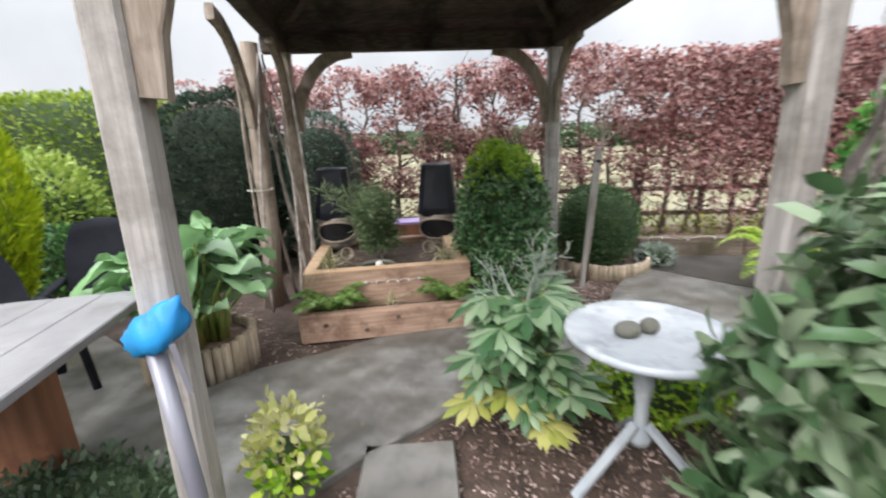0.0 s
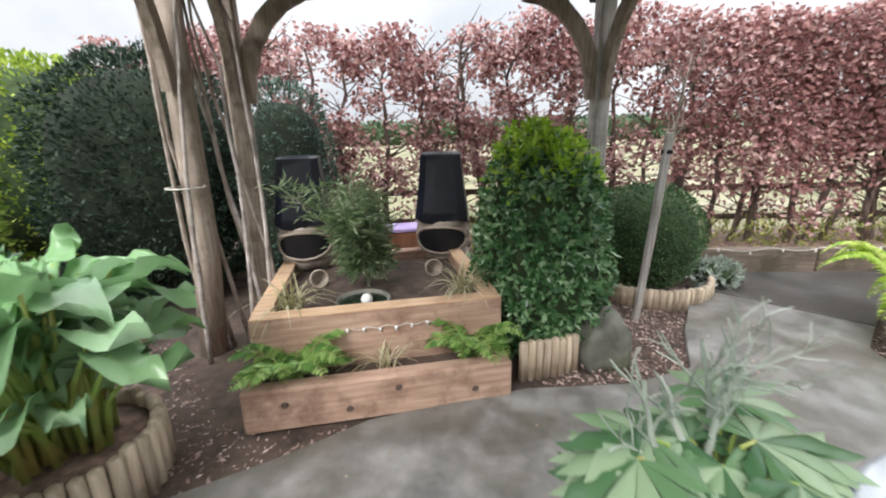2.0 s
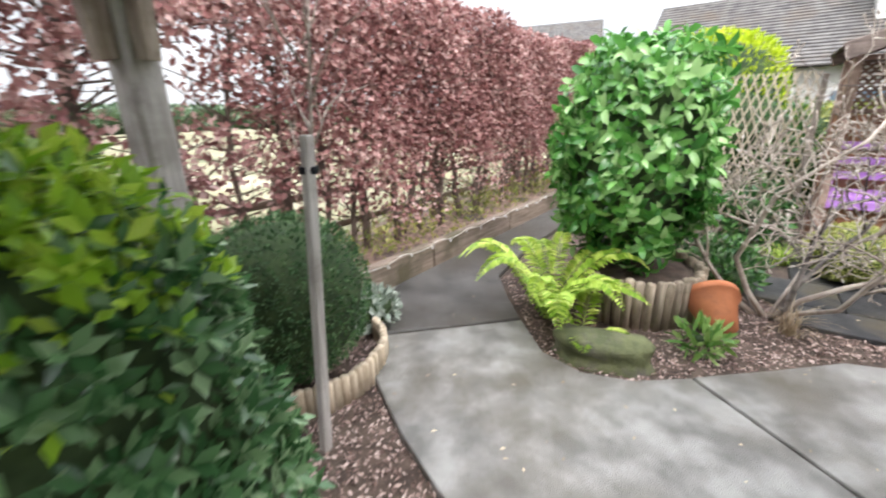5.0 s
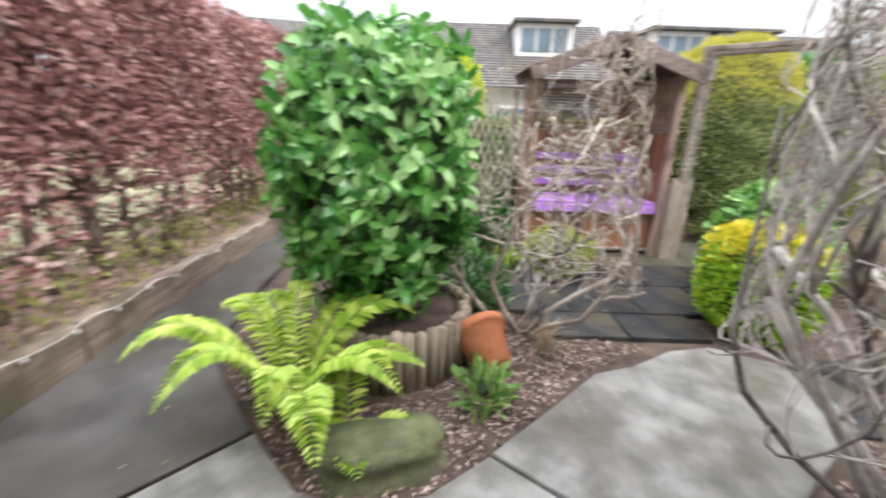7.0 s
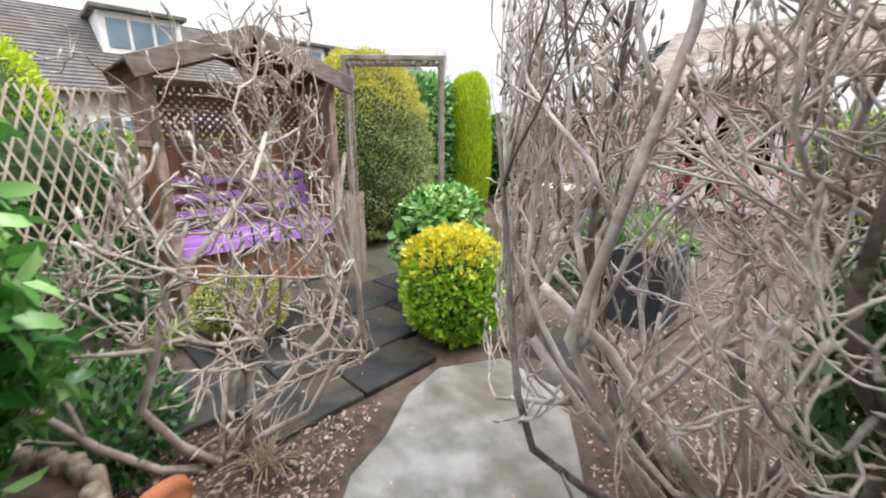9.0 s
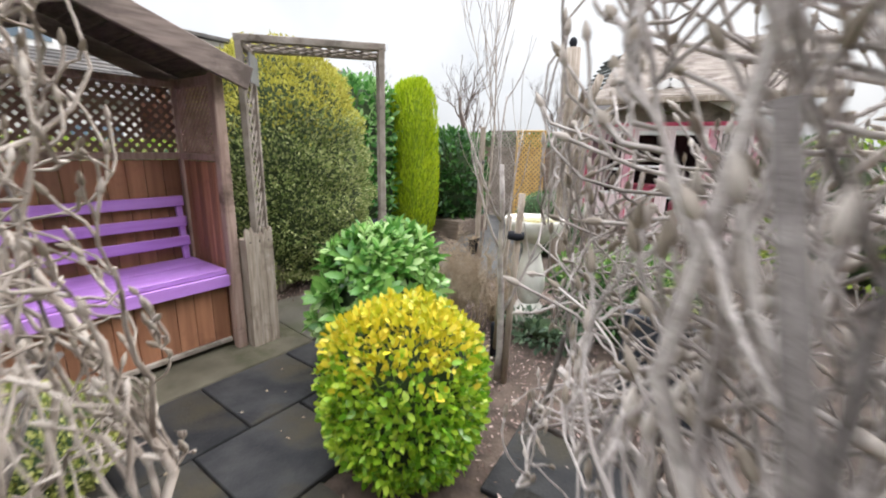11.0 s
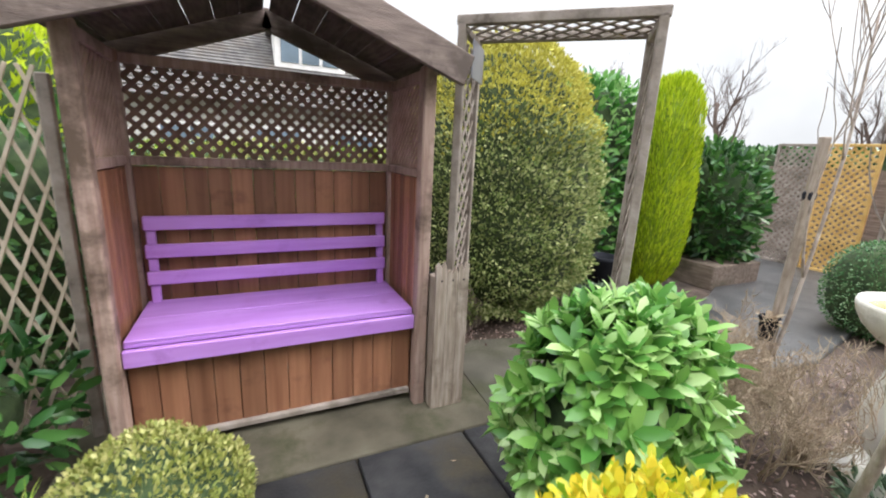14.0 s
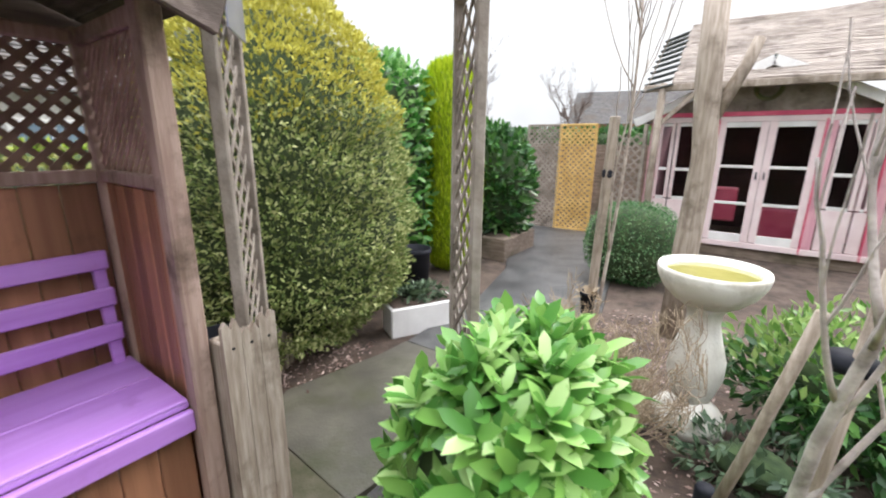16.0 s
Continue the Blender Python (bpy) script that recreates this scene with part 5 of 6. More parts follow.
shrub("euonymus", "small yellow variegated shrub at the path", "shrub", (-0.9, 1.5, -0.05), 0.15, 0.14, 0.46, 420, 0.055, 0.035, L["gold"], 2.0, 41, 0.2, True, inner=0.4, fill=0.3, trunk=0.012, tips=leafy("cream_leaf", (0.4, 0.42, 0.12), (0.55, 0.55, 0.22), (0.68, 0.66, 0.38)), tip_share=0.5)
shrub("yellow_flower_shrub", "low green shrub with a few yellow flowers", "shrub", (0.95, 2.12, -0.05), 0.42, 0.22, 0.36, 1500, 0.05, 0.022, L["choisya_new"], 2.0, 42, 0.2, inner=0.55, fill=0.6)
for k, (fx, fy, fz) in enumerate(((0.72, 2.2, 0.36), (1.05, 2.22, 0.34), (1.2, 2.1, 0.3), (0.9, 2.0, 0.37))):
    fl = thing("yellow_flower", (fx, fy, fz - 0.06), "open yellow flower among green leaves", "flower")
    part("stalk", Geo().tube([(0, 0, -0.08), (0, 0, 0.05)], 0.003, 5), M["stem_green"], fl)
    a = np.arange(9) * 0.7
    part("blossom", leaf_mesh("blossom", np.zeros((9, 3)) + np.array([0, 0, 0.05]), np.column_stack([np.cos(a), np.sin(a), 0.7 + 0 * a]), np.column_stack([-np.cos(a), -np.sin(a), 1 + 0 * a]), 0.035, 0.022, L["gold_top"]), None, fl)
shrub("rhododendron", "large leafy evergreen with drooping pale green leaves", "shrub", (1.2, 0.88, -0.05), 0.62, 0.5, 1.48, 6400, 0.105, 0.042, L["rhodo"], 2.4, 43, 0.12, True, whorl=8, inner=0.6, fill=0.72, lift=-0.05, droop=0.25, trunk=0.03)
shrub("ground_cover", "mat of small grey green ground cover leaves", "ground cover", (-1.75, 1.05, -0.06), 0.62, 0.55, 0.24, 3500, 0.045, 0.026, L["ground"], 2.2, 44, 0.14, inner=0.6, trunk=0.01)

wt = thing("bistro_table", (0.68, 1.66, -0.045), "round white metal garden table on three splayed legs", "table")
part("top", Geo().lathe([(0.0, 0.715), (0.3, 0.715), (0.335, 0.72), (0.345, 0.735), (0.34, 0.752), (0.325, 0.755), (0.3, 0.745), (0.0, 0.742)], 40, cap=False), M["white_metal"], wt, "", True)
part("column", Geo().lathe([(0.06, 0.71), (0.05, 0.66), (0.035, 0.6), (0.045, 0.5), (0.03, 0.4), (0.03, 0.28), (0.055, 0.24), (0.045, 0.2)], 16), M["white_metal"], wt, "", True)
for k in range(3):
    a = radians(205 + 120 * k)
    c, s = math.cos(a), math.sin(a)
    part("leg", Geo().beam((0.03 * c, 0.03 * s, 0.3), (0.34 * c, 0.34 * s, 0.02), 0.045, 0.03, 0.006), M["white_metal"], wt)
for px, py, s, rz in ((0.58, 1.62, 1.0, 10), (0.68, 1.66, 0.9, 60)):
    o = blob("pebble", (px, py, 0.7, 0, 0, rz), "smooth grey egg-shaped pebble on the table", "pebble", 0.055 * s, 0.042 * s, 0.036 * s, M["stone"], 9, 0.04, 2.0)

# ---- grey table, chairs and parasol pole ----
gt = thing("garden_table", (-2.12, 1.1, -0.05, 0, 0, 18), "grey topped garden table on brown block legs", "table")
for k in range(4):
    part("board", Geo().box((-0.36 + 0.243 * k, 0.05, 0.775), (0.24, 1.7, 0.045), None, 0.006), M["grey_table"], gt)
for sy in (-0.45, 0.42):
    part("leg", Geo().box((0.05, sy, 0.375), (0.28, 0.14, 0.75), None, 0.012), M["brown_wood"], gt)


def lounge(at, group=""):
    t = thing("garden_chair", at, "black moulded garden armchair with high rounded back", "chair", group)
    g = Geo()
    vs, fs = [], []
    for j in range(9):
        v = j / 8
        for i in range(9):
            u = i / 8 * 2 - 1
            w = 0.25 * (1 - 0.35 * max(0, v - 0.6) ** 1.5 * 3)
            vs.append((u * w, -0.2 - 0.28 * v + 0.05 * u * u, 0.44 + 0.62 * v - 0.04 * u * u * v))
    k = len(vs)
    vs += [(x, y - 0.022, z - 0.004) for x, y, z in vs]
    for j in range(8):
        for i in range(8):
            a = j * 9 + i
            fs += [(a, a + 1, a + 10, a + 9), (k + a + 9, k + a + 10, k + a + 1, k + a)]
    for i in range(8):
        fs += [(72 + i, 73 + i, k + 73 + i, k + 72 + i)]
    part("backrest", g.add(vs, fs), M["black_plastic"], t, "", True)
    part("seat", Geo().box((0, 0.04, 0.42), (0.5, 0.5, 0.04), None, 0.015), M["black_plastic"], t)
    for s in (-1, 1):
        part("armrest", Geo().box((0.27 * s, 0.02, 0.63), (0.06, 0.5, 0.03), None, 0.01), M["black_plastic"], t)
        for y in (-0.2, 0.24):
            part("leg", Geo().beam((0.26 * s, y * 0.9, 0.62 if y > 0 else 0.45), (0.28 * s, y * 1.15, 0.0), 0.04, 0.04, 0.006), M["black_plastic"], t)
    return t


lc = lounge(pose(-2.98, 2.78, -0.05, 0, 0, 215), "black chairs at the grey table")
copy_thing(lc, pose(-2.95, 2.05, -0.05, 0, 0, 250))
copy_thing(lc, pose(-3.25, 1.2, -0.05, 0, 0, 270))
pp = thing("parasol_pole", (-1.0, 1.08, -0.05), "grey pole topped with a bright blue bag tied at the post", "parasol")
part("pole", Geo().tube([(0.03, -0.02, 0), (0.0, 0.0, 0.45), (-0.06, 0.03, 0.98)], 0.03, 14), M["grey_tube"], pp, "", True)
part("strap", Geo().beam((0.03, 0.0, 0.98), (0.05, 0.01, 0.8), 0.003, 0.018, 0.001), M["grey_tube"], pp)
bag = bmesh.new()
for p in ((0.1, 0.03, 0.12), (0.07, -0.02, 0.1), (-0.1, -0.01, -0.05), (-0.11, 0.03, -0.03), (0.09, -0.04, -0.02), (0.1, 0.05, 0.02), (-0.02, -0.05, 0.05), (0.0, 0.07, 0.05), (-0.04, 0.05, -0.06), (0.03, -0.06, -0.05)):
    bag.verts.new(p)
bmesh.ops.convex_hull(bag, input=bag.verts[:])
bmesh.ops.subdivide_edges(bag, edges=bag.edges[:], cuts=3, use_grid_fill=True, smooth=0.2)
for v in bag.verts:
    v.co += v.co.normalized() * (0.008 * math.sin(v.co.x * 70 + v.co.z * 45) + 0.005 * math.sin(v.co.y * 90 - v.co.z * 60))
for q in bag.faces:
    q.smooth = True
bag_mesh = bpy.data.meshes.new("bag")
bag.to_mesh(bag_mesh)
bag.free()
bag_mesh.materials.append(M["blue"])
part("bag", bag_mesh, None, pp, "bright blue nylon bag", at=pose(-0.06, 0.03, 1.0))


# ---- laurel tub, fern and rock ----
tb = thing("log_tub", (3.52, 3.47, -0.05), "round planter of grey half-log edging", "planter")
log_roll(tb, ring(0, 0, 0.5, 0.46, 22), 0.39, 0.07, M["log_grey"], 0.0, True, 0.03, 7)
part("soil", Geo().lathe([(0.46, 0.0), (0.46, 0.3), (0.2, 0.32), (0.02, 0.33)], 24), M["soil"], tb, "", True)
shrub("laurel", "tall clipped cherry laurel with large glossy leaves in a tub", "shrub", (3.6, 3.6, 0.26), 0.52, 0.56, 1.72, 4600, 0.11, 0.052, L["laurel"], 3.0, 51, 0.13, True, lift=0.1, inner=0.66, fill=0.76, whorl=5, clear=0.06, droop=0.3, trunk=0.04)
fern("fern", "large yellow green fern with arching fronds", (2.86, 3.92, -0.05), 12, 0.7, 0.53, L["fern"], 52, 40, 0.12)
fern("fern", "small fern frond clump beside the rock", (2.62, 3.58, -0.05), 4, 0.32, 0.26, L["fern"], 53, 20, 0.1)
blob("mossy_rock", (2.52, 3.42, -0.07, 0, 0, 105), "flat mossy garden rock in the bark", "rock", 0.29, 0.17, 0.1, M["moss_stone"], 5, 0.3, 5)
shrub("hellebore", "small dark green leafy plant in the bark", "plant", (2.95, 2.93, -0.05), 0.16, 0.14, 0.2, 120, 0.1, 0.03, L["fern_green"], 2.0, 54, 0.2, True, inner=0.4, fill=0.25, trunk=0.008)
pt = thing("terracotta_pot", pose(3.3, 2.86, 0.0, 68, 0, 35), "empty terracotta pot lying on its side", "pot")
pt.matrix_world = pose(3.26, 2.88, 0.115, 0, 0, 115) @ pose(0, 0, 0, 62, 0, 0) @ pose(0, 0, -0.13) @ Matrix.Scale(1.04, 4)
part("pot", Geo().lathe([(0.095, 0), (0.15, 0.22), (0.165, 0.222), (0.168, 0.27), (0.155, 0.272), (0.135, 0.2), (0.085, 0.02), (0.02, 0.018)], 28), M["terracotta"], pt, "", True)
part("rim", Geo().lathe([(0.15, 0.224), (0.172, 0.222), (0.175, 0.272), (0.165, 0.279), (0.152, 0.275)], 28), M["terracotta"], pt, "", True)


def bare_shrub(name, at, label, stems, height, last, seed, bark, spread=0.7, lean=0.6, buds=True, kids=(3, 5), r0=0.03, up=0.1, limit=0.0, wander=0.28, share=(0.35, 0.62), thin=0.003, foot=0.06, bark2=None, root=(0, 0)):
    t = thing(name, at, label, "tree")
    rr2 = random.Random(seed)
    geos = [Geo() for _ in range(last + 1)]
    older = [Geo() for _ in range(last + 1)]
    tips = []
    for k in range(stems):
        a = 6.283 * (k + rr2.uniform(-0.3, 0.3)) / stems
        grow(older if bark2 and k % 3 == 1 else geos, rr2, (root[0] + foot * math.cos(a) * rr2.uniform(0.3, 1), root[1] + foot * math.sin(a) * rr2.uniform(0.3, 1), -0.02), (lean * math.cos(a), lean * math.sin(a), 1), height * rr2.uniform(0.5, 0.7), r0 * rr2.uniform(0.75, 1.1), 0, last, up, kids, wander, tips, spread, limit, share, thin)
    names = ("limbwork", "branchwork", "side_branchwork", "twigwork", "twigwork")
    for i, g in enumerate(geos):
        if g.v:
            part(names[min(i, 4)], g, bark, t, "", True, kind="stuff")
    for i, g in enumerate(older):
        if g.v:
            part(names[min(i, 4)], g, bark2 if i < 2 else bark, t, "darker old wood" if i < 2 else "", True, kind="stuff")
    if buds and tips:
        P = np.array([p for p, _ in tips])
        A = np.array([e for _, e in tips])
        g = Geo()
        for p, e in tips:
            g.tube([p, p + e * 0.008, p + e * 0.02, p + e * 0.034], [0.003, 0.0068, 0.0058, 0.001], 5, False)
        part("budding", g, L["bud"], t, "furry pale winter buds", True, kind="stuff")
    return t


bare_shrub("magnolia", (3.77, 2.74, -0.05), "leafless magnolia with twisted pale twigs and furry buds", 8, 3.0, 3, 61, M["bark_warm"], 0.95, 0.7, True, (4, 6), 0.02, 0.08, 0.88, 0.3, (0.32, 0.52), 0.0034, 0.06, M["bark_dark"], (0.02, -0.18))
bare_shrub("magnolia", (2.13, 1.07, -0.05), "large leafless magnolia with grey twisted limbs", 20, 3.9, 3, 63, M["bark_grey"], 0.8, 0.6, True, (5, 6), 0.023, 0.12, 1.02, 0.26, (0.3, 0.5), 0.003, 0.3, M["bark_dark"], (-0.22, 0.2))
tuft("dry_grass", "straw coloured grass clump in the bark", "grass", (3.55, 2.45, -0.05), 70, 0.3, 0.006, L["dry"], 64, 0.8)
shrub("low_evergreen", "low dark evergreen under the magnolia", "shrub", (4.25, 3.0, -0.05), 0.55, 0.4, 0.42, 1300, 0.07, 0.03, L["laurel_dark"], 2.0, 65, 0.16, inner=0.6, fill=0.7)

# ---- golden bush, skimmia, small shrub ----
shrub("golden_euonymus", "rounded golden variegated evergreen bush", "shrub", (3.85, 0.87, -0.04), 0.35, 0.34, 0.84, 6800, 0.042, 0.026, L["gold"], 2.9, 71, 0.06, True, lift=0.35, inner=0.78, fill=0.82, tips=L["gold_top"], tip_share=0.23)
shrub("skimmia", "leafy evergreen shrub with long pale green leaves", "shrub", (4.55, 0.28, -0.05), 0.33, 0.45, 1.06, 3800, 0.108, 0.045, L["skimmia"], 3.0, 72, 0.14, True, taper=0.3, lift=0.5, whorl=9, inner=0.7, fill=0.76, droop=0.1, clear=0.02)
shrub("hebe", "low rounded olive green shrub beside the bench", "shrub", (5.0, 1.98, -0.04), 0.4, 0.33, 0.48, 9500, 0.026, 0.014, leafy("yellow_olive_leaf", (0.2, 0.24, 0.05), (0.38, 0.4, 0.11), (0.56, 0.54, 0.22), 0.5, 0.25), 2.0, 73, 0.16, lift=0.5, inner=0.84, fill=0.86, trunk=0.015)
shrub("viburnum", "open dark leaved shrub against the trellis", "shrub", (5.75, 2.72, -0.05), 0.35, 0.3, 0.75, 330, 0.12, 0.05, L["laurel_dark"], 2.0, 74, 0.15, True, inner=0.45, fill=0.4, droop=0.15)
tuft("grass_clump", "yellow green grass at the shrub foot", "grass", (5.2, 2.45, -0.05), 90, 0.3, 0.008, L["fern"], 75, 0.9)

# ---- arbour seat ----
ab = thing("arbour_seat", (5.62, 0.74, -0.03), "brown timber garden arbour with purple bench and lattice sides", "arbour")
AW, AD = 1.48, 0.62
for y in (0.0, AW):
    part("post", Geo().box((0.0, y, 0.99), (0.08, 0.07, 1.98), None, 0.008), M["brown_grey"], ab)
    part("post", Geo().box((AD, y, 0.99), (0.06, 0.06, 1.98), None, 0.008), M["brown_grey"], ab)
    part("rail", Geo().box((AD / 2, y, 1.43), (AD - 0.07, 0.045, 0.05), None, 0.006), M["brown_grey"], ab)
    part("rail", Geo().box((AD / 2, y, 1.94), (AD - 0.07, 0.045, 0.06), None, 0.006), M["brown_grey"], ab)
    for k in range(6):
        part("board", Geo().box((0.083 + 0.091 * k, y, 0.72), (0.088, 0.018, 1.36), None, 0.004), M["brown_wood"], ab)
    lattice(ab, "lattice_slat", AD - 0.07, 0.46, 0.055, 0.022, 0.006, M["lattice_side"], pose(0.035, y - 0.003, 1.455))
nb = 12
for k in range(nb):
    w = (AW - 0.06) / nb
    part("board", Geo().box((AD + 0.005, 0.03 + w * (k + 0.5), 0.75), (0.018, w - 0.003, 1.3), None, 0.004), M["brown_wood"], ab)
    part("board", Geo().box((0.075, 0.03 + w * (k + 0.5), 0.31), (0.018, w - 0.003, 0.42), None, 0.004), M["brown_wood"], ab)
part("rail", Geo().box((AD - 0.01, AW / 2, 1.43), (0.05, AW - 0.06, 0.05), None, 0.006), M["brown_grey"], ab)
part("rail", Geo().box((AD - 0.01, AW / 2, 1.94), (0.05, AW - 0.06, 0.05), None, 0.006), M["brown_grey"], ab)
part("rail", Geo().box((0.06, AW / 2, 0.085), (0.04, AW - 0.07, 0.035), None, 0.006), M["lattice_grey"], ab)
lattice(ab, "lattice_slat", AW - 0.06, 0.46, 0.07, 0.025, 0.006, M["lattice_backlit"], pose(AD, 0.03, 1.455, 0, 0, 90))
# purple bench
part("seat", Geo().box((0.3, AW / 2, 0.62), (0.56, AW - 0.08, 0.026), None, 0.005), M["purple"], ab, "purple painted seat boards")
for k in range(2):
    part("seat_board", Geo().box((0.155 + 0.276 * k, AW / 2, 0.639), (0.274, AW - 0.085, 0.014), None, 0.004), M["purple"], ab)
part("seat_front", Geo().box((0.005, AW / 2, 0.565), (0.03, AW - 0.075, 0.085), None, 0.005), M["purple"], ab)
for z in (0.79, 0.94, 1.095):
    part("back_slat", Geo().box((AD - 0.1 + (z - 0.75) * 0.1, AW / 2, z), (0.022, AW - 0.12, 0.078), None, 0.006), M["purple"], ab, "purple painted back slat")
for y in (0.09, AW - 0.09):
    part("back_post", Geo().beam((AD - 0.08, y, 0.64), (AD - 0.035, y, 1.13), 0.045, 0.03, 0.005), M["purple"], ab)
# roof
for s in (-1, 1):
    e, p = Vector((0, AW / 2 + s * (AW / 2 + 0.13), 1.94)), Vector((0, AW / 2, 2.26))
    part("bargeboard", Geo().beam(e + Vector((-0.2, 0, 0)), p + Vector((-0.2, -s * 0.02, 0)), 0.03, 0.15, 0.006), M["fascia"], ab)
    part("bargeboard", Geo().beam(e + Vector((AD + 0.1, 0, 0)), p + Vector((AD + 0.1, -s * 0.02, 0)), 0.03, 0.12, 0.006), M["fascia"], ab)
    for k in range(7):
        a, b = e.lerp(p, k / 7), e.lerp(p, (k + 1) / 7)
        m = (a + b) / 2
        d = (b - a)
        up = Vector((0, -d.z, d.y)).normalized() * (1 if d.y > 0 else -1)
        part("roof_board", Geo().beam(m + Vector((-0.18, 0, 0)) + up * 0.05, m + Vector((AD + 0.08, 0, 0)) + up * 0.05, d.length - 0.003, 0.02, 0.003, up=up), M["dark_wood"], ab)

# weathered planter beside the arbour
pl = thing("tall_planter", (5.56, 0.59, -0.03), "narrow weathered timber planter with split jagged boards", "planter")
for k in range(3):
    h = (0.93, 0.9, 0.94)[k]
    x, y, w = -0.045, -0.07 + 0.07 * k, 0.068
    g = Geo()
    top = [(-w / 2, h - 0.02 * k), (-w / 4, h + 0.012), (0.0, h - 0.025), (w / 4, h + 0.006), (w / 2, h - 0.015)]
    n = len(top)
    vs = [(x + d, y + q, 0) for d in (-0.011, 0.011) for q, _ in top] + [(x + d, y + q, z) for d in (-0.011, 0.011) for q, z in top]
    fs = [(i, i + 1, 2 * n + i + 1, 2 * n + i)[::-1] for i in range(n - 1)] + [(n + i, n + i + 1, 3 * n + i + 1, 3 * n + i) for i in range(n - 1)]
    fs += [(2 * n + i, 2 * n + i + 1, 3 * n + i + 1, 3 * n + i)[::-1] for i in range(n - 1)] + [(0, n, 3 * n, 2 * n)[::-1], (n - 1, 2 * n - 1, 4 * n - 1, 3 * n - 1)]
    part("board", g.add(vs, fs), M["post"], pl)
    part("board", Geo().box((0.045, y, 0.43), (0.02, 0.068, 0.86), None, 0.005), M["post"], pl)
for s in (-1, 1):
    part("board", Geo().box((0, 0.094 * s, 0.43), (0.11, 0.02, 0.86), None, 0.005), M["post"], pl)
nail = mesh_of("nail", Geo().lathe([(0.006, 0), (0.005, 0.003), (0.001, 0.004)], 8), M["pitch_black"], True)
for k in range(3):
    part("nail", nail, None, pl, at=pose(-0.057, -0.07 + 0.07 * k, 0.84, 0, -90, 0))
tall = thing("black_pot", (5.86, 0.56, -0.03), "tall black plastic pot behind the timber planter", "pot")
part("pot", Geo().lathe([(0.06, 0), (0.085, 0.7), (0.095, 0.71), (0.095, 0.76), (0.085, 0.76), (0.075, 0.62), (0.01, 0.6)], 20), M["black_plastic"], tall, "", True)

# ---- lattice arch ----
ax, ay, bx, by = 5.65, 0.54, 5.0, -0.18
ang = math.degrees(math.atan2(by - ay, bx - ax))
ar = thing("garden_arch", (0, 0, 0), "weathered grey lattice garden arch over the path", "arch")
ar.matrix_world = pose(ax, ay, -0.03, 0, 0, ang)
wid = math.hypot(bx - ax, by - ay)
DEP = 0.36
for x in (0, wid):
    for y in (0.0, DEP):
        part("post", Geo().box((x, y, 1.115), (0.045, 0.045, 2.23), None, 0.005), M["lattice_grey"], ar)
    lattice(ar, "lattice_slat", DEP - 0.04, 2.1, 0.12, 0.022, 0.008, M["lattice_grey"], pose(x, 0.02, 0.05, 0, 0, 90), slope=1.0)
    part("rail", Geo().box((x, DEP / 2, 2.2), (0.04, DEP, 0.04), None, 0.005), M["lattice_grey"], ar)
for y in (0.0, DEP):
    part("rail", Geo().box((wid / 2, y, 2.235), (wid + 0.06, 0.045, 0.05), None, 0.005), M["lattice_grey"], ar)
lattice(ar, "lattice_slat", wid, DEP, 0.12, 0.022, 0.008, M["lattice_grey"], pose(0, DEP, 2.22, 90, 0, 0))

part("white_plate", Geo().box((0.05, DEP / 2, 2.06), (0.008, DEP - 0.1, 0.2), None, 0.003), M["grey_tube"], ar, "pale plastic plate under the top rail")

# ---- side trellis beside the arbour ----
tr = thing("trellis", (5.85, 2.4, -0.03), "pale open diamond trellis leaning beside the arbour", "trellis")
tr.matrix_world = pose(5.95, 2.4, -0.03, 0, 0, 96)
lattice(tr, "slat", 1.9, 1.75, 0.085, 0.015, 0.01, M["lattice_pale"], pose(0, 0, 0.08), slope=0.36)
for x in (0.0, 1.9):
    part("post", Geo().box((x, 0.03, 0.9), (0.05, 0.05, 1.8), None, 0.006), M["lattice_grey"], tr)
shrub("dark_hedge", "loose dark evergreen behind the trellis", "hedge", (7.1, 3.6, -0.05), 0.8, 1.3, 1.9, 4500, 0.09, 0.035, L["laurel_dark"], 3.2, 81, 0.12, inner=0.7, fill=0.8)
shrub("lime_conifer", "lime green conifer hedge beside the arbour", "conifer", (7.5, 3.5, -0.05), 0.7, 0.9, 2.5, 8000, 0.08, 0.025, L["lime"], 3.0, 82, 0.06, lift=0.8, inner=0.85, fill=0.9)

shrub("back_hedge", "mixed yellow green hedge behind the arbour", "hedge", (8.0, 1.2, -0.05), 0.5, 1.6, 1.5, 6000, 0.08, 0.035, L["hebe"], 3.6, 86, 0.12, inner=0.7, fill=0.84)
shrub("back_hedge", "tall mixed hedge in front of the bungalows", "hedge", (12.5, -1.5, -0.05), 0.8, 9.0, 1.55, 9000, 0.16, 0.08, L["green_hedge"], 5, 87, 0.1, inner=0.75, fill=0.9, trunk=0.08)
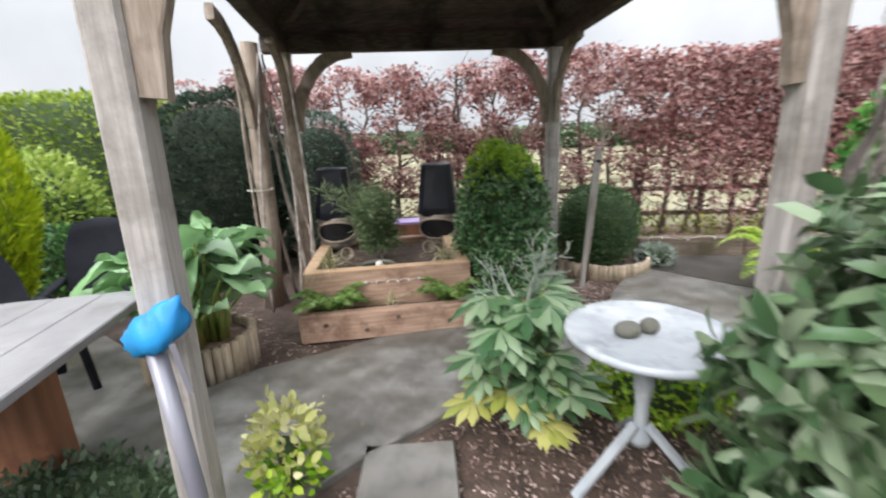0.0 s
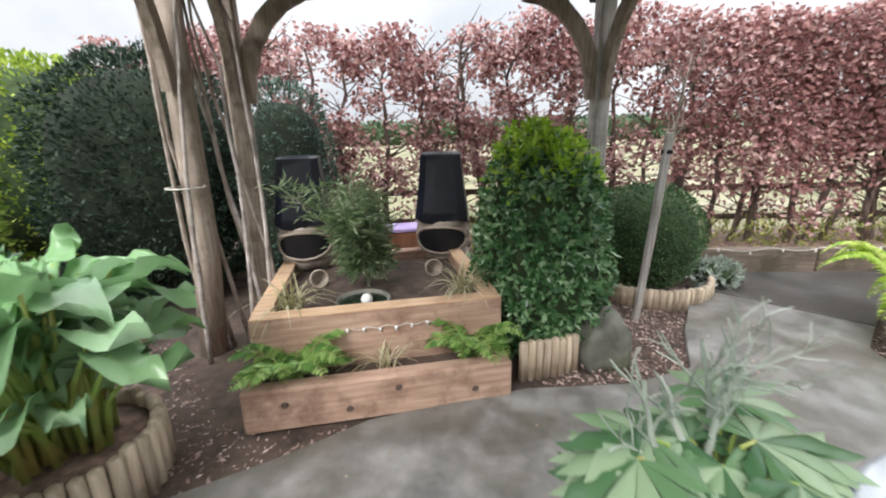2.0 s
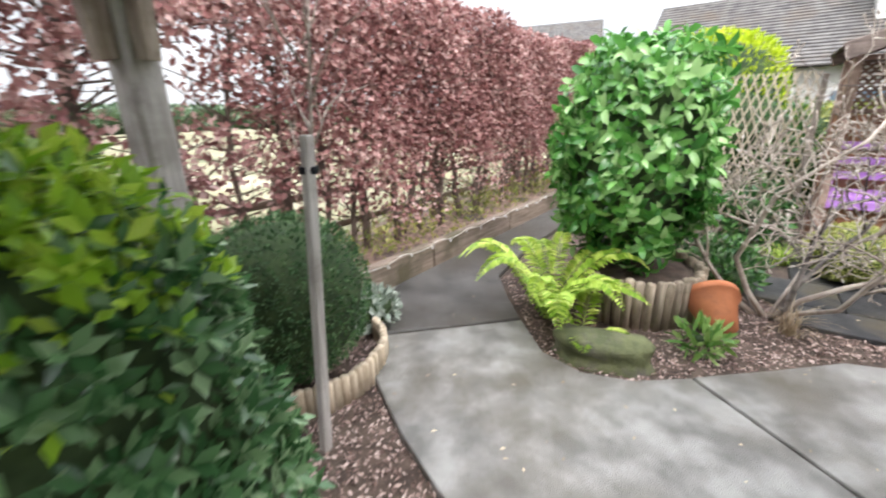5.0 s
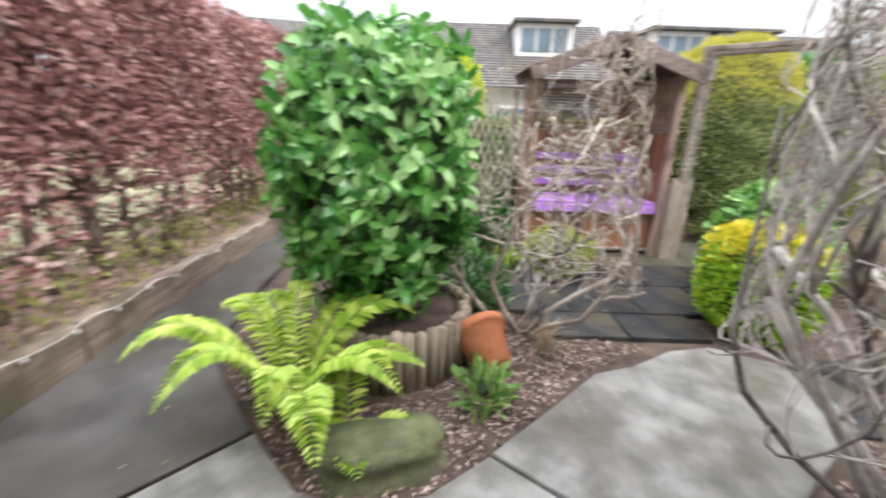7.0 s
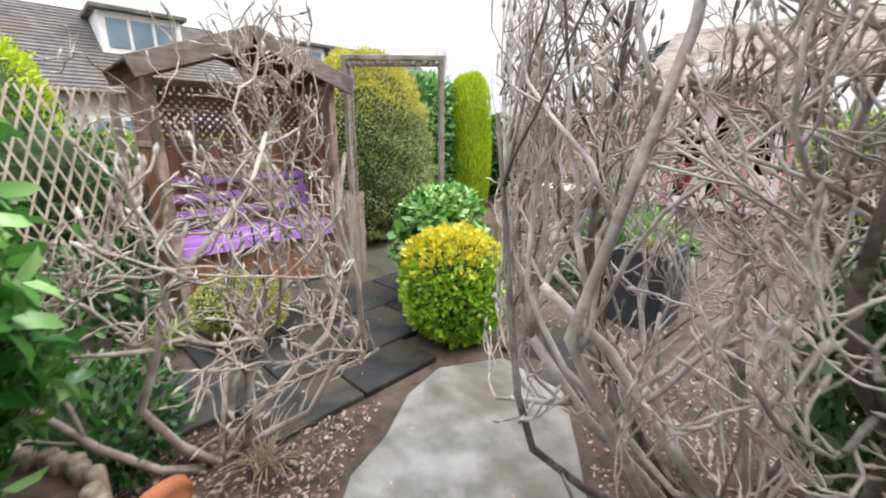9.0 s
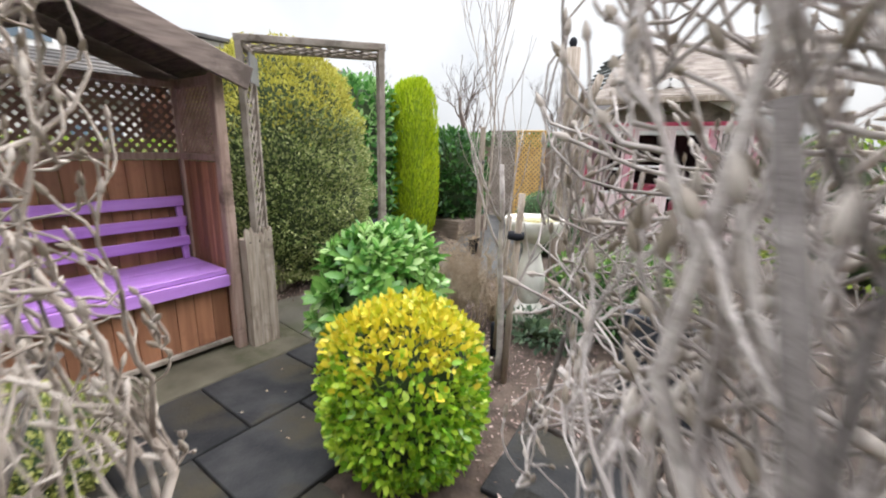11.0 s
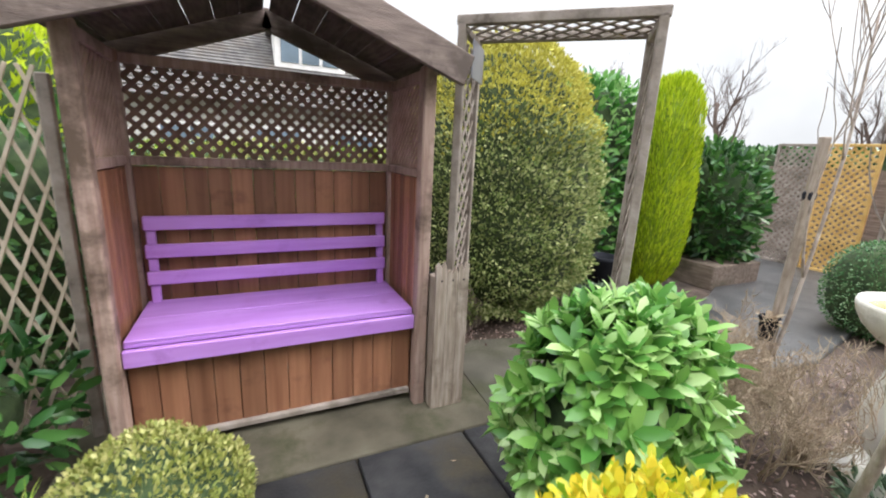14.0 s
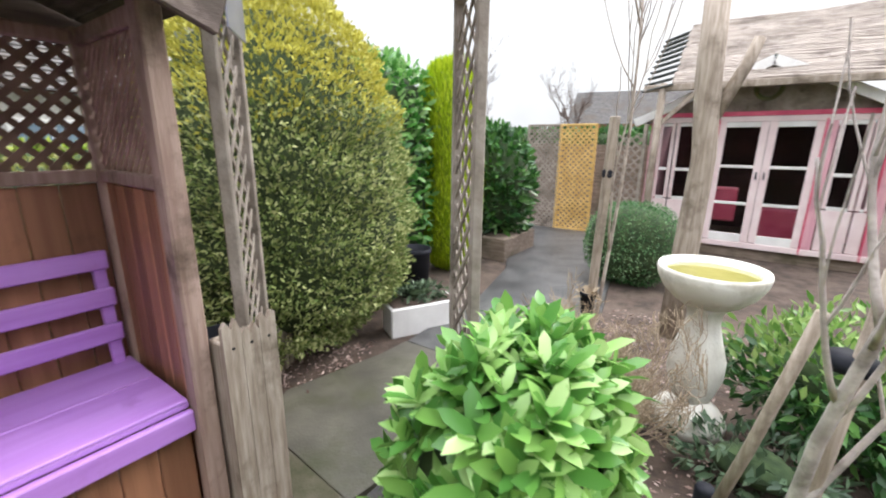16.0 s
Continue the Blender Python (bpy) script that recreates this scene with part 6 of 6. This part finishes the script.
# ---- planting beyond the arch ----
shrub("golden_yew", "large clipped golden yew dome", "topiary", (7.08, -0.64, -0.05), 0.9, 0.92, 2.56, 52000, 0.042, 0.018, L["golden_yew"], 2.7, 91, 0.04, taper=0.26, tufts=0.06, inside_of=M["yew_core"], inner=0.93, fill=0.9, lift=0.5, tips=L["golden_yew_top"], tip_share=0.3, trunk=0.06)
shrub("laurel", "clipped laurel hedge column", "hedge", (7.75, -2.3, -0.05), 0.72, 0.82, 2.55, 4400, 0.12, 0.052, L["laurel"], 3.4, 92, 0.05, True, inner=0.84, fill=0.88, droop=0.15)
shrub("lime_conifer", "narrow bright lime green conifer column", "conifer", (7.08, -2.97, -0.05), 0.36, 0.36, 2.52, 14000, 0.09, 0.014, L["lime"], 3.4, 93, 0.03, inside_of=M["lime_core"], lift=2.2, spread=0.5, inner=0.9, fill=0.92)
shrub("dark_laurel", "dark glossy laurel bush by the path", "shrub", (7.15, -4.2, -0.05), 0.6, 0.6, 1.75, 2400, 0.13, 0.05, L["laurel_dark"], 2.6, 94, 0.1, True, inner=0.75, fill=0.82, clear=0.1)
wb = thing("white_trough", (6.22, -1.32, -0.05, 0, 0, 62), "white rectangular trough planter with small plants", "planter")
part("trough", Geo().box((0, 0, 0.13), (0.62, 0.24, 0.26), None, 0.01), M["white_paint"], wb)
part("soil", Geo().box((0, 0, 0.262), (0.57, 0.19, 0.012), None, 0.004), M["soil"], wb)
shrub("trough_plant", "small green plants in the white trough", "plant", (6.22, -1.32, 0.21, 0, 0, 62), 0.26, 0.09, 0.16, 260, 0.06, 0.025, L["ground"], 2.0, 95, 0.2, inner=0.4, fill=0.4, trunk=0.006)
bp = thing("black_tub", (6.72, -1.85, -0.05), "tall black plastic tub under the laurel", "tub")
part("tub", Geo().lathe([(0.13, 0), (0.16, 0.5), (0.175, 0.51), (0.175, 0.55), (0.16, 0.55), (0.14, 0.42), (0.01, 0.4)], 22), M["black_plastic"], bp, "", True)
kp = thing("picket_fence", (6.25, 0.35, -0.05, 0, 0, -60), "low brown picket fence behind the arbour", "fence")
for k in range(10):
    part("picket", Geo().box((0.08 * k, 0, 0.24), (0.06, 0.02, 0.48), None, 0.006), M["post"], kp)
part("rail", Geo().box((0.36, 0.02, 0.34), (0.82, 0.02, 0.04), None, 0.004), M["post"], kp)

bb = thing("bird_bath", pose(4.15, -1.19, -0.02) @ Matrix.Diagonal((0.93, 0.93, 1.03, 1)), "white cast stone bird bath with greenish water", "bird bath")
part("base", Geo().lathe([(0.2, 0.0), (0.205, 0.05), (0.19, 0.09), (0.14, 0.13), (0.1, 0.17)], 28, flute=0.03), M["bath"], bb, "", True)
part("column", Geo().lathe([(0.09, 0.16), (0.11, 0.22), (0.138, 0.32), (0.135, 0.42), (0.1, 0.54), (0.08, 0.62), (0.085, 0.68), (0.12, 0.72)], 40, flute=0.1, lobes=4), M["bath"], bb, "", True)
part("basin", Geo().lathe([(0.1, 0.71), (0.17, 0.74), (0.235, 0.8), (0.27, 0.86), (0.28, 0.9), (0.274, 0.92), (0.257, 0.915), (0.235, 0.885), (0.18, 0.83), (0.02, 0.815)], 40), M["bath"], bb, "", True)
part("water", Geo().lathe([(0.0, 0.888), (0.232, 0.888)], 36, cap=False), M["water"], bb, "greenish yellow algae water", True)

# staked young tree
yt = thing("staked_tree", (3.82, -0.12, -0.05), "young bare tree tied between two leaning stakes", "tree")
part("stake", Geo().tube([(0, 0, 0), (-0.03, 0.02, 0.7), (-0.06, 0.03, 1.3)], [0.022, 0.021, 0.02], 8), M["post"], yt, "", True)
part("stake", Geo().tube([(0.22, -0.25, 0), (0.12, -0.12, 0.6), (0.04, -0.02, 1.15)], [0.02, 0.019, 0.018], 8), M["post"], yt, "", True)
part("tie", Geo().lathe([(0.052, 0.0), (0.056, 0.02), (0.052, 0.04)], 14, (-0.03, 0.02, 1.02)), M["black_plastic"], yt, "", True)
part("boot", Geo().lathe([(0.035, 0.0), (0.036, 0.25), (0.032, 0.26)], 10, (0.21, -0.24, 0.04)), M["black_plastic"], yt, "", True)
tg = [Geo() for _ in range(4)]
rr = random.Random(71)
grow(tg, rr, (0.05, 0.0, 0), (-0.05, -0.02, 1), 1.5, 0.026, 0, 2, 0.25, (4, 6), 0.07, None, 0.6)
for i in range(3):
    part(("trunk", "branchwork", "twigwork")[i], tg[i], M["bark_grey"], yt, "", True, kind="stuff" if i else "")
bare_shrub("young_tree", (4.77, -1.3, -0.05), "thin leafless young tree with upright twigs", 1, 3.6, 2, 77, M["bark_warm"], 0.5, 0.03, False, (5, 7), 0.018, 0.3, 0.0, 0.1)
pole2 = thing("garden_stake", (4.79, -1.28, -0.05), "timber tree stake with a dark tie and a small pot", "stake")
part("stake", Geo().beam((0, 0, 0), (-0.06, 0.06, 1.75), 0.045, 0.045, 0.005), M["post"], pole2)
part("tie", Geo().box((-0.048, 0.048, 1.43), (0.056, 0.056, 0.05), None, 0.01), M["black_plastic"], pole2)
part("pot", Geo().lathe([(0.035, 0.55), (0.05, 0.68), (0.056, 0.685), (0.056, 0.7), (0.046, 0.7), (0.03, 0.6)], 14, (-0.02, 0.085, 0)), M["black_plastic"], pole2, "small black pot fixed to the stake", True)
lv = random.Random(55)
P = np.array([(-0.02, 0.085, 0.66)] * 16)
A = np.array([(lv.gauss(0, 1), lv.gauss(0, 1), lv.uniform(0.1, 1.2)) for _ in range(16)])
part("dead_foliage", leaf_mesh("dead_foliage", P, A, np.array([(0, 0, 1.0)] * 16) + 0.3 * A, 0.1, 0.045, L["dry"], True, 0.2), None, pole2, "curled pale dead leaves", kind="stuff")
bare_shrub("dead_perennial", (4.5, -0.72, -0.05), "bushy straw brown dead stems of a perennial", 16, 0.85, 3, 78, M["dry_stem"], 0.8, 0.45, False, (4, 6), 0.006, 0.12, 0.42, 0.22, (0.4, 0.6), 0.0016, 0.12)
bare_shrub("dead_perennial", (4.85, -0.95, -0.05), "bushy straw brown dead stems of a perennial", 14, 0.8, 3, 79, M["dry_stem"], 0.8, 0.45, False, (4, 6), 0.006, 0.12, 0.4, 0.22, (0.4, 0.6), 0.0016, 0.12)
tuft("dry_grass", "bleached dead stems beside the bird bath", "grass", (4.4, -1.0, -0.05), 140, 0.4, 0.005, L["dry"], 80, 0.5)
shrub("euphorbia", "green leafy perennial by the bird bath", "plant", (3.4, -1.4, -0.05), 0.6, 0.42, 0.72, 2400, 0.085, 0.034, L["laurel_dark"], 2.2, 83, 0.2, inner=0.55, fill=0.6, tips=L["fern_green"], tip_share=0.3)
shrub("euphorbia", "low grey green plant by the bird bath", "plant", (3.85, -0.85, -0.05), 0.35, 0.25, 0.26, 420, 0.075, 0.03, L["ground"], 2.2, 84, 0.16, inner=0.5, fill=0.5)
cb = thing("planter_box", (2.93, -0.51, -0.05, 0, 0, -2), "dark slate grey square planter box", "planter")
for x in (-0.2, 0.2):
    part("side_panel", Geo().box((x, 0, 0.32), (0.03, 0.46, 0.64), None, 0.008), M["slate_panel"], cb)
for y in (-0.215, 0.215):
    part("end_panel", Geo().box((0, y, 0.32), (0.37, 0.03, 0.64), None, 0.008), M["slate_panel"], cb)
part("soil", Geo().box((0, 0, 0.29), (0.36, 0.39, 0.58), None, 0.004), M["soil"], cb)
tuft("sedge", "olive straw coloured sedge growing in the planter box", "grass", (2.93, -0.51, 0.52), 90, 0.28, 0.007, L["hebe"], 91, 0.9)

# ---- clipped dome, rustic post and summerhouse ----
shrub("clipped_dome", "clipped green box dome by the path", "topiary", (5.05, -3.85, -0.05), 0.5, 0.45, 0.95, 7000, 0.03, 0.013, L["choisya"], 2.8, 85, 0.03, inner=0.88, fill=0.92)
rp = thing("rustic_post", (4.38, -2.5, -0.05), "tall rough debarked timber post with branch stubs", "post")
part("post", Geo().tube([(0.02, 0, 0), (0.0, 0.01, 0.8), (-0.02, 0.0, 1.5), (0.03, 0.01, 2.1), (0.05, 0.0, 2.62)], [0.1, 0.095, 0.085, 0.09, 0.085], 12), M["post"], rp, "", True)
part("finial", Geo().lathe([(0.02, 2.6), (0.03, 2.64), (0.045, 2.68), (0.03, 2.72), (0.004, 2.735)], 14, (0.05, 0, 0)), M["black_plastic"], rp, "", True)
part("stub", Geo().tube([(-0.02, 0, 1.75), (-0.2, -0.1, 2.2), (-0.24, -0.12, 2.35)], [0.05, 0.045, 0.04], 8), M["post"], rp, "", True)

sh = thing("summerhouse", (2.6, -6.0, -0.05), "pink painted timber summerhouse with glazed double doors", "shed")
SW = 2.75
part("floor", Geo().box((SW / 2, -0.95, 0.08), (SW, 1.9, 0.16), None, 0.01), M["sleeper_old"], sh)
# back wall nearly black: the room's darkness is put into its colour
part("back_wall", Geo().box((SW / 2, -1.9, 1.05), (SW, 0.04, 1.8), None, 0.005), M["room_shade"], sh)
for x in (0.02, SW - 0.02):
    part("side_wall", Geo().box((x, -0.97, 1.05), (0.04, 1.82, 1.8), None, 0.005), M["pink"], sh)
for x, w in ((0.05, 0.1), (0.655, 0.11), (1.925, 0.11), (SW - 0.05, 0.1)):
    part("upright", Geo().box((x, 0, 1.06), (w, 0.07, 1.82), None, 0.006), M["pink"], sh)
    part("corner_strip", Geo().box((x + (0.06 if x < SW / 2 else -0.06), 0.012, 1.06), (0.018, 0.075, 1.8), None, 0.004), M["hot_pink"], sh)
part("lintel", Geo().box((SW / 2, 0.004, 1.965), (SW, 0.08, 0.07), None, 0.006), M["pale_pink"], sh)
part("lintel", Geo().box((SW / 2, 0.012, 2.035), (SW, 0.09, 0.06), None, 0.006), M["hot_pink"], sh)
part("sill", Geo().box((SW / 2, 0, 0.2), (SW, 0.09, 0.08), None, 0.006), M["pale_pink"], sh)
for x0, x1 in ((0.125, 0.26), (0.275, 0.585), (1.995, 2.4), (2.415, SW - 0.125)):
    w, c = x1 - x0, (x0 + x1) / 2
    wi = part("window", Geo().box((c, 0, 0.52), (w - 0.004, 0.04, 0.54), None, 0.005), M["pale_pink"], sh, "pale pink window panel")
    for x in (x0 + 0.025, x1 - 0.025):
        part("window_frame", Geo().box((x, 0.0, 1.37), (0.045, 0.05, 1.12), None, 0.005), M["pale_pink"], wi)
    for z in (0.815, 1.25, 1.9):
        part("window_bar", Geo().box((c, 0.0, z), (w - 0.1, 0.04, 0.045), None, 0.005), M["white_paint"], wi)
    part("pane", Geo().box((c, -0.01, 1.37), (w - 0.1, 0.006, 1.06), None, 0.001), M["glass"], wi)
for s in (0, 1):
    x0 = 0.72 + s * 0.575
    d = part("door", Geo().box((x0 + 0.045, 0.01, 1.09), (0.09, 0.045, 1.68), None, 0.006), M["pale_pink"], sh, "pale pink framed glazed door")
    part("stile", Geo().box((x0 + 0.525, 0.01, 1.09), (0.09, 0.045, 1.68), None, 0.006), M["pale_pink"], d)
    for z, hh in ((0.3, 0.12), (0.8, 0.04), (1.32, 0.04), (1.89, 0.07)):
        part("rail", Geo().box((x0 + 0.285, 0.01, z), (0.39, 0.04, hh), None, 0.005), M["white_paint"], d)
    part("pane", Geo().box((x0 + 0.285, 0.004, 1.1), (0.39, 0.006, 1.5), None, 0.001), M["glass"], d)
    part("door_handle", Geo().box((x0 + (0.53 if s == 0 else 0.045), 0.045, 1.2), (0.02, 0.02, 0.1), None, 0.005), M["black_plastic"], d)
g = Geo().add([(0, 0, 2.06), (SW, 0, 2.06), (SW / 2, 0, 2.62), (0, -0.04, 2.06), (SW, -0.04, 2.06), (SW / 2, -0.04, 2.62)], [(1, 0, 2), (3, 4, 5), (0, 1, 4, 3), (1, 2, 5, 4), (2, 0, 3, 5)])
part("gable", g, M["lattice_grey"], sh)
for s in (-1, 1):
    pts = []
    for k in range(9):
        u = k / 8
        pts.append((SW / 2 + s * (SW / 2 + 0.22) * (1 - u), 0.16, 1.93 + 0.76 * u ** 1.15 + 0.05 * math.sin(u * 3.1)))
    for k in range(8):
        part("fascia_board", Geo().beam(Vector(pts[k]), Vector(pts[k + 1]), 0.12, 0.03, 0.004, up=(0, 1, 0)), M["white_paint"], sh)
    g = Geo()
    for k in range(8):
        a, b = Vector(pts[k]), Vector(pts[k + 1])
        g.add([a + Vector((0, 0, 0.07)), b + Vector((0, 0, 0.07)), b + Vector((0, -2.2, 0.07)), a + Vector((0, -2.2, 0.07)), a + Vector((0, 0, 0.04)), b + Vector((0, 0, 0.04)), b + Vector((0, -2.2, 0.04)), a + Vector((0, -2.2, 0.04))],
              [(0, 1, 2, 3), (7, 6, 5, 4), (0, 4, 5, 1), (3, 2, 6, 7)])
    part("roof", g, M["felt"], sh)
part("wreath", Geo().tube([(SW / 2 + 0.14 * math.cos(k * 0.42), 0.03, 2.36 + 0.14 * math.sin(k * 0.42)) for k in range(16)], 0.03, 8), M["moss_stone"], sh, "round green wreath on the gable", True)
part("inside_chest", Geo().box((0.95, -0.9, 0.42), (0.6, 0.5, 0.5), None, 0.02), M["hot_pink"], sh, "red pink furniture seen through the glass")
part("inside_chair", Geo().box((1.75, -0.8, 0.7), (0.5, 0.5, 0.5), None, 0.02), M["hot_pink"], sh)

# reed roofed veranda in front of and above the summerhouse
vr = thing("reed_canopy", (0, 0, 0), "sloping reed screen canopy on rustic posts", "canopy")
vr.matrix_world = pose(1.85, -5.7, 2.4, 0, 0, 2)
rr = random.Random(9)
reed = []
for k in range(56):
    u = k / 55
    z = 1.15 * u
    y = -1.9 * u
    g = Geo()
    pts = [(3.25 * q / 6, y + rr.gauss(0, 0.006), z + 0.015 * math.sin(q * 2.2 + k * 0.3) + rr.gauss(0, 0.004)) for q in range(7)]
    g.tube(pts, rr.uniform(0.013, 0.02), 5)
    part("reed", g, M["reed"], vr)
part("backing", Geo().add([(0, 0.01, -0.03), (3.25, 0.01, -0.03), (3.25, -1.9, 1.12), (0, -1.9, 1.12)], [(0, 1, 2, 3)]), M["dark_wood"], vr)
for k in range(10):
    part("slat", Geo().beam((3.22, -0.19 * k, -0.02 + 0.115 * k), (3.62, -0.19 * k - 0.02, -0.1 + 0.11 * k), 0.16, 0.02, 0.004), M["felt"], vr)
for x in (0.1, 3.35):
    part("post", Geo().tube([(x, 0.02, -2.47), (x + 0.02, 0.0, -1.2), (x, 0.0, 0.0)], [0.06, 0.055, 0.05], 8), M["post"], vr, "", True)
part("beam", Geo().beam((-0.1, 0.0, -0.06), (3.6, 0.0, -0.06), 0.07, 0.09, 0.008), M["post"], vr)
part("brace", Geo().beam((3.33, 0.0, -0.55), (2.9, 0.0, -0.1), 0.05, 0.06, 0.006), M["post"], vr)
tp = thing("trellis", (5.85, -5.7, -0.05, 0, 0, 170), "grey diamond trellis panel by the summerhouse", "trellis")
lattice(tp, "slat", 0.5, 1.3, 0.13, 0.025, 0.01, M["lattice_grey"], pose(0, 0, 0.45))
for x in (0.0, 0.5):
    part("post", Geo().box((x, 0, 0.95), (0.05, 0.05, 1.9), None, 0.006), M["lattice_grey"], tp)

# ---- far trellis gate and fence ----
for k, (x0, mat_, lab) in enumerate(((7.53, M["lattice_grey"], "weathered brown trellis panel across the path end"), (6.9, M["lattice_gold"], "golden new trellis panel across the path end"))):
    t = thing("trellis", (x0, -6.3, -0.05, 0, 0, 180 + 3 * k), lab, "trellis")
    lattice(t, "slat", 0.56, 1.85, 0.1, 0.034, 0.01, mat_, pose(0.03, 0, 0.06))
    for x in (0.0, 0.62):
        part("post", Geo().box((x, 0, 0.98), (0.045, 0.045, 1.96), None, 0.005), mat_, t)
    for z in (0.06, 1.94):
        part("rail", Geo().box((0.31, 0.0, z), (0.575, 0.04, 0.045), None, 0.005), mat_, t)
fb = thing("fence", (5.2, -6.6, -0.05), "dark close-boarded garden fence at the end", "fence")
for k in range(36):
    part("board", Geo().box((-3.4 + 0.155 * k + 3.4, -0.3 - 0.0 * k, 0.8 + 0.01 * (k % 3)), (0.15, 0.02, 1.6), None, 0.004), M["sleeper_old"], fb)
fb.matrix_world = pose(5.6, -7.6, -0.05, 0, 0, 0)
lowwall = thing("planter_box", (7.1, -4.15, -0.05), "low brown timber planter with trellis edge", "planter")
part("box", Geo().box((0, 0, 0.16), (1.0, 1.0, 0.32), None, 0.012), M["sleeper_old"], lowwall)


# ---- houses and far trees ----
def house(at, w, d, eave, ridge, dormers, label, walls="brick"):
    t = thing("house", at, label, "house")
    part("wall", Geo().box((0, d / 2, eave / 2), (w, d, eave), None, 0.02), M[walls], t)
    e = 0.35
    for s in (0, 1):
        y0 = -e if s == 0 else d + e
        n = 24
        g = Geo()
        prof = []
        for k in range(n + 1):
            y, z = y0 + (d / 2 - y0) * k / n, eave + (ridge - eave) * k / n
            prof += [(y, z), (y, z + 0.04)]
        m = len(prof)
        g.add([(-w / 2 - e, y, z) for y, z in prof] + [(w / 2 + e, y, z) for y, z in prof], [(k, k + 1, m + k + 1, m + k) for k in range(m - 1)])
        part("roof", g, M["tiles"], t, "rows of grey concrete roof tiles")
    for s in (-1, 1):
        g = Geo().add([(s * w / 2, 0, eave), (s * w / 2, d, eave), (s * w / 2, d / 2, ridge - 0.06)], [(0, 1, 2)])
        part("gable", g, M["brick"], t)
    for dx in dormers:
        zc = eave + (ridge - eave) * 0.68
        yc = d / 2 * 0.5
        wi = part("dormer", Geo().box((dx, yc + 0.5, zc), (1.9, 1.6, 1.1), None, 0.02), M["white_paint"], t, "white dormer window")
        for k in (-1, 0, 1):
            part("pane", Geo().box((dx + k * 0.55, yc - 0.31, zc + 0.02), (0.46, 0.03, 0.72), None, 0.004), M["pane"], wi)
        part("dormer_roof", Geo().box((dx, yc + 0.45, zc + 0.6), (2.2, 1.9, 0.12), None, 0.02), M["tiles"], wi)
    for k in range(4):
        wi = part("window", Geo().box((-w / 2 + w * (k + 0.5) / 4, -0.02, eave * 0.55), (1.3, 0.08, 1.2), None, 0.01), M["white_paint"], t)
        for q in (-1, 1):
            part("pane", Geo().box((-w / 2 + w * (k + 0.5) / 4 + q * 0.3, -0.075, eave * 0.55), (0.52, 0.03, 1.0), None, 0.004), M["pane"], wi)
    return t


house(pose(15.4, 1.9, -0.05, 0, 0, -90), 8.0, 5.4, 2.5, 4.85, (2.0,), "pale rendered bungalow with grey tiled roof and white dormer", "render_wall")
house(pose(15.4, -7.3, -0.05, 0, 0, -90), 8.4, 5.4, 2.4, 4.75, (-2.6, -0.4), "brick bungalow with two white dormers in its grey roof")
house(pose(28, 17, -0.05, 0, 0, -75), 10, 8, 4.4, 7.6, (), "distant house with a grey roof beyond the hedge")
house(pose(10, -34, -0.05, 0, 0, 190), 12, 8, 3.2, 6.0, (), "distant red roofed house beyond the garden")


def far_tree(at, h, seed, label):
    t = thing("bare_tree", at, label, "tree")
    rr2 = random.Random(seed)
    geos = [Geo() for _ in range(5)]
    grow(geos, rr2, (0, 0, 0), (0, 0, 1), h * 0.62, h * 0.022, 0, 4, 0.18, (4, 6), 0.12, None, 0.75)
    for i, g in enumerate(geos):
        if g.v:
            part(("trunk", "limbwork", "branchwork", "side_branchwork", "twigwork")[i], g, M["bark_brown"], t, "", True, kind="stuff" if i else "")
    return t


far_tree(pose(16, -19, -0.1), 7.5, 3, "leafless tree in the distance")
far_tree(pose(12, -22, -0.1), 6.0, 4, "leafless tree in the distance")
far_tree(pose(22, -16, -0.1), 7.0, 5, "leafless tree in the distance")
shrub("far_hedge", "distant dark hedge line", "hedge", (14, -16, -0.1), 14, 0.8, 2.2, 7000, 0.3, 0.2, L["laurel_dark"], 5, 96, 0.05, fill=0.92, trunk=0.1)
shrub("far_hedge", "distant dark hedge line beyond the field", "hedge", (-5, 60, -0.1), 60, 2.0, 3.0, 9000, 0.7, 0.5, L["ground"], 5, 97, 0.08, fill=0.92, trunk=0.1)
shrub("side_hedge", "clipped hedge closing the garden behind", "hedge", (-2.0, -4.5, -0.1), 4.5, 0.5, 2.0, 7000, 0.1, 0.05, L["green_hedge"], 5, 98, 0.05, fill=0.92, trunk=0.08)
